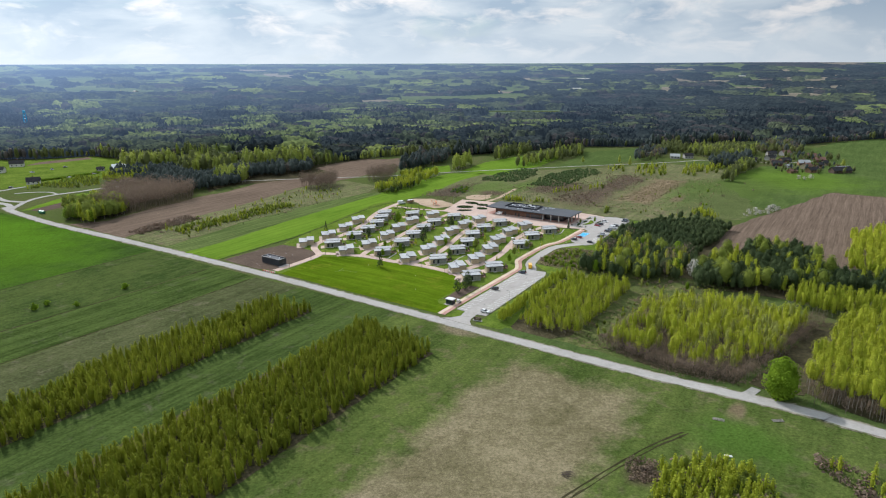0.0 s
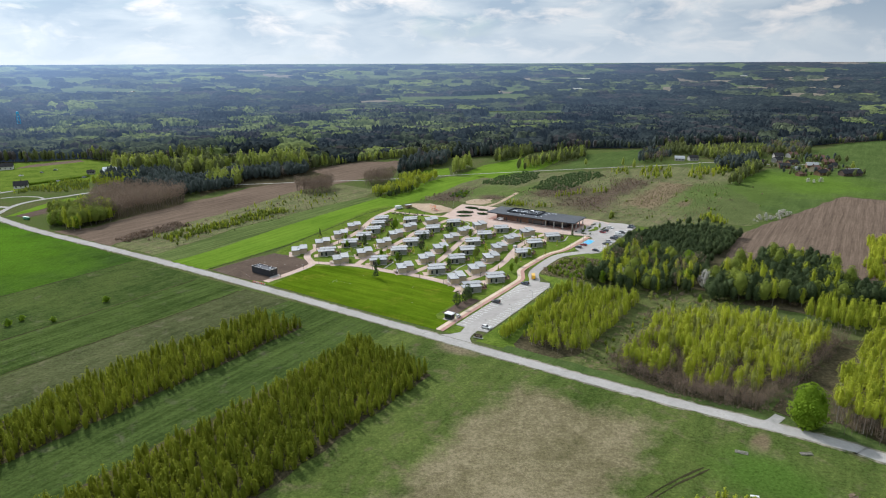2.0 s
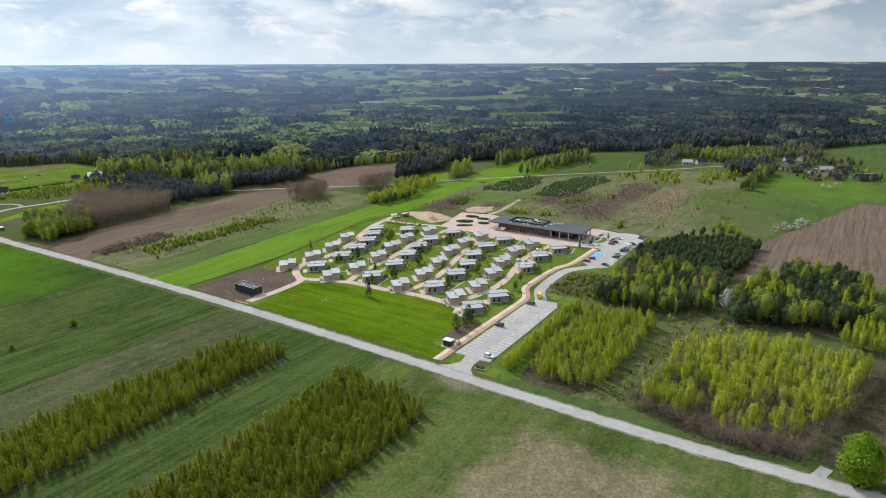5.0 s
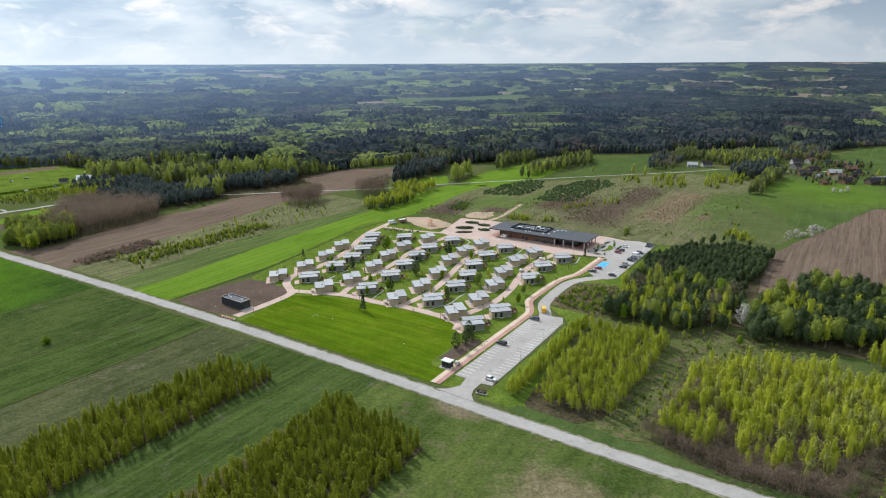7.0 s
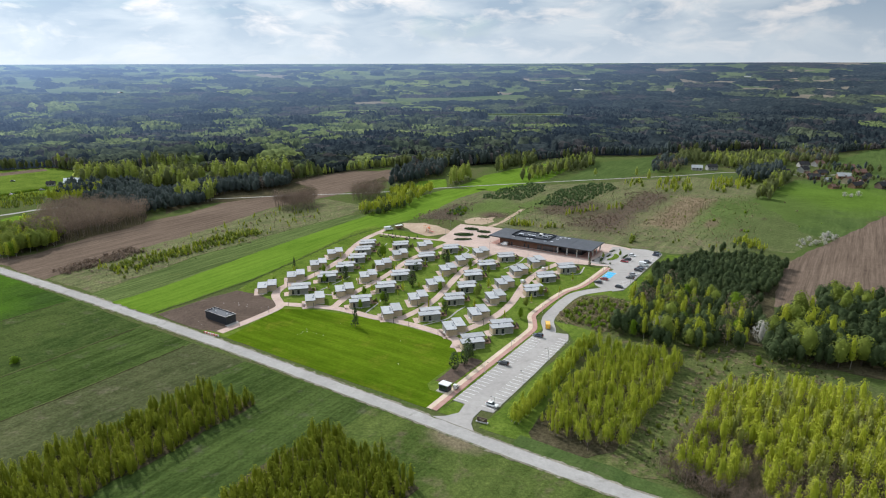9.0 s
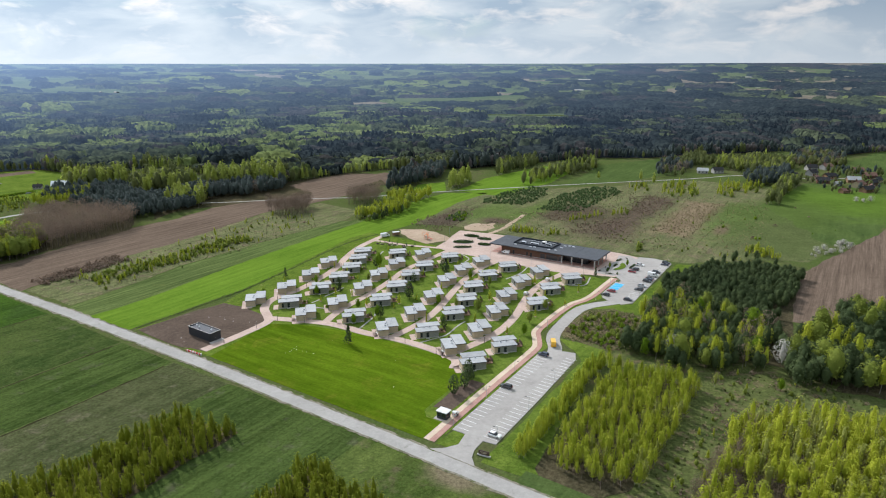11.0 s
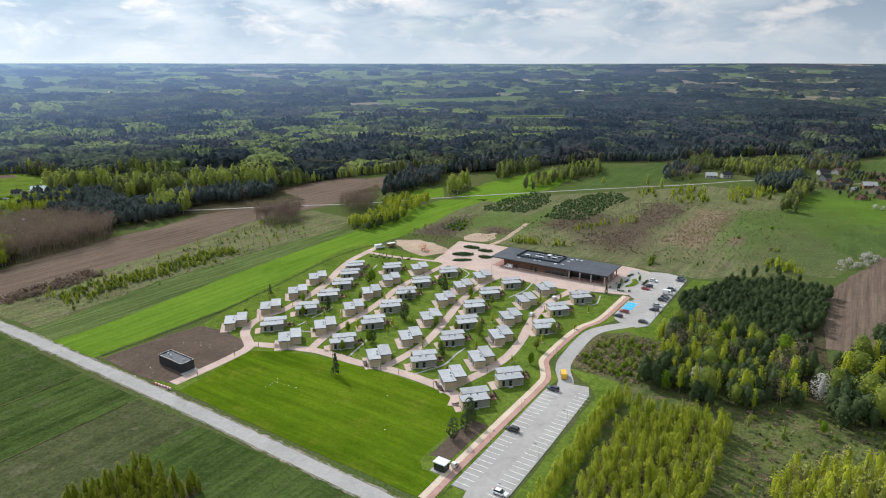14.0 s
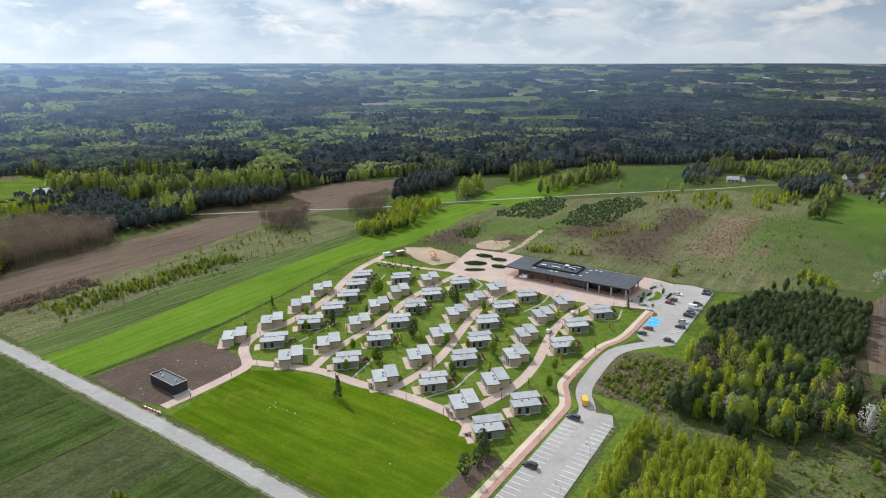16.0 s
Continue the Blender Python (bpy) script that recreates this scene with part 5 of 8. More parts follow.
stand([(FLOWER, 1)], scatter([(80, 284), (90, 284), (104, 326), (95, 330)], 4.0, keep=0.7, ragged=3.0), "white blossoming hedge shrub", "blossom hedge", 40, category="shrub", size=0.31, wide=1.7, spread=0.4)
stand([(FLOWER, 1)], scatter([(98, 478), (114, 486), (114, 492), (98, 486)], 5), "white blossoming hedge shrub", "blossom hedge", 6, category="shrub", size=0.5, wide=1.6)
stand([(BUSH, 3), (BROWNBUSH, 4), (SAPLING, 2)], scatter([(64, 4), (70, 6), (74, 40), (86, 70), (104, 84), (128, 86), (104, 104), (70, 104), (62, 88), (66, 60)], 3.4, keep=0.42, ragged=5.0), (SHRUBS[0], SHRUBS[1], "sapling birch with yellow-green leaf"), "glade scrub", 16, category="shrub", rest="scrub", size=0.75)
# coarse grass and dry stalks
for poly, gap, keep, mixk in (([(-250, 20), (-212, 20), (-216, 200), (-275, 200)], 3.0, 0.4, ((TUFT, 2), (STRAW, 2))),
                              ([(-130, 234), (60, 262), (40, 440), (-90, 430)], 2.7, 0.5, ((TUFT, 3), (STRAW, 3))), ([(-18, 296), (10, 300), (12, 412), (-14, 404)], 1.8, 0.7, ((STRAW, 1),)), ([(2, 96), (2, 126), (12, 136), (30, 132), (30, 92)], 1.1, 0.8, ((TUFT, 2), (STRAW, 3))), ([(62, 2), (70, 4), (75, 40), (90, 72), (130, 88), (104, 106), (66, 100), (64, 60)], 2.0, 0.6, ((TUFT, 3), (STRAW, 2)))):
    stand(list(mixk), scatter(poly, gap, keep=keep, ragged=6.0), "coarse grass tufts and dry stalks", "coarse grass", 0, category="grass", rest="coarse_grass", spread=0.4, size=0.75)
# brown twiggy growth along the foot of the birch blocks
stand([(BARE, 2), (BROWNBUSH, 2)], np.concatenate([scatter([(71, 4), (101, -5), (125, -2), (128, 6), (101, 3), (78, 12), (84, 60), (79, 60)], 1.5), scatter([(124, -2), (130, 6), (148, 82), (142, 84)], 1.6)]), ("thin leafless sapling at the wood's edge", "leafless brown shrub at the wood's edge"), "wood edge", 12, category="shrub", rest="wood_edge", size=0.42)
stand([(BARE, 1)], scatter([(146, 5), (148, -2), (168, -5), (206, -4), (206, 5), (168, 4), (154, 12), (166, 78), (160, 80), (150, 40)], 2.3, keep=0.8), "thin leafless sapling at the wood's edge", "wood edge", 12, rest="wood_edge", size=0.50)
# groves left of the strips
TALL_GREEN = ("slender birch tree in bright yellow-green leaf", "spreading broadleaf tree in fresh leaf", "green leafy tree among other trees")
stand([(BARE, 1)], scatter([(-247, 244), (-228, 258), (-243, 287), (-266, 272)], 3.0), "tall leafless brown tree", "bare grove", 30, rest="bare_grove", size=0.85)
stand([(BARE, 1)], scatter([(-290, 194), (-256, 188), (-250, 204), (-274, 232)], 2.7, keep=0.9), "tall leafless brown tree", "bare grove", 24, rest="bare_grove", size=0.85)
stand([(BARE, 1)], scatter([(-335, 24), (-314, 42), (-321, 102), (-345, 122), (-372, 112), (-402, 100), (-405, 76), (-376, 60), (-352, 34)], 4.0, ragged=3.0), "tall leafless brown tree", "bare wood", 34, rest="bare_wood", size=0.98, wide=1.15, spread=0.18)
stand([(TALL_BIRCH, 3), (GREEN, 1), (BROAD, 2)], scatter([(-340, 5), (-306, 6), (-314, 40), (-340, 56), (-372, 48), (-366, 22)], 3.4, ragged=5.0), (TALL_GREEN[0], TALL_GREEN[2], TALL_GREEN[1]), "roadside grove", 38, size=0.92, rest="roadside_grove", wide=1.25)
stand([(TALL_BIRCH, 6), (BROAD, 1)], scatter([(-212, 212), (-194, 214), (-192, 248), (-201, 283), (-210, 312), (-238, 306), (-238, 285), (-217, 250)], 3.6, keep=0.6, ragged=5.0), TALL_GREEN[:2], "field grove", 44, rest="field_grove", size=0.72, wide=1.3)
stand([(BUSH, 3), (PINE_ROUND, 1)], scatter([(-214, 210), (-190, 210), (-190, 250), (-214, 258)], 3.0, keep=0.6), (SHRUBS[0], "bushy dark green pine at the wood's edge"), "field grove", 30, rest="field_grove", size=0.7)
stand([(TALL_BIRCH, 1)], scatter([(-459, 102), (-442, 104), (-439, 140), (-471, 159), (-481, 123)], 4.2), "slender birch tree in bright yellow-green leaf", "lane birches", 20, size=0.75, wide=1.2, rest="birch_grove")
stand([(BUSH, 3), (SAPLING, 2)], scatter([(-486, 47), (-487, 63), (-460, 74), (-451, 97), (-497, 123), (-511, 113), (-508, 89), (-507, 72)], 3.0, keep=0.85), ("young yellow-green shrub in a plantation", "sapling birch with yellow-green leaf"), "young plantation", 0, category="shrub", rest="young_plantation", size=0.85)
stand([(DARKBUSH, 1)], scatter([(-525, 66), (-520, 66), (-519, 103), (-520, 138), (-525, 138), (-523, 100)], 1.5), "clipped dark hedge between field and plantation", "field hedge", 20, category="hedge", rest="field_hedge", size=0.9)
# woods beyond the fields: dark pines in front, fresh birch behind
def grove(kinds, poly, gap, size, lab, nm):
    stand(kinds, scatter(poly, gap, plan=False, ragged=6.0), lab, "woods", 0, rest=nm, size=size, wide=1.15)


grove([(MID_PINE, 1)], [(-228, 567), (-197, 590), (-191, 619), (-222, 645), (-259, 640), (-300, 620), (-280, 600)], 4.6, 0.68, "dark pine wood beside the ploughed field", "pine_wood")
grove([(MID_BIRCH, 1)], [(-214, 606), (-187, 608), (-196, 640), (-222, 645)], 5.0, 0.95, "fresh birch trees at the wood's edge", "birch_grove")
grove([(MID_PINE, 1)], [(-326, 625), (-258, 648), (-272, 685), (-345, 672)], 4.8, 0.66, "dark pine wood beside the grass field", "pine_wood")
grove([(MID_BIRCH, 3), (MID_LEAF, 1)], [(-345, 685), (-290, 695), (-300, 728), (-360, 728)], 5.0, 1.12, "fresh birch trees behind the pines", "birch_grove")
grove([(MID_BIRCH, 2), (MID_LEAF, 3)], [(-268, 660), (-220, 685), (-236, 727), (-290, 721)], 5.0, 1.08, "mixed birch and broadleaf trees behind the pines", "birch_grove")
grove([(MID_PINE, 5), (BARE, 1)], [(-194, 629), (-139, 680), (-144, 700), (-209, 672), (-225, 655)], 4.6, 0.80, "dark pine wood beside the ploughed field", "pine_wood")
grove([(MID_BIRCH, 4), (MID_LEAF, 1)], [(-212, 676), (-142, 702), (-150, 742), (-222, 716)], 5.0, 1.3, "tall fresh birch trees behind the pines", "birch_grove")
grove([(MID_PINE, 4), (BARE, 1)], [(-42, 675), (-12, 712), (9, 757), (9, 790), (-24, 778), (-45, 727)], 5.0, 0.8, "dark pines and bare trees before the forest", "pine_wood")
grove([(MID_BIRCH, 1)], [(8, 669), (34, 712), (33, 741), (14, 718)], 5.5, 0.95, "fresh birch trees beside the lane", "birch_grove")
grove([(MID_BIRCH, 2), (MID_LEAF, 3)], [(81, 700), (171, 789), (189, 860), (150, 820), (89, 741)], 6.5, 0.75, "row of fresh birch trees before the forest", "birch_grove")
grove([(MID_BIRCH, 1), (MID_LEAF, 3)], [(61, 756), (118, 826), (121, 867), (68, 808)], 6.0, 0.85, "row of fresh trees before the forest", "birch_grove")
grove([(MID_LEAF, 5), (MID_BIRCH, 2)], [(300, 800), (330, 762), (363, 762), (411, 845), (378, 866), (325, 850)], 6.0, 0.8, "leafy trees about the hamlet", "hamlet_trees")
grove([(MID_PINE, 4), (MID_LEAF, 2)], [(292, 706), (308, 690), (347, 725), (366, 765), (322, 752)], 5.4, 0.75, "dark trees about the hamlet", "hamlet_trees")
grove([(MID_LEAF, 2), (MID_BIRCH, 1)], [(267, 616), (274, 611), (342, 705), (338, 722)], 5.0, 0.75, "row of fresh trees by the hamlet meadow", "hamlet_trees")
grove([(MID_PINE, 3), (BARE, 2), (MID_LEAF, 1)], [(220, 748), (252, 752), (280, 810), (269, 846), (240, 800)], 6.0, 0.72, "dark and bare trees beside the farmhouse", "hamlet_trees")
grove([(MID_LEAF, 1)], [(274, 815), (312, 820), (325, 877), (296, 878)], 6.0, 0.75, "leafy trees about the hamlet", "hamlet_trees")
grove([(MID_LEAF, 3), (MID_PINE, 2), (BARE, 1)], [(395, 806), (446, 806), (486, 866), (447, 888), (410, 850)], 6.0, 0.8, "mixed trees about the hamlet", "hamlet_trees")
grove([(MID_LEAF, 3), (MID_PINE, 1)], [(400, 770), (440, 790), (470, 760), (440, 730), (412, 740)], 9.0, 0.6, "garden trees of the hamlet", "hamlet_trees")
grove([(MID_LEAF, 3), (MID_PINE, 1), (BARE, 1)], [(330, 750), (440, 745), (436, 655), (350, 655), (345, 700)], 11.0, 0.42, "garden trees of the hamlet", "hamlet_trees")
stand([(MID_BIRCH, 1)], np.array([(199, 725), (205, 704), (-62, 808), (-61, 804), (430, 690), (160, 735)]), "lone fresh birch tree", "woods", 6, rest="birch_grove", size=0.75, wide=1.3)
pts = scatter(EDGE[2:] + [(1300, 1300), (760, 1420), (0, 1330), (-700, 1320), (-1100, 1250), (-1300, 1250)], 5.2, plan=False)
front = ~inside(WOODS_AREA, pts - np.array([0, 15.0]))
pts = pts[front]
wood_kind, wood_high, _ = land_use(pts[:, 0], pts[:, 1])


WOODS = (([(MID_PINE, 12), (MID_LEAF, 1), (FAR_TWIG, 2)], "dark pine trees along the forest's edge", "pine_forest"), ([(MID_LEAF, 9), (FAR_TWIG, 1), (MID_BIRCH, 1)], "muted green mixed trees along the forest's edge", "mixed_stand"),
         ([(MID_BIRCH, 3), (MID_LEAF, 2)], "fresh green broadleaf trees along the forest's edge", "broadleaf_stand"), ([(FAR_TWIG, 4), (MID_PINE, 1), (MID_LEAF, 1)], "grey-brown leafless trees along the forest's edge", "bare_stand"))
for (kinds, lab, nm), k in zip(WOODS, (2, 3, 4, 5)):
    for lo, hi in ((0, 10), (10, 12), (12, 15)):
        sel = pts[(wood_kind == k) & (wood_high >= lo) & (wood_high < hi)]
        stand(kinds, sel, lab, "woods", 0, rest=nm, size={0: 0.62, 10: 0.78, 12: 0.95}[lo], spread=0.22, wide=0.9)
pts = scatter(EDGE[2:] + [(1300, 1300), (1300, 1560), (0, 1640), (-1300, 1560)], 9.2, plan=False)
pts = pts[inside(WOODS_AREA, pts - np.array([0, 14.0]))]
wood_kind, wood_high, rim_gap = land_use(pts[:, 0], pts[:, 1])
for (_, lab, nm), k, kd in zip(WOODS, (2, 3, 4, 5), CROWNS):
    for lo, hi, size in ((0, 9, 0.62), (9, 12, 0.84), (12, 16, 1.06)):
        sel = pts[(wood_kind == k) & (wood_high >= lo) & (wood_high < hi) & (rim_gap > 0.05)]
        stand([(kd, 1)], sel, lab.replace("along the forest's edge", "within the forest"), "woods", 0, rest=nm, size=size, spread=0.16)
patch("forest_floor", [(x, y + 6) for x, y in EDGE[1:-1]] + [(1300, 1400), (1500, 2100), (-1600, 2050)], 0.08, "forest_floor", "shaded forest floor", 3.0, plan=False, step=25, category="ground")
for poly in ([(-23, -30), (-24, -230), (22, -230), (19, -37)], [(-78, -33), (-80, -230), (-52, -230), (-53, -30)], [(32, 4), (31, 76), (47, 81), (64, 81), (65, 18), (52, -1), (38, -1)],
             [(72, 6), (77, 62), (90, 72), (108, 84), (145, 80), (124, 0), (101, -3)], [(145, 6), (160, 84), (210, 90), (210, -4), (168, -4)], [(30, 92), (27, 205), (38, 230), (68, 244), (80, 214), (84, 150), (178, 150), (178, 104), (112, 104), (66, 90)],
             [(-335, 10), (-314, 38), (-321, 102), (-345, 122), (-372, 112), (-372, 62), (-352, 20)], [(-335, 130), (-345, 160), (-330, 190), (-312, 252), (-276, 335), (-330, 380), (-410, 334), (-420, 190)]):
    patch("wood_floor", poly, 0.09, "forest_floor", "leaf-strewn floor beneath the trees with their shade painted in", 1.2, category="ground")


# ---- the holiday village: ground ----
patch("village_lawn", [(-156, 1), (-150, 44), (-158, 70), (-166, 110), (-178, 168), (-176, 186), (-150, 186), (-100, 182), (-30, 176), (0, 178), (1, 146), (-5, 130), (-6, 92), (2, 82), (2, 0.5)], 0.07, "garden_grass", "mown grass between the cabins", 0.5, category="lawn")
patch("lawn", [(-106, 1), (-109, 20), (-111, 37), (-98, 44), (-80, 48.5), (-52, 51), (-27, 51), (-19, 46), (-12, 41), (-12, 13), (-9, 10), (0, 9), (-2, -1), (-50, -0.5)], 0.10, "lawn", "large smooth bright green lawn", 0.3, category="lawn")
patch("bare_plot", [(-154.5, 1), (-152, 30), (-149.5, 43), (-136, 45), (-122, 43), (-115, 39), (-112, 20), (-113, 3), (-128, 0)], 0.10, "soil", "bare brown earth plot around the hut", 0.7)
patch("plant_bed", [(-10.5, 16.5), (-11, 30), (-9.5, 40), (-4.2, 40), (-4.2, 18)], 0.12, "soil", "bark-mulched planting bed", 0.3, step=2)
patch("sand_ground", [(-164, 203), (-150, 213), (-136, 210), (-127, 207), (-118, 202), (-127, 184), (-145, 188)], 0.10, "sand", "sandy playground", 1.2, step=2)
patch("sand_ground", [(-130, 237), (-126, 250), (-118, 257), (-112, 250), (-109, 243), (-111, 231), (-124, 230)], 0.10, "sand", "sandy bare ground behind the plaza", 3.0, step=2)
patch("verge", [(2, -1), (13, -1), (13, 8), (3, 8)], 0.06, "garden_grass", "grass verge at the car park mouth", 0.3)
patch("verge", [(18.5, -2), (60, -2), (32, 8), (26, 60), (22, 92), (2, 92), (14, 82), (18.5, 76)], 0.06, "garden_grass", "mown verge beside the car park", 0.5)
patch("verge", [(-2, 132), (12, 147), (16, 146), (18, 225), (30, 228), (30, 150), (24, 136), (12, 133)], 0.06, "garden_grass", "mown verge beside the upper car park", 0.5)

# paving
patch("plaza", [(-88, 176), (-75, 170), (-60, 175.5), (-45, 172), (-31, 175), (-18, 179), (-4, 183), (-4, 226), (-16, 229), (-80, 229), (-103, 228), (-127, 224), (-124, 209), (-120, 195), (-118, 180), (-105, 175.5)], 0.16, "pink_paver", "pink block-paved plaza around the main building", 0.15, step=3, category="pavement")
ST = dict(category="path", step=2.0)
ribbon("path", [(-113, 3), (-112.5, 20), (-113.5, 37), (-118, 42), (-127, 48), (-132.5, 56), (-134, 66), (-133, 76), (-136.5, 96), (-142, 115), (-151, 134), (-158, 153), (-161, 170), (-163, 186)], 4.2, 0.170, "pink_paver", "curving pink block-paved path", 0.1, **ST)
ribbon("path", [(-117, 41), (-110, 44), (-99, 48.2), (-89, 51.2), (-79, 52), (-69, 52), (-60, 53.5), (-50, 54.2), (-40, 54), (-28, 52.5), (-22, 50), (-19.5, 44)], 4.4, 0.175, "pink_paver", "curving pink block-paved path along the lawn", 0.1, **ST)
ribbon("path", [(-92, 52), (-95, 62), (-97, 74), (-98.6, 92), (-102, 112), (-106.5, 132), (-107, 158), (-107, 178)], 3.7, 0.180, "pink_paver", "pink block-paved path between cabins", 0.1, **ST)
ribbon("path", [(-57, 54), (-56, 66), (-56, 77), (-58.5, 92), (-63.5, 110), (-70, 135), (-72.5, 158), (-71, 174)], 3.7, 0.182, "pink_paver", "pink block-paved path between cabins", 0.1, **ST)
ribbon("path", [(-28, 53), (-25.5, 62), (-23, 74), (-22, 88), (-24, 104), (-28, 120), (-31.5, 136), (-32.6, 155), (-30.5, 170), (-30, 178)], 3.9, 0.184, "pink_paver", "pink block-paved path between cabins", 0.1, **ST)
ribbon("path", [(-161, 172), (-150, 172.5), (-136, 174), (-120, 178), (-110, 181)], 3.0, 0.178, "pink_paver", "pink block-paved path to the plaza", 0.1, **ST)
for nm, mt, sh, lab in (("pavement", "tan_paver", 1.0, "tan block-paved footway"), ("cycle_path", "red_paver", -1.0, "red block-paved cycle track")):
    ribbon(nm, [(-0.6, -1), (-1.0, 20), (-1.2, 45), (-1.2, 62), (-1.3, 74), (-2.0, 80), (-5.5, 87), (-8.4, 93), (-9.0, 104), (-9.0, 120), (-8.0, 132), (-5.0, 141), (-3.9, 150), (-3.8, 166), (-3.7, 181)], 1.95, 0.20, mt, lab, 0.0, sh, category="footway", step=1.5)
ribbon("garden_path", [(-109, 62), (-104, 64), (-98, 66)], 0.9, 0.13, "concrete", "narrow pale garden path", 0.05, category="path", step=1)

for line_ in ([(-74, 52), (-76, 61), (-78, 69), (-81, 74)], [(-44, 56), (-42, 61), (-39, 69), (-40, 79), (-40, 86)], [(-115, 76), (-115, 84), (-116, 91)], [(-136, 145), (-140, 155)], [(-114, 66), (-114, 72)],
              [(-52, 148), (-50, 162), (-52, 176)], [(-20, 157), (-13, 162), (-15, 175)], [(-97, 176), (-88, 170), (-86, 162)]):
    ribbon("garden_path", line_, 0.8, 0.13, "concrete", "narrow pale garden path", 0.05, category="path", step=1)

# car park and drive
lot = patch("car_park", [(2.2, 8), (7.0, 8), (8.2, 2), (5.5, -2.2), (2, -4.5), (18, -5), (15, -1.5), (13.8, 2), (13.6, 7.5), (17.8, 8), (17.4, 40), (16.2, 76), (13.9, 81.5), (9.2, 80.5), (4.6, 77), (1.6, 74), (2.0, 40)], 0.18, "concrete", "pale concrete car park by the road", 0.0, category="car park")
ribbon("drive", [(7, 76), (5, 82), (1.0, 89), (-1.2, 96), (-2.2, 106), (-2.8, 118), (-2.3, 128), (1.0, 136), (7.0, 144), (11, 150)], 5.6, 0.175, "concrete", "pale concrete drive to the upper car park", 0.0, category="drive", step=1.5)
upper = patch("car_park", [(1.0, 149), (4.8, 146), (9, 147), (12, 143.8), (16, 149), (15.6, 223), (12, 227), (4, 229), (-4, 227), (-4, 184), (-1.2, 181), (-1.2, 153)], 0.186, "concrete", "pale concrete upper car park", 0.0, category="car park")


def stall_lines(owner, z, rows, mat="white_paint"):
    me = None
    for s0, s1, q0, q1, gap in rows:
        q = q0
        while q <= q1 + 0.01:
            if me is None:
                first = finish("stall_line", box(-2.45, 2.45, -0.06, 0.06, -0.01, 0.012), mat, owner)
                me = first.data
                ob = first
            else:
                ob = new("stall_line", me)
                ob.parent = owner
            ob.matrix_basis = at((s0 + s1) / 2, q, z)
            q += gap


stall_lines(lot, 0.185, [(2.0, 7.0, 10.0, 72.5, 2.5), (12.3, 17.2, 10.0, 75.0, 2.5)])
stall_lines(upper, 0.191, [(10.6, 15.6, 152.0, 222.0, 2.5), (-1.0, 4.0, 154.0, 162.0, 2.5), (-1.0, 4.0, 194, 214, 2.5)])
for k in range(3):
    ob = finish("blue_bay", box(-2.3, 2.3, -1.6, 1.6, -0.01, 0.012), "blue_paint", upper, "blue painted accessible bay")
    ob.matrix_basis = at(1.7, 165.0 + 3.45 * k, 0.191)
    ln = finish("bay_line", box(-2.3, 2.3, -0.07, 0.07, 0.0, 0.006), "white_paint", upper)
    ln.matrix_basis = at(1.7, 166.7 + 3.45 * k, 0.205)
patch("forecourt", [(-16, 184), (-5, 184.5), (-3.9, 188), (-3.9, 222), (-10, 226), (-15.5, 224), (-13, 212), (-15, 198)], 0.182, "concrete", "pale paved forecourt with curved beds", 0.1, step=2, category="pavement")


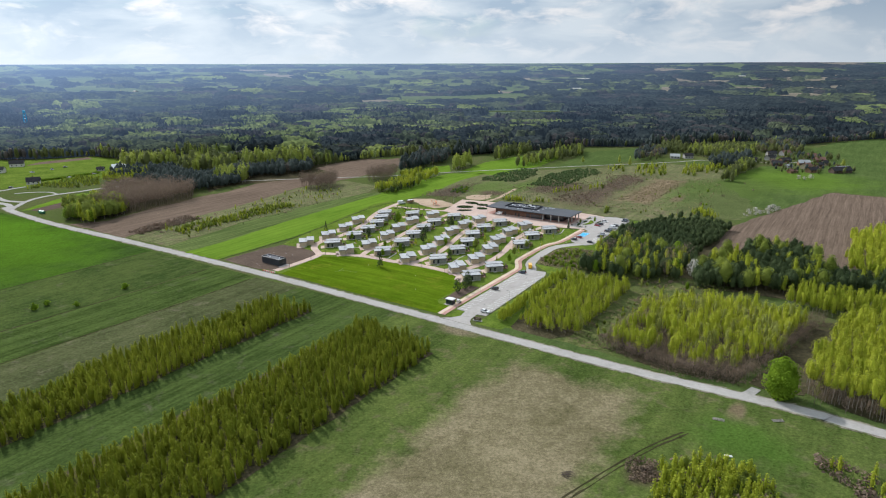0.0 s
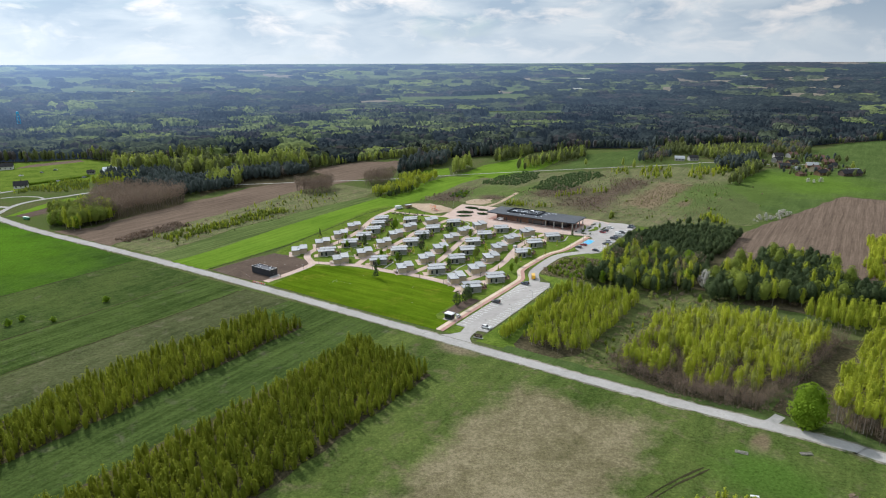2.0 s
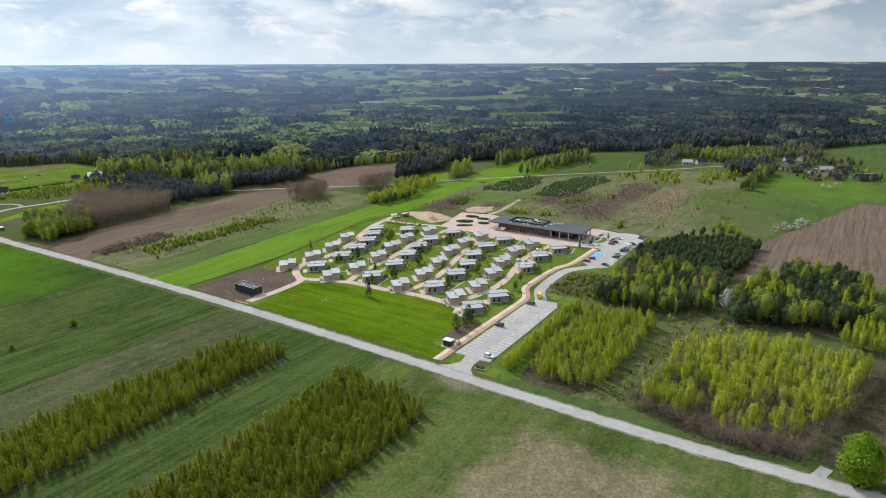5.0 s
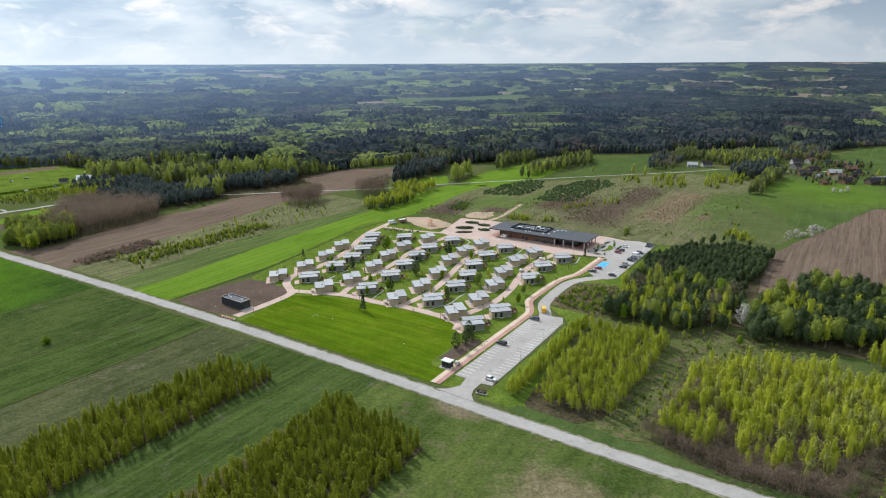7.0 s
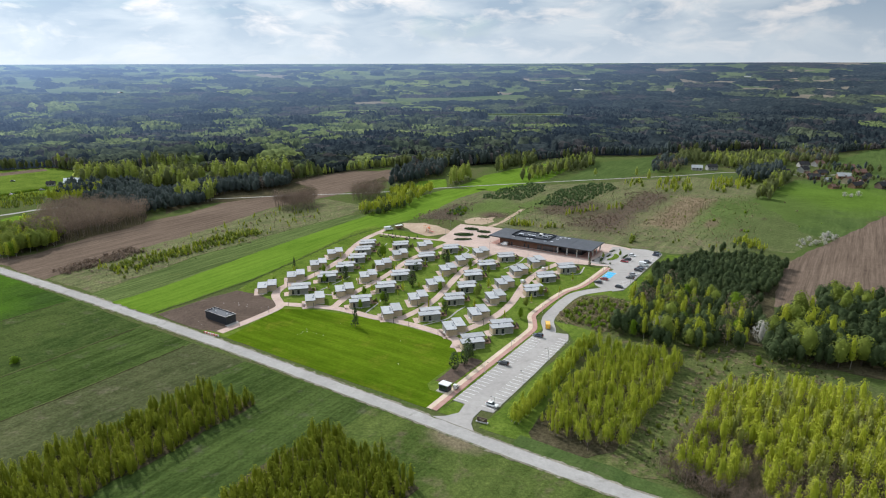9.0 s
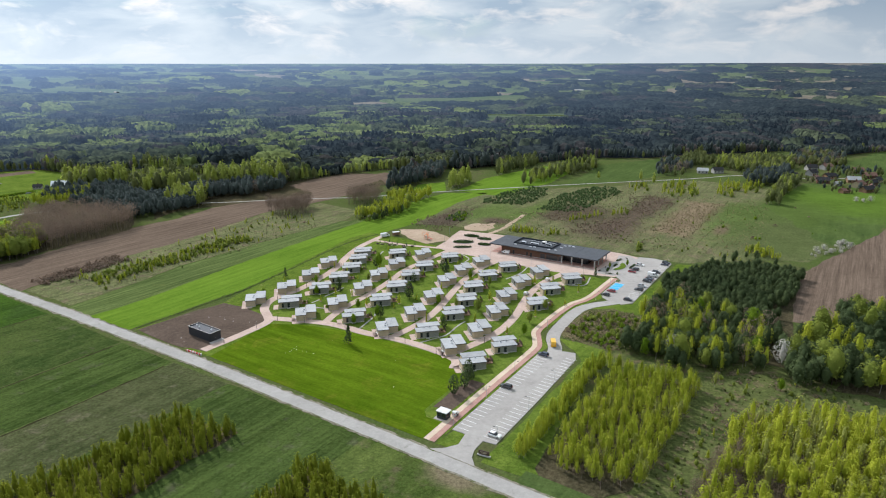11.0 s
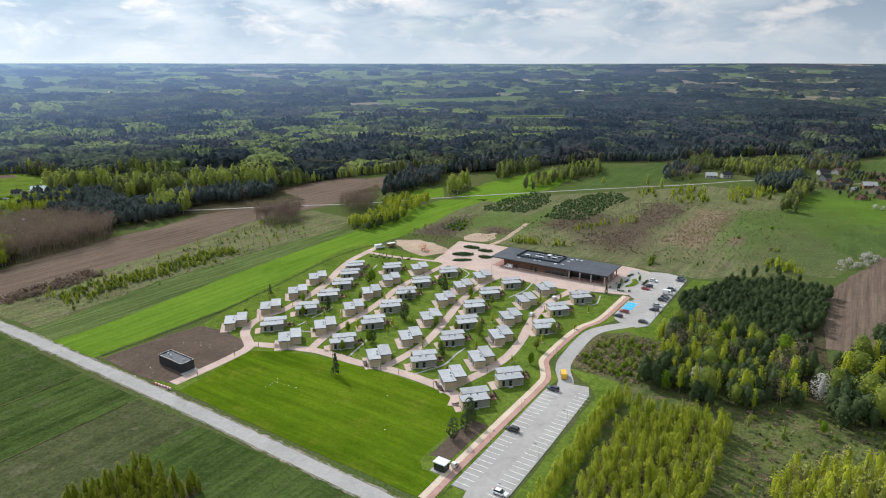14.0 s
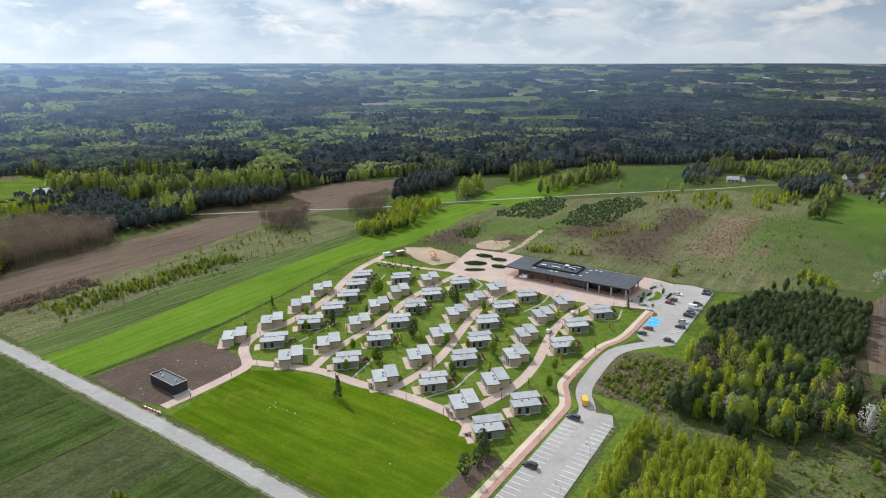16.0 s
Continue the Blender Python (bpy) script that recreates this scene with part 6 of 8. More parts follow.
# ---- cabins ----
def cabin(shift, m, label, mirror=1):
    """Two offset flat-roofed blocks, 9 m long; the street side faces -y."""
    cb = thing("cabin", label, "cabin", m, "holiday cabins")
    L, D = 4.6, 4.3

    def x(v):
        return v * mirror

    def bx(x0, x1, y0, y1, z0, z1, bev=0.0):
        return box(min(x(x0), x(x1)), max(x(x0), x(x1)), y0, y1, z0, z1, bev)
    part("plinth", bx(-L - 0.1, L + 0.1, -D - 0.1, 0, 0, 0.25, 0.02), "kerb", cb)
    part("plinth", bx(shift - L - 0.1, shift + L + 0.1, 0.01, D + 0.1, 0, 0.25, 0.02), "kerb", cb)
    front = part("wall", bx(-L, L, -D, 0, 0.2, 2.95), "grey_wall", cb, "grey panel-clad front block")
    back = part("wall", bx(shift - L, shift + L, 0.004, D, 0.2, 3.10), "cream_wall", cb, "cream rendered rear block")
    # cream end bays wrap the corners of the front block
    part("end_panel", bx(-L - 0.06, -L + 2.2, -D - 0.06, -D + 0.02, 0.25, 2.93), "cream_wall", front)
    part("end_panel", bx(-L - 0.06, -L + 0.02, -D + 0.02, -0.02, 0.25, 2.93), "cream_wall", front)
    part("end_panel", bx(L - 0.02, L + 0.06, -D - 0.02, -0.02, 0.25, 2.93), "cream_wall", front)
    for k in range(5):
        part("wall_joint", bx(-L + 2.3 + k * 1.35, -L + 2.33 + k * 1.35, -D - 0.015, -D + 0.01, 0.3, 2.9), "dark_trim", front)
    # roofs: thin grey deck on a dark fascia
    for nm, x0, x1, y0, y1, z in (("roof", -L - 0.35, L + 0.3, -D - 0.45, 0.12, 2.95), ("roof", shift - L - 0.3, shift + L + 0.35, 0.125, D + 0.35, 3.10)):
        rf = part(nm, bx(x0, x1, y0, y1, z, z + 0.22, 0.02), "dark_trim", cb, "dark roof edge")
        part("roof_deck", bx(x0 + 0.06, x1 - 0.06, y0 + 0.06, y1 - 0.06, z + 0.22, z + 0.26), "roof_grey", rf, "pale grey roof membrane")
    for vx, vy in ((-1.0, -0.9), (1.4, -0.6)):
        v = part("skylight", bx(vx - 0.35, vx + 0.35, vy - 0.55, vy + 0.35, 3.15, 3.45, 0.03), "light_metal", cb)
        part("skylight_pane", bx(vx - 0.27, vx + 0.27, vy - 0.47, vy + 0.27, 3.45, 3.465), "glass", v)
    part("vent_pipe", tube(0.09, 0.09, 3.3, 3.85, 8, x(shift + 2.4), 2.6), "steel", cb)
    part("vent_pipe", tube(0.07, 0.07, 3.3, 3.75, 8, x(shift - 1.4), 1.6), "steel", cb)
    # door and windows of the street side
    def opening(name, x0, x1, z0, z1, y, depth=0.05):
        f = part(name, bx(x0 - 0.07, x1 + 0.07, y - depth, y + 0.03, z0 - 0.07, z1 + 0.07), "dark_trim", cb, "dark framed " + name)
        part("pane", bx(x0, x1, y - depth - 0.012, y - depth + 0.01, z0, z1), "glass", f)
        return f
    opening("window", -3.2, -2.4, 0.5, 2.5, -D - 0.06)
    d = opening("door", -0.6, 0.4, 0.25, 2.4, -D)
    part("door_handle", bx(0.2, 0.26, -D - 0.12, -D - 0.05, 1.1, 1.4), "steel", d)
    part("step", bx(-0.9, 0.7, -D - 0.9, -D - 0.1, 0, 0.2, 0.02), "kerb", cb)
    f = part("window", bx(shift + L - 0.03, shift + L + 0.05, 0.7, 3.4, 0.25, 2.6), "dark_trim", cb, "dark framed terrace door")
    part("pane", bx(shift + L + 0.04, shift + L + 0.062, 0.77, 3.33, 0.32, 2.52), "glass", f)
    # terrace at the far end
    tx = shift + L + 0.1
    dk = part("terrace_deck", bx(tx, tx + 2.6, -0.4, D, 0, 0.18, 0.02), "timber", cb, "weathered timber deck")
    for k in range(7):
        part("deck_board", bx(tx + 0.05 + k * 0.36, tx + 0.36 + k * 0.36, -0.38, D - 0.02, 0.18, 0.205), "timber", dk)
    for k in range(6):
        part("screen_slat", bx(tx + 2.5, tx + 2.58, 0.0 + k * 0.7, 0.6 + k * 0.7, 0.2, 1.7), "dark_timber", dk)
    for yy in (0.9, 2.6):
        ch = part("lounge_seat", bx(tx + 0.7, tx + 1.4, yy, yy + 0.7, 0.2, 0.6, 0.05), "dark_timber", cb)
        part("lounge_back", bx(tx + 1.32, tx + 1.42, yy, yy + 0.7, 0.6, 1.0, 0.03), "dark_timber", ch)
    part("lounge_table", tube(0.35, 0.4, 0.2, 0.62, 10, x(tx + 1.9), 2.2), "timber", cb)
    return cb


ROW_A = [(-120.9, 58.8), (-122.1, 80.7), (-125.6, 98.9), (-131.0, 115.3), (-138.7, 130.2), (-145.8, 142.8), (-126.2, 151.2), (-83.5, 61.5), (-85.9, 84.1), (-91.1, 103.6), (-95.7, 122.2), (-98.7, 139.6),
         (-95.7, 161.4), (-46.4, 65.7), (-47.5, 88.2), (-51.4, 106.3), (-58.2, 124.5), (-60.9, 144.2), (-59.0, 163.8), (-15.1, 50.5), (-12.3, 70.4), (-20.6, 120.0), (-24.1, 142.6), (-21.1, 163.4)]
ROW_B = [(-137.2, 52.1), (-137.4, 72.5), (-141.9, 94.4), (-149.0, 116.2), (-103.9, 51.9), (-100.7, 69.6), (-104.7, 93.2), (-111.1, 114.2), (-114.9, 135.4), (-113.0, 158.9), (-62.8, 58.8),
         (-63.1, 80.2), (-67.8, 102.5), (-75.2, 126.1), (-77.4, 146.4), (-76.5, 165.0), (-29.3, 59.0), (-28.6, 79.0), (-32.1, 101.7), (-38.1, 122.4), (-41.4, 145.4), (-40.3, 165.6)]
A_TURN, B_TURN = 33.2 + 13.0, 33.2 + 13.0 - 90
CABIN_A = "flat-roofed grey and cream holiday cabin, door towards the path"
CABIN_B = "flat-roofed cream holiday cabin, end wall towards the path"


def off(m, dx, dy, dz=0.0):
    return m @ pose(dx, dy, dz)


first_a = first_b = None
for s, q in ROW_A:
    m = off(at(s, q, 0.08, A_TURN), -0.7, 0)
    first_a = cabin(1.4, m, CABIN_A) if first_a is None else (copy_thing(first_a, m), first_a)[1]
for s, q in ROW_B:
    m = off(at(s, q, 0.08, B_TURN), 1.2, 0)
    first_b = cabin(2.6, m, CABIN_B, mirror=-1) if first_b is None else (copy_thing(first_b, m), first_b)[1]
apron_a = apron_b = None
for rowset, turn, pts_ in ((ROW_A, A_TURN, [(-7.2, -5.2), (-5.0, -5.2), (-5.0, -0.4), (-3.9, -0.2), (-3.9, 1.0), (-7.2, 0.6)]), (ROW_B, B_TURN, [(-4.0, -6.4), (6.4, -6.4), (6.4, -1.5), (5.1, -1.5), (5.1, -4.6), (-4.0, -4.6)])):
    first = None
    for s, q in rowset:
        if first is None:
            first = tagged(finish("apron", prism(pts_, -0.1, 0.10), "pink_paver"), "pink paved apron beside a cabin", "pavement", kind="structure")
            ob = first
        else:
            ob = new("apron", first.data)
            tagged(ob, "pink paved apron beside a cabin", "pavement", kind="structure")
        ob.matrix_basis = off(at(s, q, 0.075, turn), -0.7 if rowset is ROW_A else 1.2, 0)


# ---- main building ----
def main_building():
    b = thing("main_building", "long low brick building with a flat dark roof and open colonnade", "building", at(-51.1, 201.4, 0.17))
    X, Y = 34.15, 11.4
    wall = part("wall", box(-27.0, 12.0, -8.8, 8.8, 0, 4.6), "brick", b, "red-brown brick wall")
    part("base_course", box(-27.06, 12.06, -8.86, 8.86, 0, 0.35), "kerb", b)
    roof = part("roof", box(-X, X, -Y, Y, 4.75, 5.25, 0.04), "dark_trim", b, "dark roof edge")
    part("roof_deck", box(-X + 0.15, 18.8, -Y + 0.15, Y - 0.15, 5.25, 5.31), "dark_roof", roof, "charcoal roof covering")
    part("roof_deck", box(18.95, X - 0.15, -Y + 0.15, Y - 0.15, 5.25, 5.30), "dark_roof", roof, "charcoal roof covering")
    part("soffit", box(-X + 0.2, X - 0.2, -Y + 0.2, Y - 0.2, 4.68, 4.75), "timber", b, "timber-lined soffit")
    for k in range(12):
        part("roof_seam", box(-X + 3 + k * 5.4, -X + 3.06 + k * 5.4, -Y + 0.2, Y - 0.2, 5.30, 5.335), "dark_trim", roof)
    # technical well on the roof
    well = part("roof_parapet", box(-21.6, 3.6, -3.6, -3.3, 5.3, 6.15), "black_panel", roof, "black screen round the roof plant")
    part("parapet_side", box(-21.6, 3.6, 8.9, 9.2, 5.3, 6.15), "black_panel", well)
    part("parapet_side", box(-21.6, -21.3, -3.3, 8.9, 5.3, 6.15), "black_panel", well)
    part("parapet_side", box(3.3, 3.6, -3.3, 8.9, 5.3, 6.15), "black_panel", well)
    for x0, y0, w, d, h, mt in ((-18, -1, 3.0, 1.8, 1.0, "light_metal"), (-12, 0, 5.0, 1.2, 0.8, "light_metal"), (-6, 3, 2.4, 2.4, 1.5, "white_metal"), (-2.5, 1.5, 3.2, 1.0, 1.2, "light_metal"), (-3, 6, 5, 1.0, 0.7, "steel"), (-15, 5.5, 6, 0.7, 0.6, "steel")):
        u = part("roof_unit", box(x0, x0 + w, y0, y0 + d, 5.31, 5.31 + h, 0.05), mt, roof, "pale ventilation unit")
        part("unit_grille", box(x0 + 0.2, x0 + w - 0.2, y0 - 0.02, y0, 5.5, 5.31 + h * 0.8), "dark_trim", u)
    for x0, y0 in ((-20, -6.2), (-10, -6.4), (-7.5, -6.0), (2, -6.3), (5.8, -5.4), (6.5, 1.5), (7.0, 5.8), (9.5, 7.2), (12, 7.0)):
        part("roof_hatch", box(x0, x0 + 1.6, y0, y0 + 0.9, 5.31, 5.6, 0.04), "light_metal", roof)
    # openings in the front
    def opening(name, x0, x1, z0, z1, panes=1, y=-8.8):
        f = part(name, box(x0 - 0.1, x1 + 0.1, y - 0.06, y + 0.05, z0 - 0.1, z1 + 0.1), "dark_trim", b, "dark framed " + name)
        w = (x1 - x0) / panes
        for k in range(panes):
            part("pane", box(x0 + k * w + 0.04, x0 + (k + 1) * w - 0.04, y - 0.085, y - 0.05, z0, z1), "glass", f)
    opening("door", -19.4, -18.3, 0.1, 2.4)
    opening("window", -10.4, -9.4, 0.8, 2.6)
    opening("door", -7.8, -6.7, 0.1, 2.4)
    opening("window", -1.2, 1.6, 0.6, 3.2, 2)
    opening("window", 2.6, 9.6, 0.4, 3.2, 5)
    opening("window", 10.3, 11.9, 0.4, 3.2, 1)
    # glazed hall behind the colonnade
    hall = part("hall_wall", box(12.0, 26.5, -5.6, 8.8, 0.0, 4.6), "black_panel", b, "dark glazed hall")
    for k in range(7):
        part("pane", box(12.3 + k * 2.0, 14.1 + k * 2.0, -5.66, -5.6, 0.2, 4.2), "glass", hall)
    for k in range(6):
        part("pane", box(26.5, 26.56, -5.2 + k * 2.3, -3.1 + k * 2.3, 0.2, 4.2), "glass", hall)
    col = [(x, -9.6) for x in (12.6, 18.6, 24.8, 32.2)] + [(32.2, y) for y in (-3.0, 3.6, 9.8)]
    for x, y in col:
        part("column", box(x - 0.3, x + 0.3, y - 0.3, y + 0.3, 0, 4.68, 0.03), "kerb", b, "grey square column")
    part("terrace_floor", box(-33, 33.4, -10.9, 11, 0, 0.06), "red_paver", b)
    for k in range(9):
        part("bollard", tube(0.12, 0.12, 0, 0.8, 8, -30 + k * 0.9, -9.5 + (k % 2) * 0.8), "steel", b)
    return b


main_building()


# ---- hut, kiosk, sign ----
def hut():
    b = thing("technical_hut", "black flat-roofed technical hut on bare earth", "hut", at(-124.1, 12.7, 0.08, -2))
    part("wall", box(-7.3, 7.3, -2.6, 2.6, 0, 3.3), "black_panel", b, "black metal cladding")
    for k in range(14):
        part("cladding_rib", box(-7.1 + k * 1.09, -7.02 + k * 1.09, -2.63, -2.6, 0.1, 3.2), "dark_trim", b)
    par = part("parapet", box(-7.4, 7.4, -2.7, -2.5, 3.3, 3.75), "black_panel", b)
    for q in ((-7.4, 7.4, 2.5, 2.7), (-7.4, -7.2, -2.5, 2.5), (7.2, 7.4, -2.5, 2.5)):
        part("parapet_side", box(*q, 3.3, 3.75), "black_panel", par)
    for q in ((-7.43, 7.43, -2.73, -2.53), (-7.43, 7.43, 2.53, 2.73), (-7.43, -7.23, -2.53, 2.53), (7.23, 7.43, -2.53, 2.53)):
        part("coping", box(*q, 3.75, 3.79), "kerb", par, "pale grey coping")
    part("roof_deck", box(-7.2, 7.2, -2.5, 2.5, 3.3, 3.36), "dark_roof", b)
    for x, y in ((-5.4, 0.3), (-2.6, -0.6), (4.2, 0.4)):
        v = part("roof_vent", tube(0.22, 0.22, 3.36, 3.95, 10, x, y), "light_metal", b)
        part("vent_cap", tube(0.38, 0.1, 3.95, 4.15, 10, x, y), "light_metal", v)
    d = part("door", box(7.29, 7.36, -1.0, 1.0, 0.05, 2.5), "dark_trim", b)
    part("door_handle", box(7.36, 7.42, -0.1, 0.0, 1.0, 1.3), "steel", d)
    part("step", box(7.4, 9.6, -2.2, 2.2, 0, 0.1), "concrete", b, "concrete doorstep slab")


hut()
patch("apron", [(-117, 9), (-112.5, 8.5), (-112.5, 15), (-117, 15.5)], 0.14, "concrete", "concrete apron at the hut door", 0.0, step=3, category="pavement")


def kiosk():
    b = thing("gate_kiosk", "small dark gatehouse with a white roof", "kiosk", at(-3.9, 12.5, 0.1))
    part("wall", box(-1.8, 1.8, -1.3, 1.3, 0, 2.5), "black_panel", b)
    part("roof", box(-2.05, 2.05, -1.55, 1.55, 2.5, 2.75, 0.03), "white_metal", b, "white roof")
    for x0, x1 in ((-1.5, -0.3), (0.1, 1.4)):
        part("window", box(x0, x1, -1.33, -1.29, 0.9, 2.2), "glass", b)
    part("window", box(1.79, 1.83, -1.0, 0.2, 0.9, 2.2), "glass", b)
    d = part("door", box(1.79, 1.83, 0.35, 1.15, 0.05, 2.15), "dark_trim", b)
    part("door_handle", box(1.83, 1.88, 0.4, 0.46, 1.0, 1.2), "steel", d)
    part("slab", box(-2.6, 2.4, -2.2, 2.0, -0.1, 0.03), "concrete", b)


kiosk()
sg = thing("entrance_sign", "low brown sign board on a pale base", "sign", at(17.6, 1.0, 0.07, 8))
part("base", box(-2.1, 2.1, -0.35, 0.35, 0, 0.35, 0.03), "kerb", sg)
bd = part("board", box(-1.7, 1.7, -0.14, 0.14, 0.35, 1.75, 0.02), "dark_timber", sg)
for k, w in enumerate((2.2, 1.6)):
    part("lettering_bar", box(-w / 2, w / 2, -0.16, -0.14, 1.25 - k * 0.4, 1.40 - k * 0.4), "tan_paver", bd)


# ---- vehicles ----
def car_paint(name, colour):
    m, nt, b = material(name)
    b.inputs["Base Color"].default_value = (*colour, 1)
    b.inputs["Roughness"].default_value, b.inputs["Coat Weight"].default_value = 0.3, 0.8
    M[name] = m
    return name


PAINTS = {"black": car_paint("car_black", (0.012, 0.013, 0.016)), "navy": car_paint("car_navy", (0.02, 0.03, 0.06)), "grey": car_paint("car_grey", (0.10, 0.11, 0.12)),
          "silver": car_paint("car_silver", (0.45, 0.46, 0.47)), "white": car_paint("car_white", (0.78, 0.78, 0.77)), "red": car_paint("car_red", (0.30, 0.012, 0.018)), "yellow": car_paint("car_yellow", (0.75, 0.42, 0.01))}


def car(colour, m, suv=False):
    k = 1.12 if suv else 1.0
    c = thing("car", "parked %s %s" % (colour, "sport utility car" if suv else "passenger car"), "car", m, "parked cars")
    body = part("body", profile([(-2.2, 0.32), (-2.25, 0.62 * k), (-2.05, 0.95 * k), (-1.3, 0.98 * k), (1.2, 0.92 * k), (2.05, 0.80 * k), (2.22, 0.58 * k), (2.2, 0.32)], -0.88, 0.88), PAINTS[colour], c)
    bmod = body.modifiers.new("round", "BEVEL")
    bmod.width, bmod.segments = 0.10, 2
    cab = [(-2.0, 0.93 * k), (-1.45, 1.42 * k), (0.15, 1.45 * k), (1.05, 0.90 * k)] if not suv else [(-2.15, 0.95 * k), (-1.9, 1.44 * k), (0.2, 1.48 * k), (1.0, 0.92 * k)]
    bm = bmesh.new()
    lo = [bm.verts.new((x, y, z)) for (x, z), y in ((cab[0], -0.80), (cab[3], -0.80), (cab[3], 0.80), (cab[0], 0.80))]
    hi = [bm.verts.new((x, y, z)) for (x, z), y in ((cab[1], -0.62), (cab[2], -0.62), (cab[2], 0.62), (cab[1], 0.62))]
    for i in range(4):
        bm.faces.new((lo[i], lo[(i + 1) % 4], hi[(i + 1) % 4], hi[i]))
    bm.faces.new(hi)
    part("windows", bm, "glass", c, "dark windows")
    part("roof", box(cab[1][0] + 0.02, cab[2][0] - 0.02, -0.63, 0.63, cab[2][1] - 0.03, cab[2][1] + 0.03, 0.02), PAINTS[colour], c)
    for x in (-1.35, 1.38):
        for y in (-0.80, 0.80):
            w = part("wheel", wheel(0.34, 0.22, x, y, 0.34), "rubber", c)
            part("rim", wheel(0.21, 0.235, x, y, 0.34), "steel", w)
    for y in (-0.6, 0.6):
        part("headlight", box(2.1, 2.2, y - 0.2, y + 0.2, 0.60 * k, 0.72 * k), "light_metal", c)
        part("tail_light", box(-2.24, -2.16, y - 0.2, y + 0.2, 0.72 * k, 0.86 * k), "red", c)
    return c


# along the upper car park and in the lower one; turn 0 faces along the road's direction
for s, q, col, suv, turn in ((2.0, 159.1, "red", 0, 180), (1.3, 152.4, "black", 0, 178), (13.0, 151.2, "black", 0, 0), (13.1, 168.5, "black", 1, 182), (12.8, 175.0, "silver", 0, 0), (12.9, 183.6, "black", 1, 0),
                             (12.9, 186.3, "navy", 0, 180), (12.9, 188.9, "black", 0, 0), (12.9, 201.5, "black", 1, 0), (12.9, 218.6, "navy", 0, 180), (12.9, 222.0, "black", 1, 0),
                             (1.3, 195.8, "red", 0, 0), (1.5, 200.4, "black", 1, 180), (1.3, 210.4, "white", 0, 0), (4.1, 72.4, "navy", 1, 178), (4.0, 41.2, "black", 1, 180), (15.4, 11.6, "white", 0, 2)):
    car(col, at(s, q, 0.187, turn), suv)


def van(name, label, m, colour, ln=5.2, wd=1.95, ht=2.2, long_windows=False, group="vans"):
    v = thing(name, label, "van" if not long_windows else "minibus", m, group)
    h = ln / 2
    b = part("body", profile([(-h, 0.35), (-h, ht - 0.12), (-h + 0.12, ht), (h - 1.5, ht), (h - 0.75, ht * 0.56), (h - 0.08, ht * 0.48), (h, 0.35)], -wd / 2, wd / 2), PAINTS[colour], v)
    md = b.modifiers.new("round", "BEVEL")
    md.width, md.segments = 0.08, 2
    part("windscreen", profile([(h - 1.44, ht - 0.1), (h - 0.78, ht * 0.58), (h - 0.72, ht * 0.58), (h - 1.38, ht - 0.1)], -wd / 2 + 0.12, wd / 2 - 0.12), "glass", v)
    n = 4 if long_windows else 1
    for sd in (-1, 1):
        for k in range(n):
            x1 = h - 1.5 - k * 1.05
            y = sd * wd / 2
            part("side_window", box(x1 - 0.9, x1, min(y, y + sd * 0.02), max(y, y + sd * 0.02), ht * 0.58, ht - 0.25), "glass", v)
    for x in (-h + 0.95, h - 0.95):
        for y in (-wd / 2 + 0.08, wd / 2 - 0.08):
            w = part("wheel", wheel(0.36, 0.24, x, y, 0.36), "rubber", v)
            part("rim", wheel(0.22, 0.255, x, y, 0.36), "steel", w)
    for y in (-wd / 2 + 0.3, wd / 2 - 0.3):
        part("headlight", box(h - 0.08, h + 0.02, y - 0.18, y + 0.18, 0.7, 0.9), "light_metal", v)
        part("tail_light", box(-h - 0.02, -h + 0.05, y - 0.1, y + 0.1, 0.9, 1.2), "red", v)
    return v


van("minibus", "yellow minibus on the concrete drive", at(3.2, 84.0, 0.18, 118), "yellow", 5.6, 2.0, 2.4, True)
van("van", "white delivery van by the brick wall", at(-74.3, 191.0, 0.24, 180), "white", 4.8)
van("van", "white van parked in the upper car park", at(12.7, 195.0, 0.187, 0), "white", 5.4, 2.0, 2.3)
van("service_cart", "small white service cart on the path", at(-32.2, 157.9, 0.19, 95), "white", 3.2, 1.5, 1.7)
van("service_cart", "small white service cart on the path", at(-32.0, 132.0, 0.19, 80), "white", 3.2, 1.5, 1.7)
van("service_cart", "small white service cart beside the gatehouse", at(-1.2, 15.6, 0.21, 90), "white", 2.6, 1.3, 1.8)
van("camper_van", "white camper van by the playground", at(-160.0, 182.6, 0.19, 65), "white", 6.2, 2.2, 2.6)
tr = thing("food_trailer", "white-roofed trailer with brown sides", "trailer", at(-156.1, 189.5, 0.12, 65))
part("body", box(-2.4, 2.4, -1.1, 1.1, 0.6, 2.4, 0.05), "timber", tr)
part("roof", box(-2.6, 2.6, -1.3, 1.3, 2.4, 2.55, 0.03), "white_metal", tr)
for x in (-0.5, 0.5):
    for y in (-1.0, 1.0):
        part("wheel", wheel(0.32, 0.2, x, y, 0.32), "rubber", tr)
part("drawbar", box(2.4, 3.6, -0.06, 0.06, 0.5, 0.6), "steel", tr)


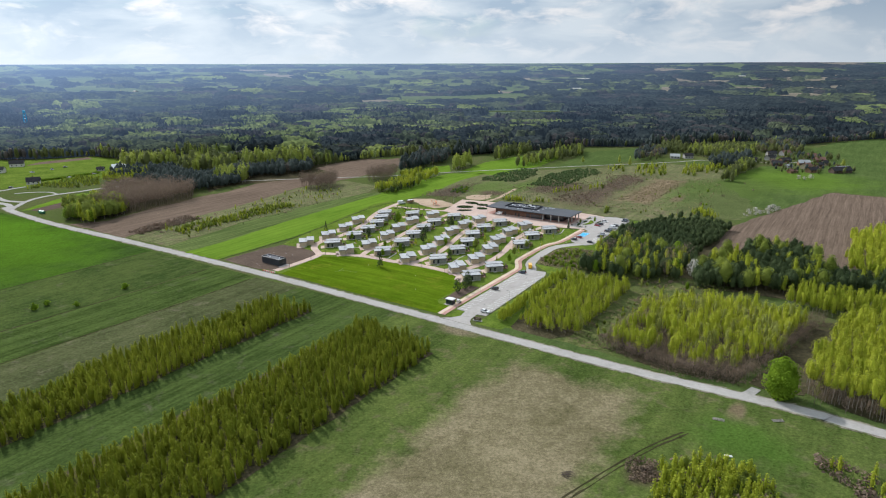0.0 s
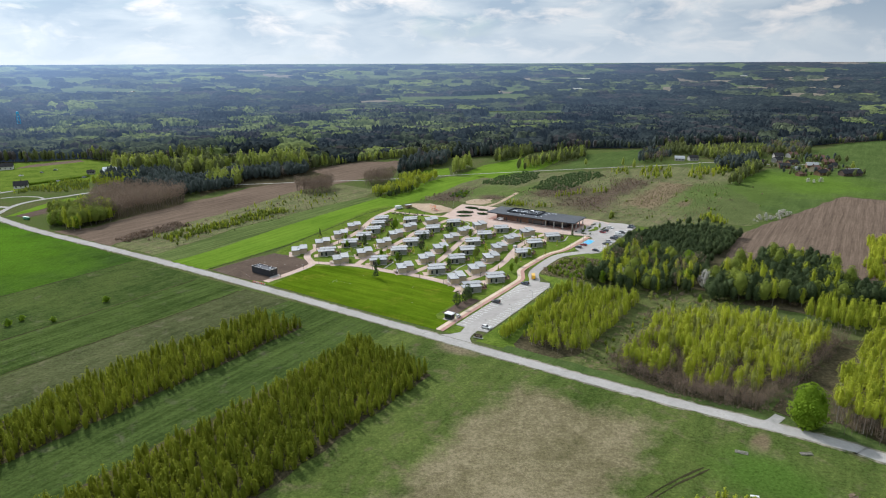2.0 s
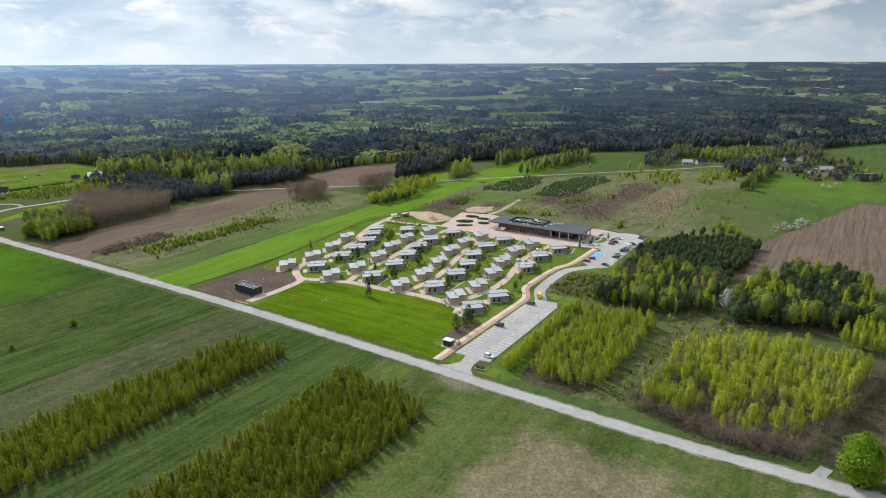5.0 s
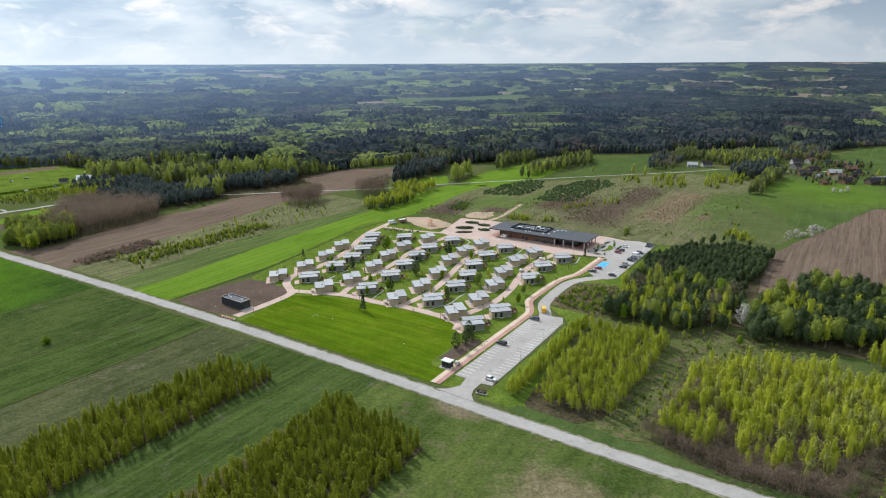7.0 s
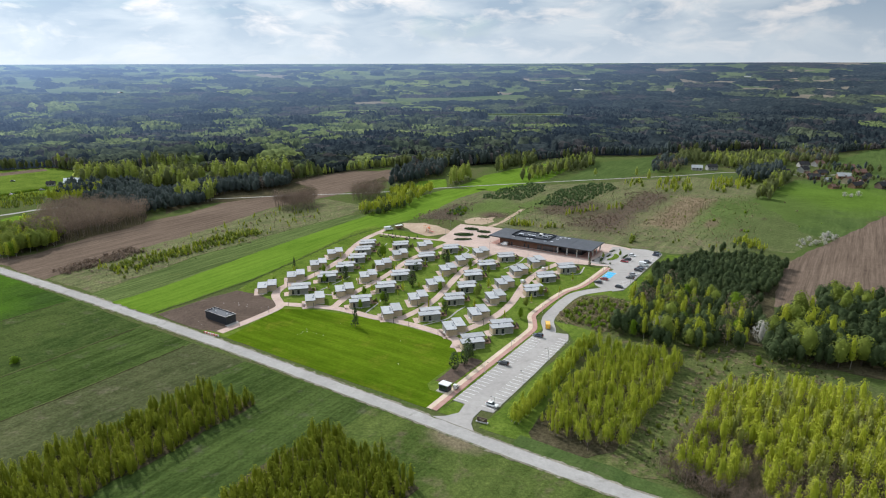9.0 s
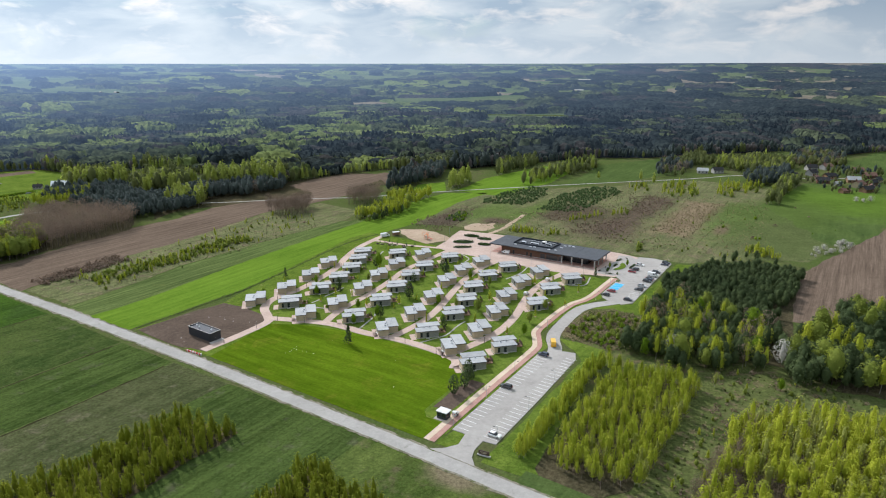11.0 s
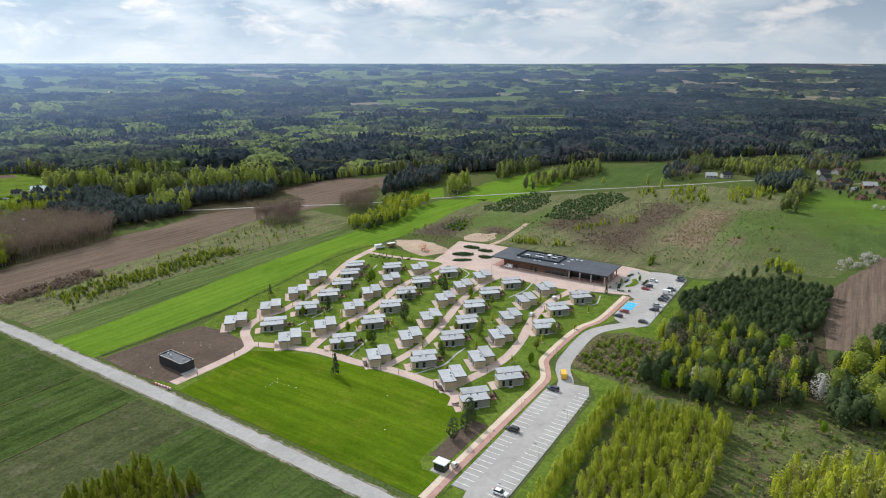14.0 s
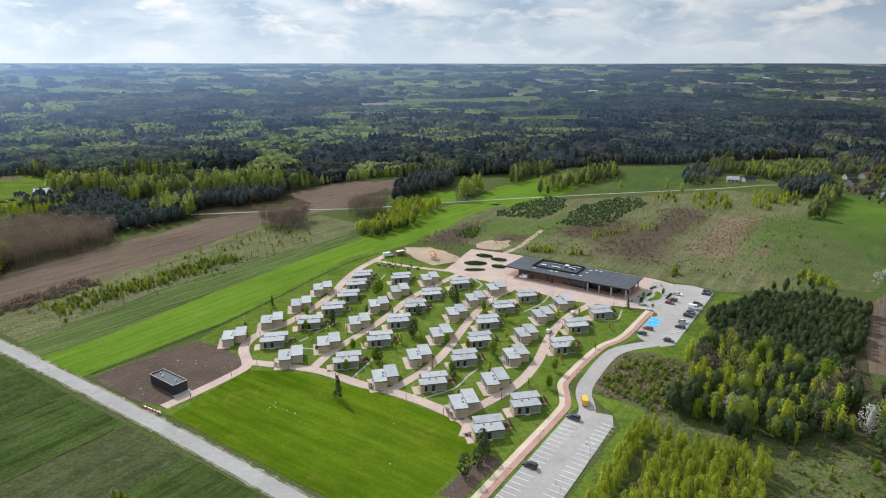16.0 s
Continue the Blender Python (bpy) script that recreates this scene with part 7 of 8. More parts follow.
# ---- planted islands and hedges ----
def oval(s, q, rx, ry, turn):
    b = thing("planted_island", "oval planted island with low dark hedge in the plaza", "flower bed", at(s, q, 0.16, turn), "plaza islands")
    ring = [(rx * math.cos(k * math.tau / 28), ry * math.sin(k * math.tau / 28)) for k in range(28)]
    part("kerb", prism([(x * 1.04, y * 1.06) for x, y in ring], 0, 0.14), "kerb", b)
    part("soil", prism(ring, 0.05, 0.17), "soil", b)
    rng = np.random.default_rng(int(abs(s) * 10))
    n = int(rx * ry * 40)
    a, r = rng.uniform(0, math.tau, n), np.sqrt(rng.random(n)) * 0.96
    spots = np.stack([rx * r * np.cos(a), ry * r * np.sin(a), 0.2 + 0.55 * rng.random(n)], 1)
    v, f = leaves(spots, np.stack([np.cos(a) * 0.3, np.sin(a) * 0.3, np.ones(n)], 1), 0.26, rng)
    new("hedge", quads_mesh("hedge", v, f, ["hedge_leaf"])).parent = b


for v in ((-112.6, 215.2, 5.6, 3.4, 5), (-109.4, 199.4, 6.8, 4.0, 30), (-103.4, 188.6, 6.0, 2.2, 38), (-101.6, 213.1, 5.0, 3.0, 10), (-95.2, 201.5, 4.4, 3.2, 10)):
    oval(*v)
isl = thing("planted_island", "crescent grass island at the building's end", "flower bed", at(-8.2, 202.0, 0.17))
arc = [(5.2 * math.cos(radians(a)) - 1.5, 8.0 * math.sin(radians(a))) for a in range(-80, 81, 16)] + [(1.8 * math.cos(radians(a)) - 1.5, 5.2 * math.sin(radians(a))) for a in range(70, -71, -20)]
part("kerb", prism([(x * 1.04, y * 1.03) for x, y in arc], 0, 0.14), "kerb", isl)
part("turf", prism(arc, 0.1, 0.18), "garden_grass", isl)
for s, q, w, d, t in ((-11.5, 193, 1.4, 7.0, 10), (-10.6, 203, 1.2, 5.0, -6), (-1.8, 206, 1.2, 9.0, 0), (-8.5, 186.5, 4.0, 1.0, 12), (-4.8, 188.5, 1.0, 2.6, 20), (-12.0, 214, 1.4, 5.0, -14)):
    b = thing("planting_bed", "dark mulched bed with low shrubs on the forecourt", "flower bed", at(s, q, 0.18, t), "forecourt beds")
    part("kerb", box(-w / 2 - 0.1, w / 2 + 0.1, -d / 2 - 0.1, d / 2 + 0.1, 0, 0.12, 0.02), "kerb", b)
    part("mulch", box(-w / 2, w / 2, -d / 2, d / 2, 0.1, 0.15), "soil", b)
    rng = np.random.default_rng(int(abs(s * q)))
    n = int(w * d * 22)
    spots = np.stack([rng.uniform(-w / 2, w / 2, n), rng.uniform(-d / 2, d / 2, n), 0.2 + 0.5 * rng.random(n)], 1)
    v, f = leaves(spots, np.tile([0.0, 0.0, 1.0], (n, 1)), 0.2, rng)
    new("shrubs", quads_mesh("shrubs", v, f, ["hedge_leaf"])).parent = b
for k in range(6):
    r = thing("bicycle_stand", "steel hoop bicycle stand on the forecourt", "bicycle stand", at(-6.0 + k * 0.9, 185.2 + 0.25 * k, 0.18, 80), "bicycle stands")
    for x in (-0.35, 0.35):
        part("leg", tube(0.035, 0.035, 0, 0.8, 6, x, 0), "steel", r)
    part("rail", box(-0.38, 0.38, -0.035, 0.035, 0.78, 0.85), "steel", r)
for k, (s, q) in enumerate(((-14.5, 188), (-13.8, 196), (-6.5, 212), (-9, 219))):
    b = thing("bench", "dark timber bench on the forecourt", "bench", at(s, q, 0.18, 75 + 20 * k), "forecourt benches")
    part("seat", box(-0.9, 0.9, -0.25, 0.25, 0.42, 0.48, 0.01), "dark_timber", b)
    part("backrest", box(-0.9, 0.9, 0.22, 0.28, 0.5, 0.9, 0.01), "dark_timber", b)
    for x in (-0.7, 0.7):
        part("leg", box(x - 0.05, x + 0.05, -0.22, 0.22, 0, 0.42), "steel", b)
for k, (s, q) in enumerate(((-82.9, 19.1), (-82.6, 21.1), (-83.0, 22.4), (-83.1, 24.0), (-83.9, 25.8), (-81.7, 23.8), (-78.7, 24.2), (-76.7, 24.4), (-73.3, 24.7), (-75.8, 38.7), (-42.4, 37.7), (-30, 20), (-136, 30), (-134, 31), (-132, 29.5), (-129, 32), (-127, 30), (-140, 27), (-120, 33), (-118, 35), (-131, 6), (-126.5, 4))):
    bm = bmesh.new()
    bmesh.ops.create_icosphere(bm, subdivisions=2, radius=0.13 + 0.05 * (k % 3))
    for v in bm.verts:
        v.co *= 1 + 0.3 * noise.noise(v.co * 2.2 + Vector((k, 0, 0)))
        v.co.z = v.co.z * 0.55 + 0.1
    st = finish("field_stone", bm, "kerb")
    st.matrix_basis = at(s, q, 0.1, 40 * k)
    tagged(st, "pale rounded stone lying on the ground", "stone", "field stones")
isl = thing("planted_island", "small gravel island at the footway's end", "flower bed", at(-0.5, 177.5, 0.19))
part("kerb", prism([(1.3 * math.cos(k * math.tau / 16), 2.6 * math.sin(k * math.tau / 16)) for k in range(16)], 0, 0.15), "kerb", isl)
part("turf", prism([(1.15 * math.cos(k * math.tau / 16), 2.4 * math.sin(k * math.tau / 16)) for k in range(16)], 0.1, 0.19), "heath", isl)


# ---- lamps, bollards, barriers, fence ----
def street_lamp(m, reach=1.0, h=4.6):
    l = thing("street_lamp", "slim grey lamp post with a flat head", "lamp", m, "street lamps")
    part("base", tube(0.16, 0.14, 0, 0.3, 10), "steel", l)
    part("pole", tube(0.075, 0.05, 0.3, h, 8), "steel", l)
    part("arm", box(0, reach, -0.03, 0.03, h - 0.06, h), "steel", l)
    part("lamp_head", box(reach - 0.1, reach + 0.55, -0.13, 0.13, h - 0.1, h + 0.02, 0.03), "dark_trim", l)
    return l


first = street_lamp(at(1.4, 9.9, 0.18, 0))
for s, q, turn in ((1.4, 31.5, 0), (0.9, 53.9, 0), (17.2, 10.0, 180), (17.2, 32.0, 180), (16.8, 54.2, 180), (-5.6, 98, 0), (-6.3, 118, 0), (-0.6, 144, 0), (-1.6, 168, 0), (15.9, 160, 180), (15.9, 190, 180), (15.9, 215, 180),
                   (-20, 178, 90), (-50, 175, 90), (-78, 178, 90), (-118, 190, 0), (-128, 212, 0)):
    copy_thing(first, at(s, q, 0.17, turn))


def bollard(m):
    l = thing("path_light", "short dark bollard light beside a path", "lamp", m, "path lights")
    part("post", tube(0.09, 0.09, 0, 2.6, 8), "dark_trim", l)
    part("cap", tube(0.16, 0.14, 2.6, 2.72, 8), "dark_trim", l)
    return l


first = bollard(at(-78.5, 49.6, 0.1))
for s, q in ((-62.7, 51.0), (-56.2, 51.5), (-48.1, 51.8), (-32.0, 50.6), (-99, 45.8), (-111, 41.2), (-119, 45.5), (-131, 60), (-131, 80), (-139.5, 116), (-100, 80), (-104.5, 118), (-104, 150), (-59, 74), (-66, 112), (-69.5, 150), (-21, 70), (-25.5, 104), (-29.5, 140), (-112, 30), (-111, 12)):
    copy_thing(first, at(s, q, 0.1))

for k, s in enumerate((-117.2, -114.9, -112.7, -110.4)):
    b = thing("road_barrier", "red and white plastic road barrier", "barrier", at(s, -0.8 + 0.15 * k, 0.12, 4), "road barriers")
    for j in range(3):
        part("segment", profile([(-0.95 + j * 0.63, 0), (-0.95 + j * 0.63, 0.75), (-0.33 + j * 0.63, 0.75), (-0.33 + j * 0.63, 0)], -0.16, 0.16), "red" if (j + k) % 2 == 0 else "white_metal", b)


def fence(points):
    f = thing("wire_fence", "low dark wire fence along the crop strip", "fence", Matrix.Identity(4))
    line = smooth_line(points, 3.0)
    post = None
    for p in line:
        w = site(p.x, p.y, 0.05)
        if post is None:
            ob = post = finish("post", box(-0.035, 0.035, -0.035, 0.035, 0, 1.2), "dark_timber", f)
        else:
            ob = new("post", post.data)
            ob.parent = f
        ob.matrix_basis = Matrix.Translation(w)
    for h in (0.35, 0.75, 1.15):
        bm = bmesh.new()
        for u, v in zip(line, line[1:]):
            a, b = site(u.x, u.y, h), site(v.x, v.y, h)
            q = [bm.verts.new(c) for c in (a, b, b + Vector((0, 0, 0.03)), a + Vector((0, 0, 0.03)))]
            bm.faces.new(q)
        part("rail", bm, "dark_trim", f)


fence([(-156.5, 2), (-156, 58), (-161.5, 98), (-170.5, 154), (-167.5, 190)])


ribbon("grass_margin", [(-156.5, 2), (-156, 58), (-161.5, 98), (-170.5, 154), (-167.5, 190)], 1.3, 0.10, "rough_grass", "dark uncut grass along the fence", 0.9, category="grass", step=1.5)


# ---- playground and picnic lawn ----
pg = thing("playground_tower", "orange and brown wooden playground tower with a slide", "playground", at(-134, 193, 0.1, 20))
for x in (-1, 1):
    for y in (-1, 1):
        part("post", box(x - 0.08, x + 0.08, y - 0.08, y + 0.08, 0, 2.8), "orange", pg)
part("platform", box(-1.1, 1.1, -1.1, 1.1, 1.3, 1.42), "timber", pg)
part("roof", profile([(-1.4, 2.75), (0, 3.6), (1.4, 2.75), (1.3, 2.68), (0, 3.48), (-1.3, 2.68)], -1.3, 1.3), "orange", pg)
part("slide", profile([(1.1, 1.42), (3.8, 0.25), (4.4, 0.2), (4.4, 0.12), (3.7, 0.12), (1.1, 1.3)], -0.35, 0.35), "red", pg)
part("ladder", profile([(-1.9, 0), (-1.1, 1.42), (-1.0, 1.42), (-1.8, 0)], -0.35, 0.35), "timber", pg)
sw = thing("swing_frame", "orange swing frame on the sand", "playground", at(-139, 199, 0.1, 10))
for x in (-2.2, 2.2):
    for y in (-0.9, 0.9):
        part("leg", tube(0.06, 0.06, 0, 2.5, 6, x, y, tip=(0, -y)), "orange", sw)
part("beam", box(-2.4, 2.4, -0.06, 0.06, 2.45, 2.57), "orange", sw)
for x in (-1, 1):
    part("seat", box(x - 0.3, x + 0.3, -0.12, 0.12, 0.5, 0.56), "dark_trim", sw)
    for d in (-0.27, 0.27):
        part("rope", box(x + d - 0.015, x + d + 0.015, -0.015, 0.015, 0.56, 2.45), "dark_trim", sw)


def picnic(m):
    p = thing("picnic_table", "wooden picnic table with two benches", "table", m, "picnic tables")
    part("tabletop", box(-0.9, 0.9, -0.38, 0.38, 0.70, 0.76, 0.01), "dark_timber", p)
    for y in (-0.75, 0.75):
        part("bench", box(-0.9, 0.9, y - 0.14, y + 0.14, 0.42, 0.47), "dark_timber", p)
    for x in (-0.65, 0.65):
        part("leg", profile([(x - 0.05, 0), (x - 0.05, 0.7), (x + 0.05, 0.7), (x + 0.05, 0)], -0.7, 0.7), "dark_timber", p)
    return p


def parasol(m):
    u = thing("parasol", "dark green parasol, folded down", "parasol", m, "parasols")
    part("base", tube(0.3, 0.28, 0, 0.12, 12), "kerb", u)
    part("pole", tube(0.03, 0.03, 0.12, 2.9, 6), "steel", u)
    part("canopy", tube(0.34, 0.05, 1.0, 2.85, 9), "canvas_green", u)
    return u


tb = pa = None
for k, (s, q) in enumerate(((-153.2, 166.0), (-149.8, 166.6), (-149.1, 170.3), (-142.1, 169.2), (-136.4, 171.0), (-134.0, 168.5), (-131.0, 173.0), (-145.2, 168.0))):
    m = at(s, q, 0.08, 17 * k)
    tb = picnic(m) if tb is None else (copy_thing(tb, m), tb)[1]
    m = at(s + 1.5, q + 0.8, 0.08)
    pa = parasol(m) if pa is None else (copy_thing(pa, m), pa)[1]

# ---- garden trees ----
for s, q, k, sc, lab in ((-153.4, 86.9, "s", 0.75, "dark spruce at the fence"), (-68.0, 39.6, "s", 1.15, "lone slim spruce at the lawn edge"), (-78.2, 96.5, "p", 1.1, "dark pine between the cabins"), (-75.2, 70.1, "p", 0.8, "dark pine between the cabins"),
                         (-79.9, 57.0, "g", 0.5, "young green tree beside a cabin"), (-113.8, 85.9, "s", 0.9, "slim dark spruce between the cabins"), (-120.1, 75.8, "g", 0.45, "young green tree beside a cabin"), (-122.0, 128.2, "g", 0.75, "green tree between the cabins"),
                         (-85.4, 142.0, "s", 1.0, "slim dark spruce between the cabins"), (-88.6, 142.5, "p", 0.75, "dark pine between the cabins"), (-40.4, 98.1, "b", 0.65, "bright green tree beside the path"), (-13.4, 178.7, "s", 0.75, "reddish dark spruce at the plaza edge"),
                         (-11.1, 86.5, "g", 0.55, "bright young tree by the footway"), (-15.6, 118.0, "b", 0.5, "young tree beside a cabin"), (-15.0, 100.0, "b", 0.5, "young tree by the footway"), (-9.6, 38.6, "p", 0.88, "young pine in the mulched bed"),
                         (-8.6, 33.4, "p", 0.80, "young pine in the mulched bed"), (-9.4, 27.6, "p", 0.86, "young pine in the mulched bed"), (-12.5, 42.5, "p", 0.8, "young pine beside the footway"), (-44.0, 75.0, "p", 0.6, "dark pine between the cabins"), (-90, 72, "g", 0.45, "young tree beside a cabin"),
                         (-52, 98, "b", 0.4, "young tree beside a cabin"), (-68, 138, "g", 0.5, "young tree beside a cabin"), (-110, 104, "b", 0.45, "young tree beside a cabin"), (-5, 207, "g", 0.36, "young tree on the grass island"), (-11.5, 196, "b", 0.3, "young tree in a forecourt bed"), (-54, 134, "b", 0.45, "young tree between cabins")):
    kd = {"s": SPRUCE, "p": GARDEN_PINE, "g": GREEN, "b": BROAD}[k]
    p = site(s, q)
    tree_thing(kd, int(abs(s) * 7) % len(kd["forms"]), pose(p.x, p.y, 0.05, 0, 0, s * 31) @ Matrix.Scale(sc, 4), lab, "garden trees")
stand([(DARKBUSH, 2), (BUSH, 1), (BROWNBUSH, 1)], [np.array(off(at(s, q, 0, t), 7.4 if i % 2 else 6.8, 1.0 + (i % 3) * 1.1).translation[:2]) for i, (s, q, t) in enumerate([(s, q, A_TURN) for s, q in ROW_A])], ("small dark shrub at a terrace", "small bright shrub at a terrace", "brown shrub at a terrace"), "terrace shrubs", 40, category="shrub", size=0.7)
stand([(SAPLING, 3), (DARKBUSH, 1)], scatter([(-150, 50), (-150, 160), (-10, 160), (-10, 60)], 12, keep=0.42), ("thin sapling in the cabin garden", "small dark garden shrub"), "garden saplings", 30, category="shrub", size=0.8)

for s, q, k, sc in ((-90, 117, "p", 0.7), (-83, 138, "p", 0.8), (-124, 128, "p", 0.75), (-118, 90, "p", 0.75), (-46, 77, "g", 0.55), (-76, 69, "g", 0.6), (-43, 101, "g", 0.5), (-62, 98, "g", 0.45), (-132, 88, "g", 0.45)):
    kd = {"p": GARDEN_PINE, "g": GREEN}[k]
    tree_thing(kd, int(q) % len(kd["forms"]), at(s, q, 0.05, s * 31) @ Matrix.Scale(sc, 4), "dark pine between the cabins" if k == "p" else "young green tree beside a cabin", "garden trees")
for k, (s, q) in enumerate(((-112, 70), (-128, 108), (-90, 78), (-78, 88), (-72, 116), (-54, 76), (-36, 88), (-44, 116), (-18, 84), (-16, 108), (-22, 132), (-36, 150), (-66, 156), (-104, 84), (-118, 124), (-90, 150), (-10, 128), (-12, 150))):
    yt = tree_thing(SAPLING, k % 4, at(s, q, 0.08, 40 * k) @ Matrix.Scale(0.95 + 0.1 * (k % 4), 4), "staked young tree in a pale mulch ring", "staked trees")
    part("mulch", prism([(0.55 * math.cos(a * math.tau / 14), 0.55 * math.sin(a * math.tau / 14)) for a in range(14)], -0.05, 0.07), "sand", yt, "pale mulch ring")
    part("stake", tube(0.035, 0.035, 0, 1.7, 6, 0.3, 0.1), "timber", yt, "round timber stake")

# clutter: timber piles, brushwood, stones
for s, q, n in ((113, -68, 26), (95, -82, 20)):
    b = thing("brushwood_pile", "heap of cut brown brushwood in the grass", "brushwood", at(s, q, 0.03))
    rng = np.random.default_rng(n)
    for k in range(n):
        a, r = rng.uniform(0, 6.28), 1.6 * math.sqrt(rng.random())
        v, f = limb((r * math.cos(a) - 1, r * math.sin(a), 0.1), (r * math.cos(a) + rng.uniform(0.5, 1.6), r * math.sin(a) + rng.uniform(-1, 1), rng.uniform(0.2, 1.1)), 0.08, 0.03)
        new("branch", quads_mesh("branch", v, f, ["bark"])).parent = b
lg = thing("white_board", "white plank lying in the grass", "plank", at(130.4, -48.1, 0.05, 20))
part("plank", box(-1.1, 1.1, -0.35, 0.35, 0, 0.25, 0.03), "white_metal", lg)
for k, (s, q) in enumerate(((124, -28.5), (140, -19))):
    lg = thing("timber_stack", "few felled logs beside the road", "logs", at(s, q, 0.05, 10 + 25 * k), "log stacks")
    for j in range(4):
        v, f = limb((-1.8, j * 0.35 - 0.5, 0.15 + 0.1 * (j % 2)), (1.8, j * 0.4 - 0.6, 0.15 + 0.1 * (j % 2)), 0.11, 0.09, 8)
        new("log", quads_mesh("log", v, f, ["birch_bark"])).parent = lg


# ---- hamlet and farm houses ----
def house(x, y, turn, w, d, h, wall, roof, label):
    w, d, h = w * 0.86, d * 0.86, h * 0.9
    b = thing("house", label, "house", pose(x, y, 0, 0, 0, turn), "hamlet houses")
    part("wall", box(-w / 2, w / 2, -d / 2, d / 2, 0, h), wall, b)
    e = 0.5
    r = part("roof", profile([(-d / 2 - e, h - 0.2), (0, h + d * 0.38), (d / 2 + e, h - 0.2), (d / 2 + e, h - 0.45), (0, h + d * 0.38 - 0.3), (-d / 2 - e, h - 0.45)], -w / 2 - e, w / 2 + e), roof, b)
    r.matrix_basis = pose(0, 0, 0, 0, 0, 90)
    g2 = part("gable", profile([(-d / 2, h - 0.1), (0, h + d * 0.36), (d / 2, h - 0.1)], -w / 2, w / 2), wall, b)
    g2.matrix_basis = pose(0, 0, 0, 0, 0, 90)
    part("chimney", box(w * 0.2, w * 0.2 + 0.7, -0.35, 0.35, h, h + d * 0.38 + 0.9), "brick", r)
    for k in range(3):
        x0 = -w / 2 + (k + 0.5) * w / 3 - 0.6
        wn = part("window", box(x0, x0 + 1.2, -d / 2 - 0.05, -d / 2 + 0.02, 1.0, 2.3), "dark_trim", b)
        part("pane", box(x0 + 0.08, x0 + 1.12, -d / 2 - 0.06, -d / 2 - 0.04, 1.08, 2.22), "glass", wn)


for x, y, turn, w, d, h, wall, roof, lab in ((278, 772, -15, 12, 8, 3.4, "render_white", "roof_grey", "pale house with a grey roof"), (294, 773, 5, 12, 8, 4, "render_white", "roof_tile_dark", "white house with a dark gable roof"),
                                             (384, 756, 30, 12, 9, 4, "render_white", "roof_tile_dark", "pale house with a dark roof"), (392, 738, 12, 13, 8, 3.4, "timber", "roof_tile_dark", "timber barn with a dark roof"), (371, 713, -20, 12, 8, 3.6, "brick", "roof_tile_dark", "brick outbuilding with a dark roof"),
                                             (362, 664, 20, 10, 6, 2.8, "timber", "roof_tile_red", "low timber shed with a red roof"), (391, 690, 35, 13, 9, 4, "cream_wall", "roof_tile_red", "cream house with a red roof"), (385, 668, 25, 16, 8, 3.4, "timber", "roof_tile_dark", "long timber barn with dark roof"),
                                             (402, 790, 0, 12, 9, 4, "render_white", "roof_tile_dark", "white house with a dark gable roof"), (422, 796, 20, 14, 9, 4, "render_white", "roof_tile_red", "pale house with a red roof"), (440, 770, -10, 12, 8, 4, "brick", "roof_tile_red", "brick house with a red roof"), (412, 664, 8, 24, 10, 3.6, "dark_timber", "roof_tile_dark", "long dark barn with a low roof"),
                                             (-478, 722, 25, 16, 10, 4.2, "white_wall", "roof_tile_dark", "white farmhouse with a dark roof"), (-470, 678, 10, 14, 9, 4, "white_wall", "roof_tile_dark", "white farmhouse with a dark roof"), (-393, 613, 28, 13, 11, 3.2, "white_wall", "roof_tile_dark", "white farmhouse with a steep dark roof"),
                                             (-350, 696, 20, 17, 11, 3.4, "white_wall", "light_metal", "white hall with a pale metal roof"), (-368, 690, 15, 8, 6, 2.8, "render_white", "roof_tile_dark", "small white outbuilding with dark roof")):
    house(x, y, turn, w, d, h, wall, roof, lab)
for k, (x, y, turn, w, d) in enumerate(((358, 744, 10, 11, 8), (372, 728, 40, 9, 7), (402, 716, -15, 13, 9), (410, 700, 25, 10, 7), (398, 682, 60, 9, 6), (418, 672, 10, 18, 9), (350, 728, 75, 9, 6), (432, 738, -5, 12, 9), (376, 698, 20, 8, 5), (425, 716, 35, 11, 8))):
    house(x, y, turn, w, d, 3.0 + 0.25 * (k % 4), ("render_white", "cream_wall", "timber", "brick")[k % 4], ("roof_tile_dark", "roof_tile_red", "roof_grey")[k % 3],
          ("pale house among garden trees", "cream cottage among garden trees", "timber shed among garden trees", "brick house among garden trees")[k % 4])


for x, y, turn, col in ((-419, 713, 20, "black"), (-424, 697, -30, "grey"), (-434, 678, 40, "white"), (-377, 646, 60, "white"), (-363, 667, 50, "silver"), (-400, 590, 15, "black")):
    car(col, pose(x, y, 0.06, 0, 0, turn))
bx_ = thing("waste_container", "green steel waste container beside the road", "container", at(-372, 6, 0.1, 5))
part("body", profile([(-2.6, 0.25), (-3.0, 1.9), (3.0, 1.9), (2.6, 0.25)], -1.1, 1.1), "bin_green", bx_)
part("rim", box(-3.1, 3.1, -1.18, 1.18, 1.84, 1.98, 0.02), "bin_green", bx_)
for x in (-2.0, 2.0):
    part("skid", box(x - 0.2, x + 0.2, -1.0, 1.0, 0, 0.26), "dark_trim", bx_)


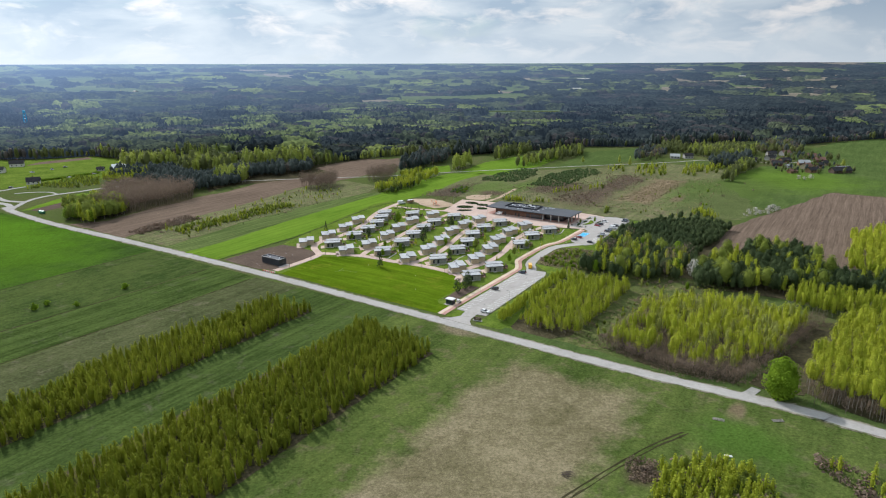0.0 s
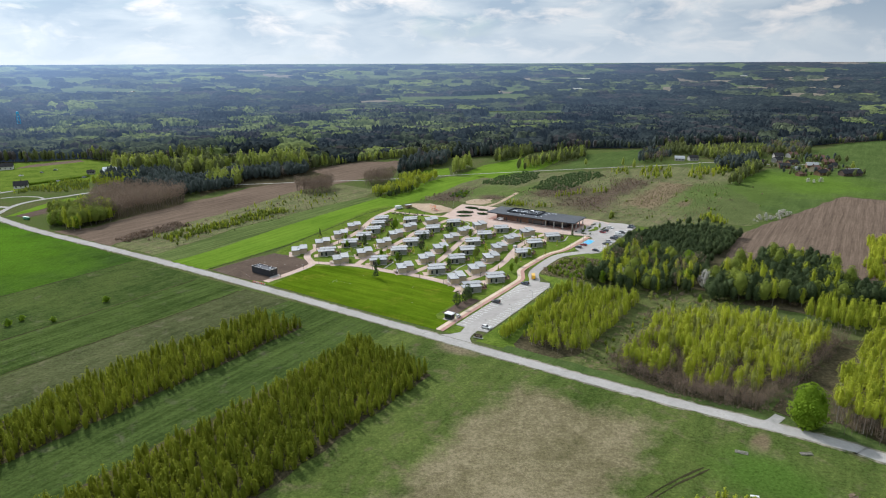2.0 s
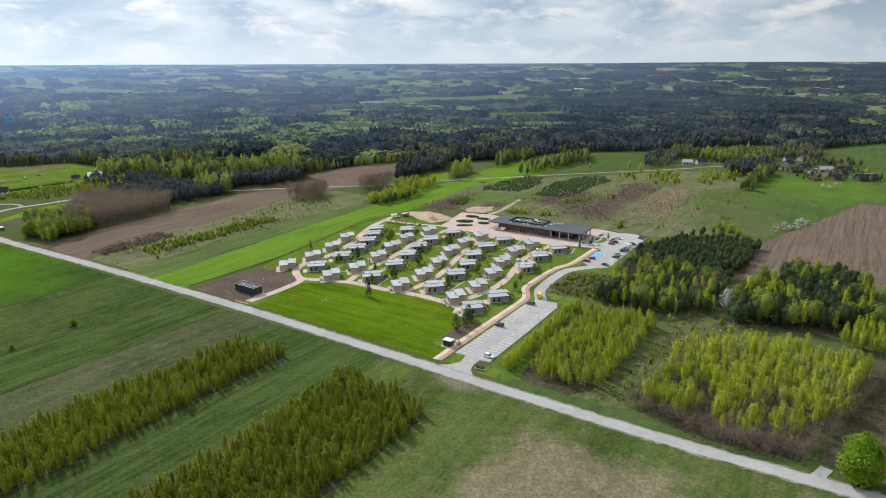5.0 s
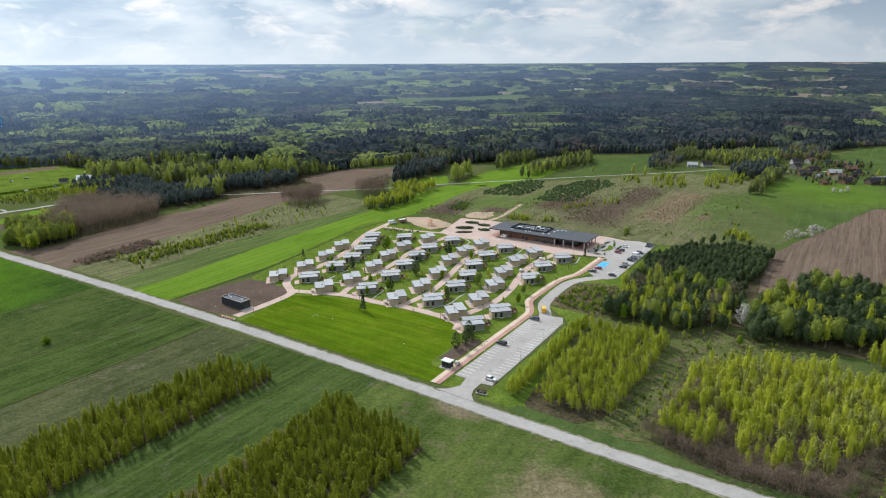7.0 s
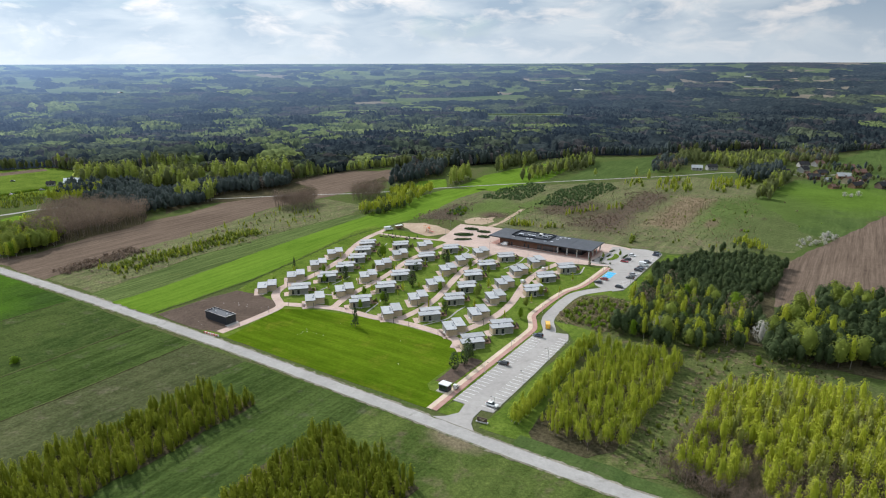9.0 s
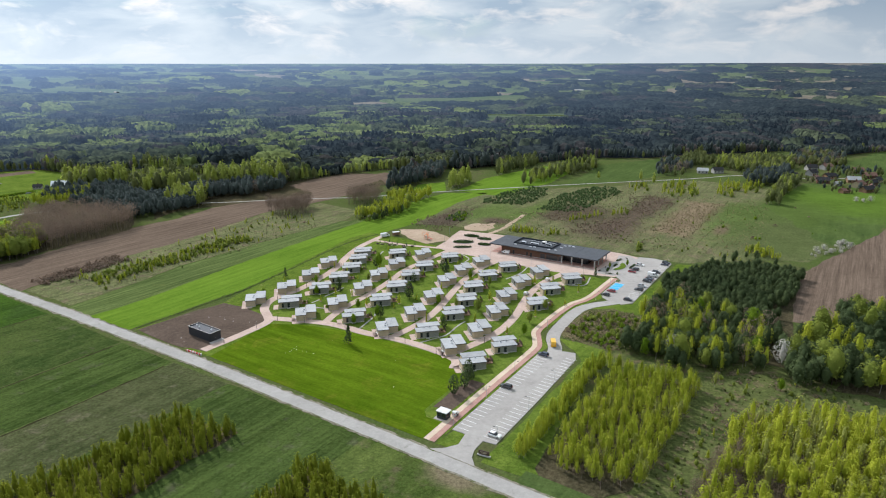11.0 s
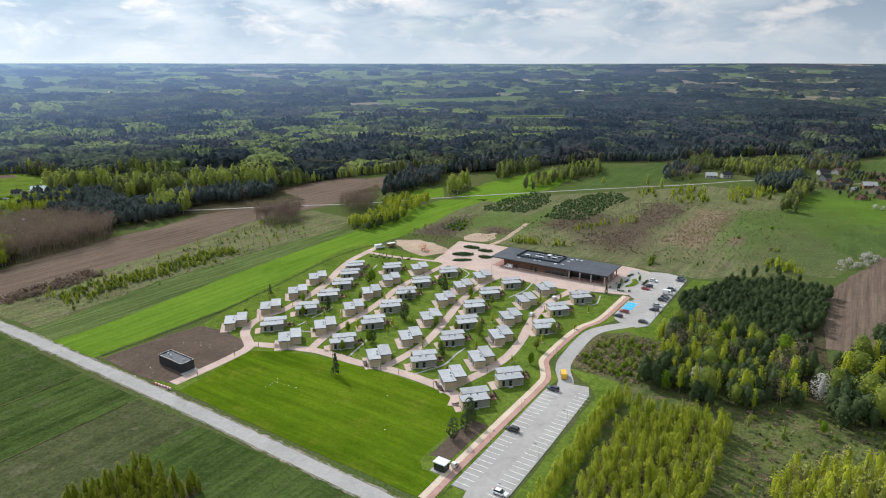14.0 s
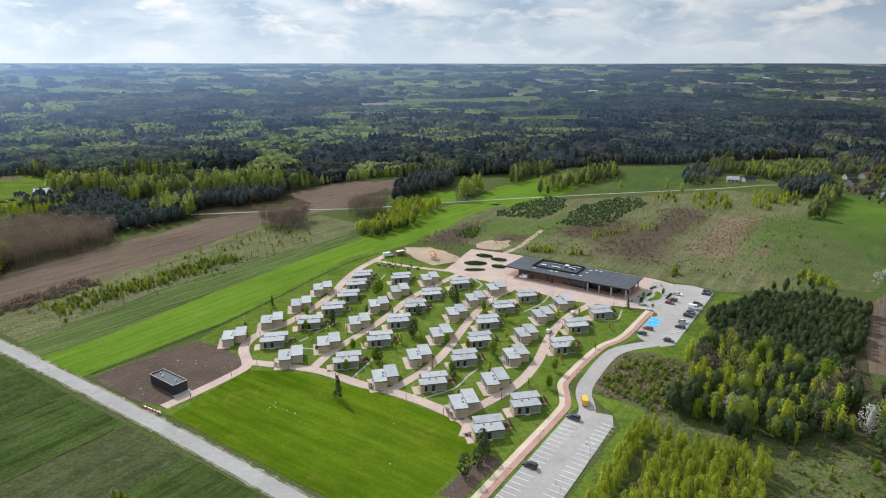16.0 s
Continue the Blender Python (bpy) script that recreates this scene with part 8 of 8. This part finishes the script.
def far_village(cx, cy, n, spread, seed):
    rng = np.random.default_rng(seed)
    for k in range(n):
        x, y = cx + rng.normal(0, spread), cy + rng.normal(0, spread * 0.5)
        w, d, h = rng.uniform(9, 16), rng.uniform(7, 10), rng.uniform(3, 5.5)
        z = rise(math.hypot(x, y - 75)) + 1.0
        b = thing("far_house", "small pale house far off among trees", "house", pose(x, y, z, 0, 0, rng.uniform(0, 180)), "far villages")
        part("wall", box(-w / 2, w / 2, -d / 2, d / 2, -2, h), "render_white", b)
        r = part("roof", profile([(-d / 2 - 0.4, h), (0, h + d * 0.4), (d / 2 + 0.4, h)], -w / 2 - 0.4, w / 2 + 0.4), ("render_white", "roof_tile_dark", "roof_grey")[int(rng.integers(0, 3))], b)
        r.matrix_basis = pose(0, 0, 0, 0, 0, 90)


far_village(-900, 2150, 26, 150, 1)
far_village(-420, 2300, 12, 90, 2)
far_village(120, 2250, 10, 80, 3)
far_village(620, 2500, 8, 90, 4)
far_village(1150, 2350, 8, 80, 5)


# ---- the blue hoist above the far woods ----
tw = thing("steel_tower", "tall blue steel lattice tower among the far trees", "tower", pose(-782, 1228, 0, 0, 0, 20))
for x in (-3, 3):
    for y in (-3, 3):
        part("leg", tube(0.5, 0.4, 0, 24, 6, x, y, tip=(-x * 0.5, -y * 0.5)), "blue_paint", tw)
for z in (6, 12, 18):
    k = 3.0 * (1 - z / 48)
    part("platform", box(-k - 0.4, k + 0.4, -k - 0.4, k + 0.4, z, z + 0.8), "blue_paint", tw)
part("tank", tube(2.6, 2.2, 23.5, 28, 12), "blue_paint", tw, "blue steel tank")
# white sheds in the distance
for x, y, w in ((640, 2950, 90), (760, 2600, 40), (470, 2330, 30), (1330, 3000, 60)):
    zz = rise(math.hypot(x, y - 75)) + 1.5
    b = thing("warehouse", "long low white industrial shed far off", "warehouse", pose(x, y, zz, 0, 0, 4), "far sheds")
    part("wall", box(-w / 2, w / 2, -12, 12, -4, 7), "render_white", b)
    part("roof", profile([(-12.5, 7), (0, 9.5), (12.5, 7)], -w / 2 - 0.5, w / 2 + 0.5), "roof_grey", b).matrix_basis = pose(0, 0, 0, 0, 0, 90)
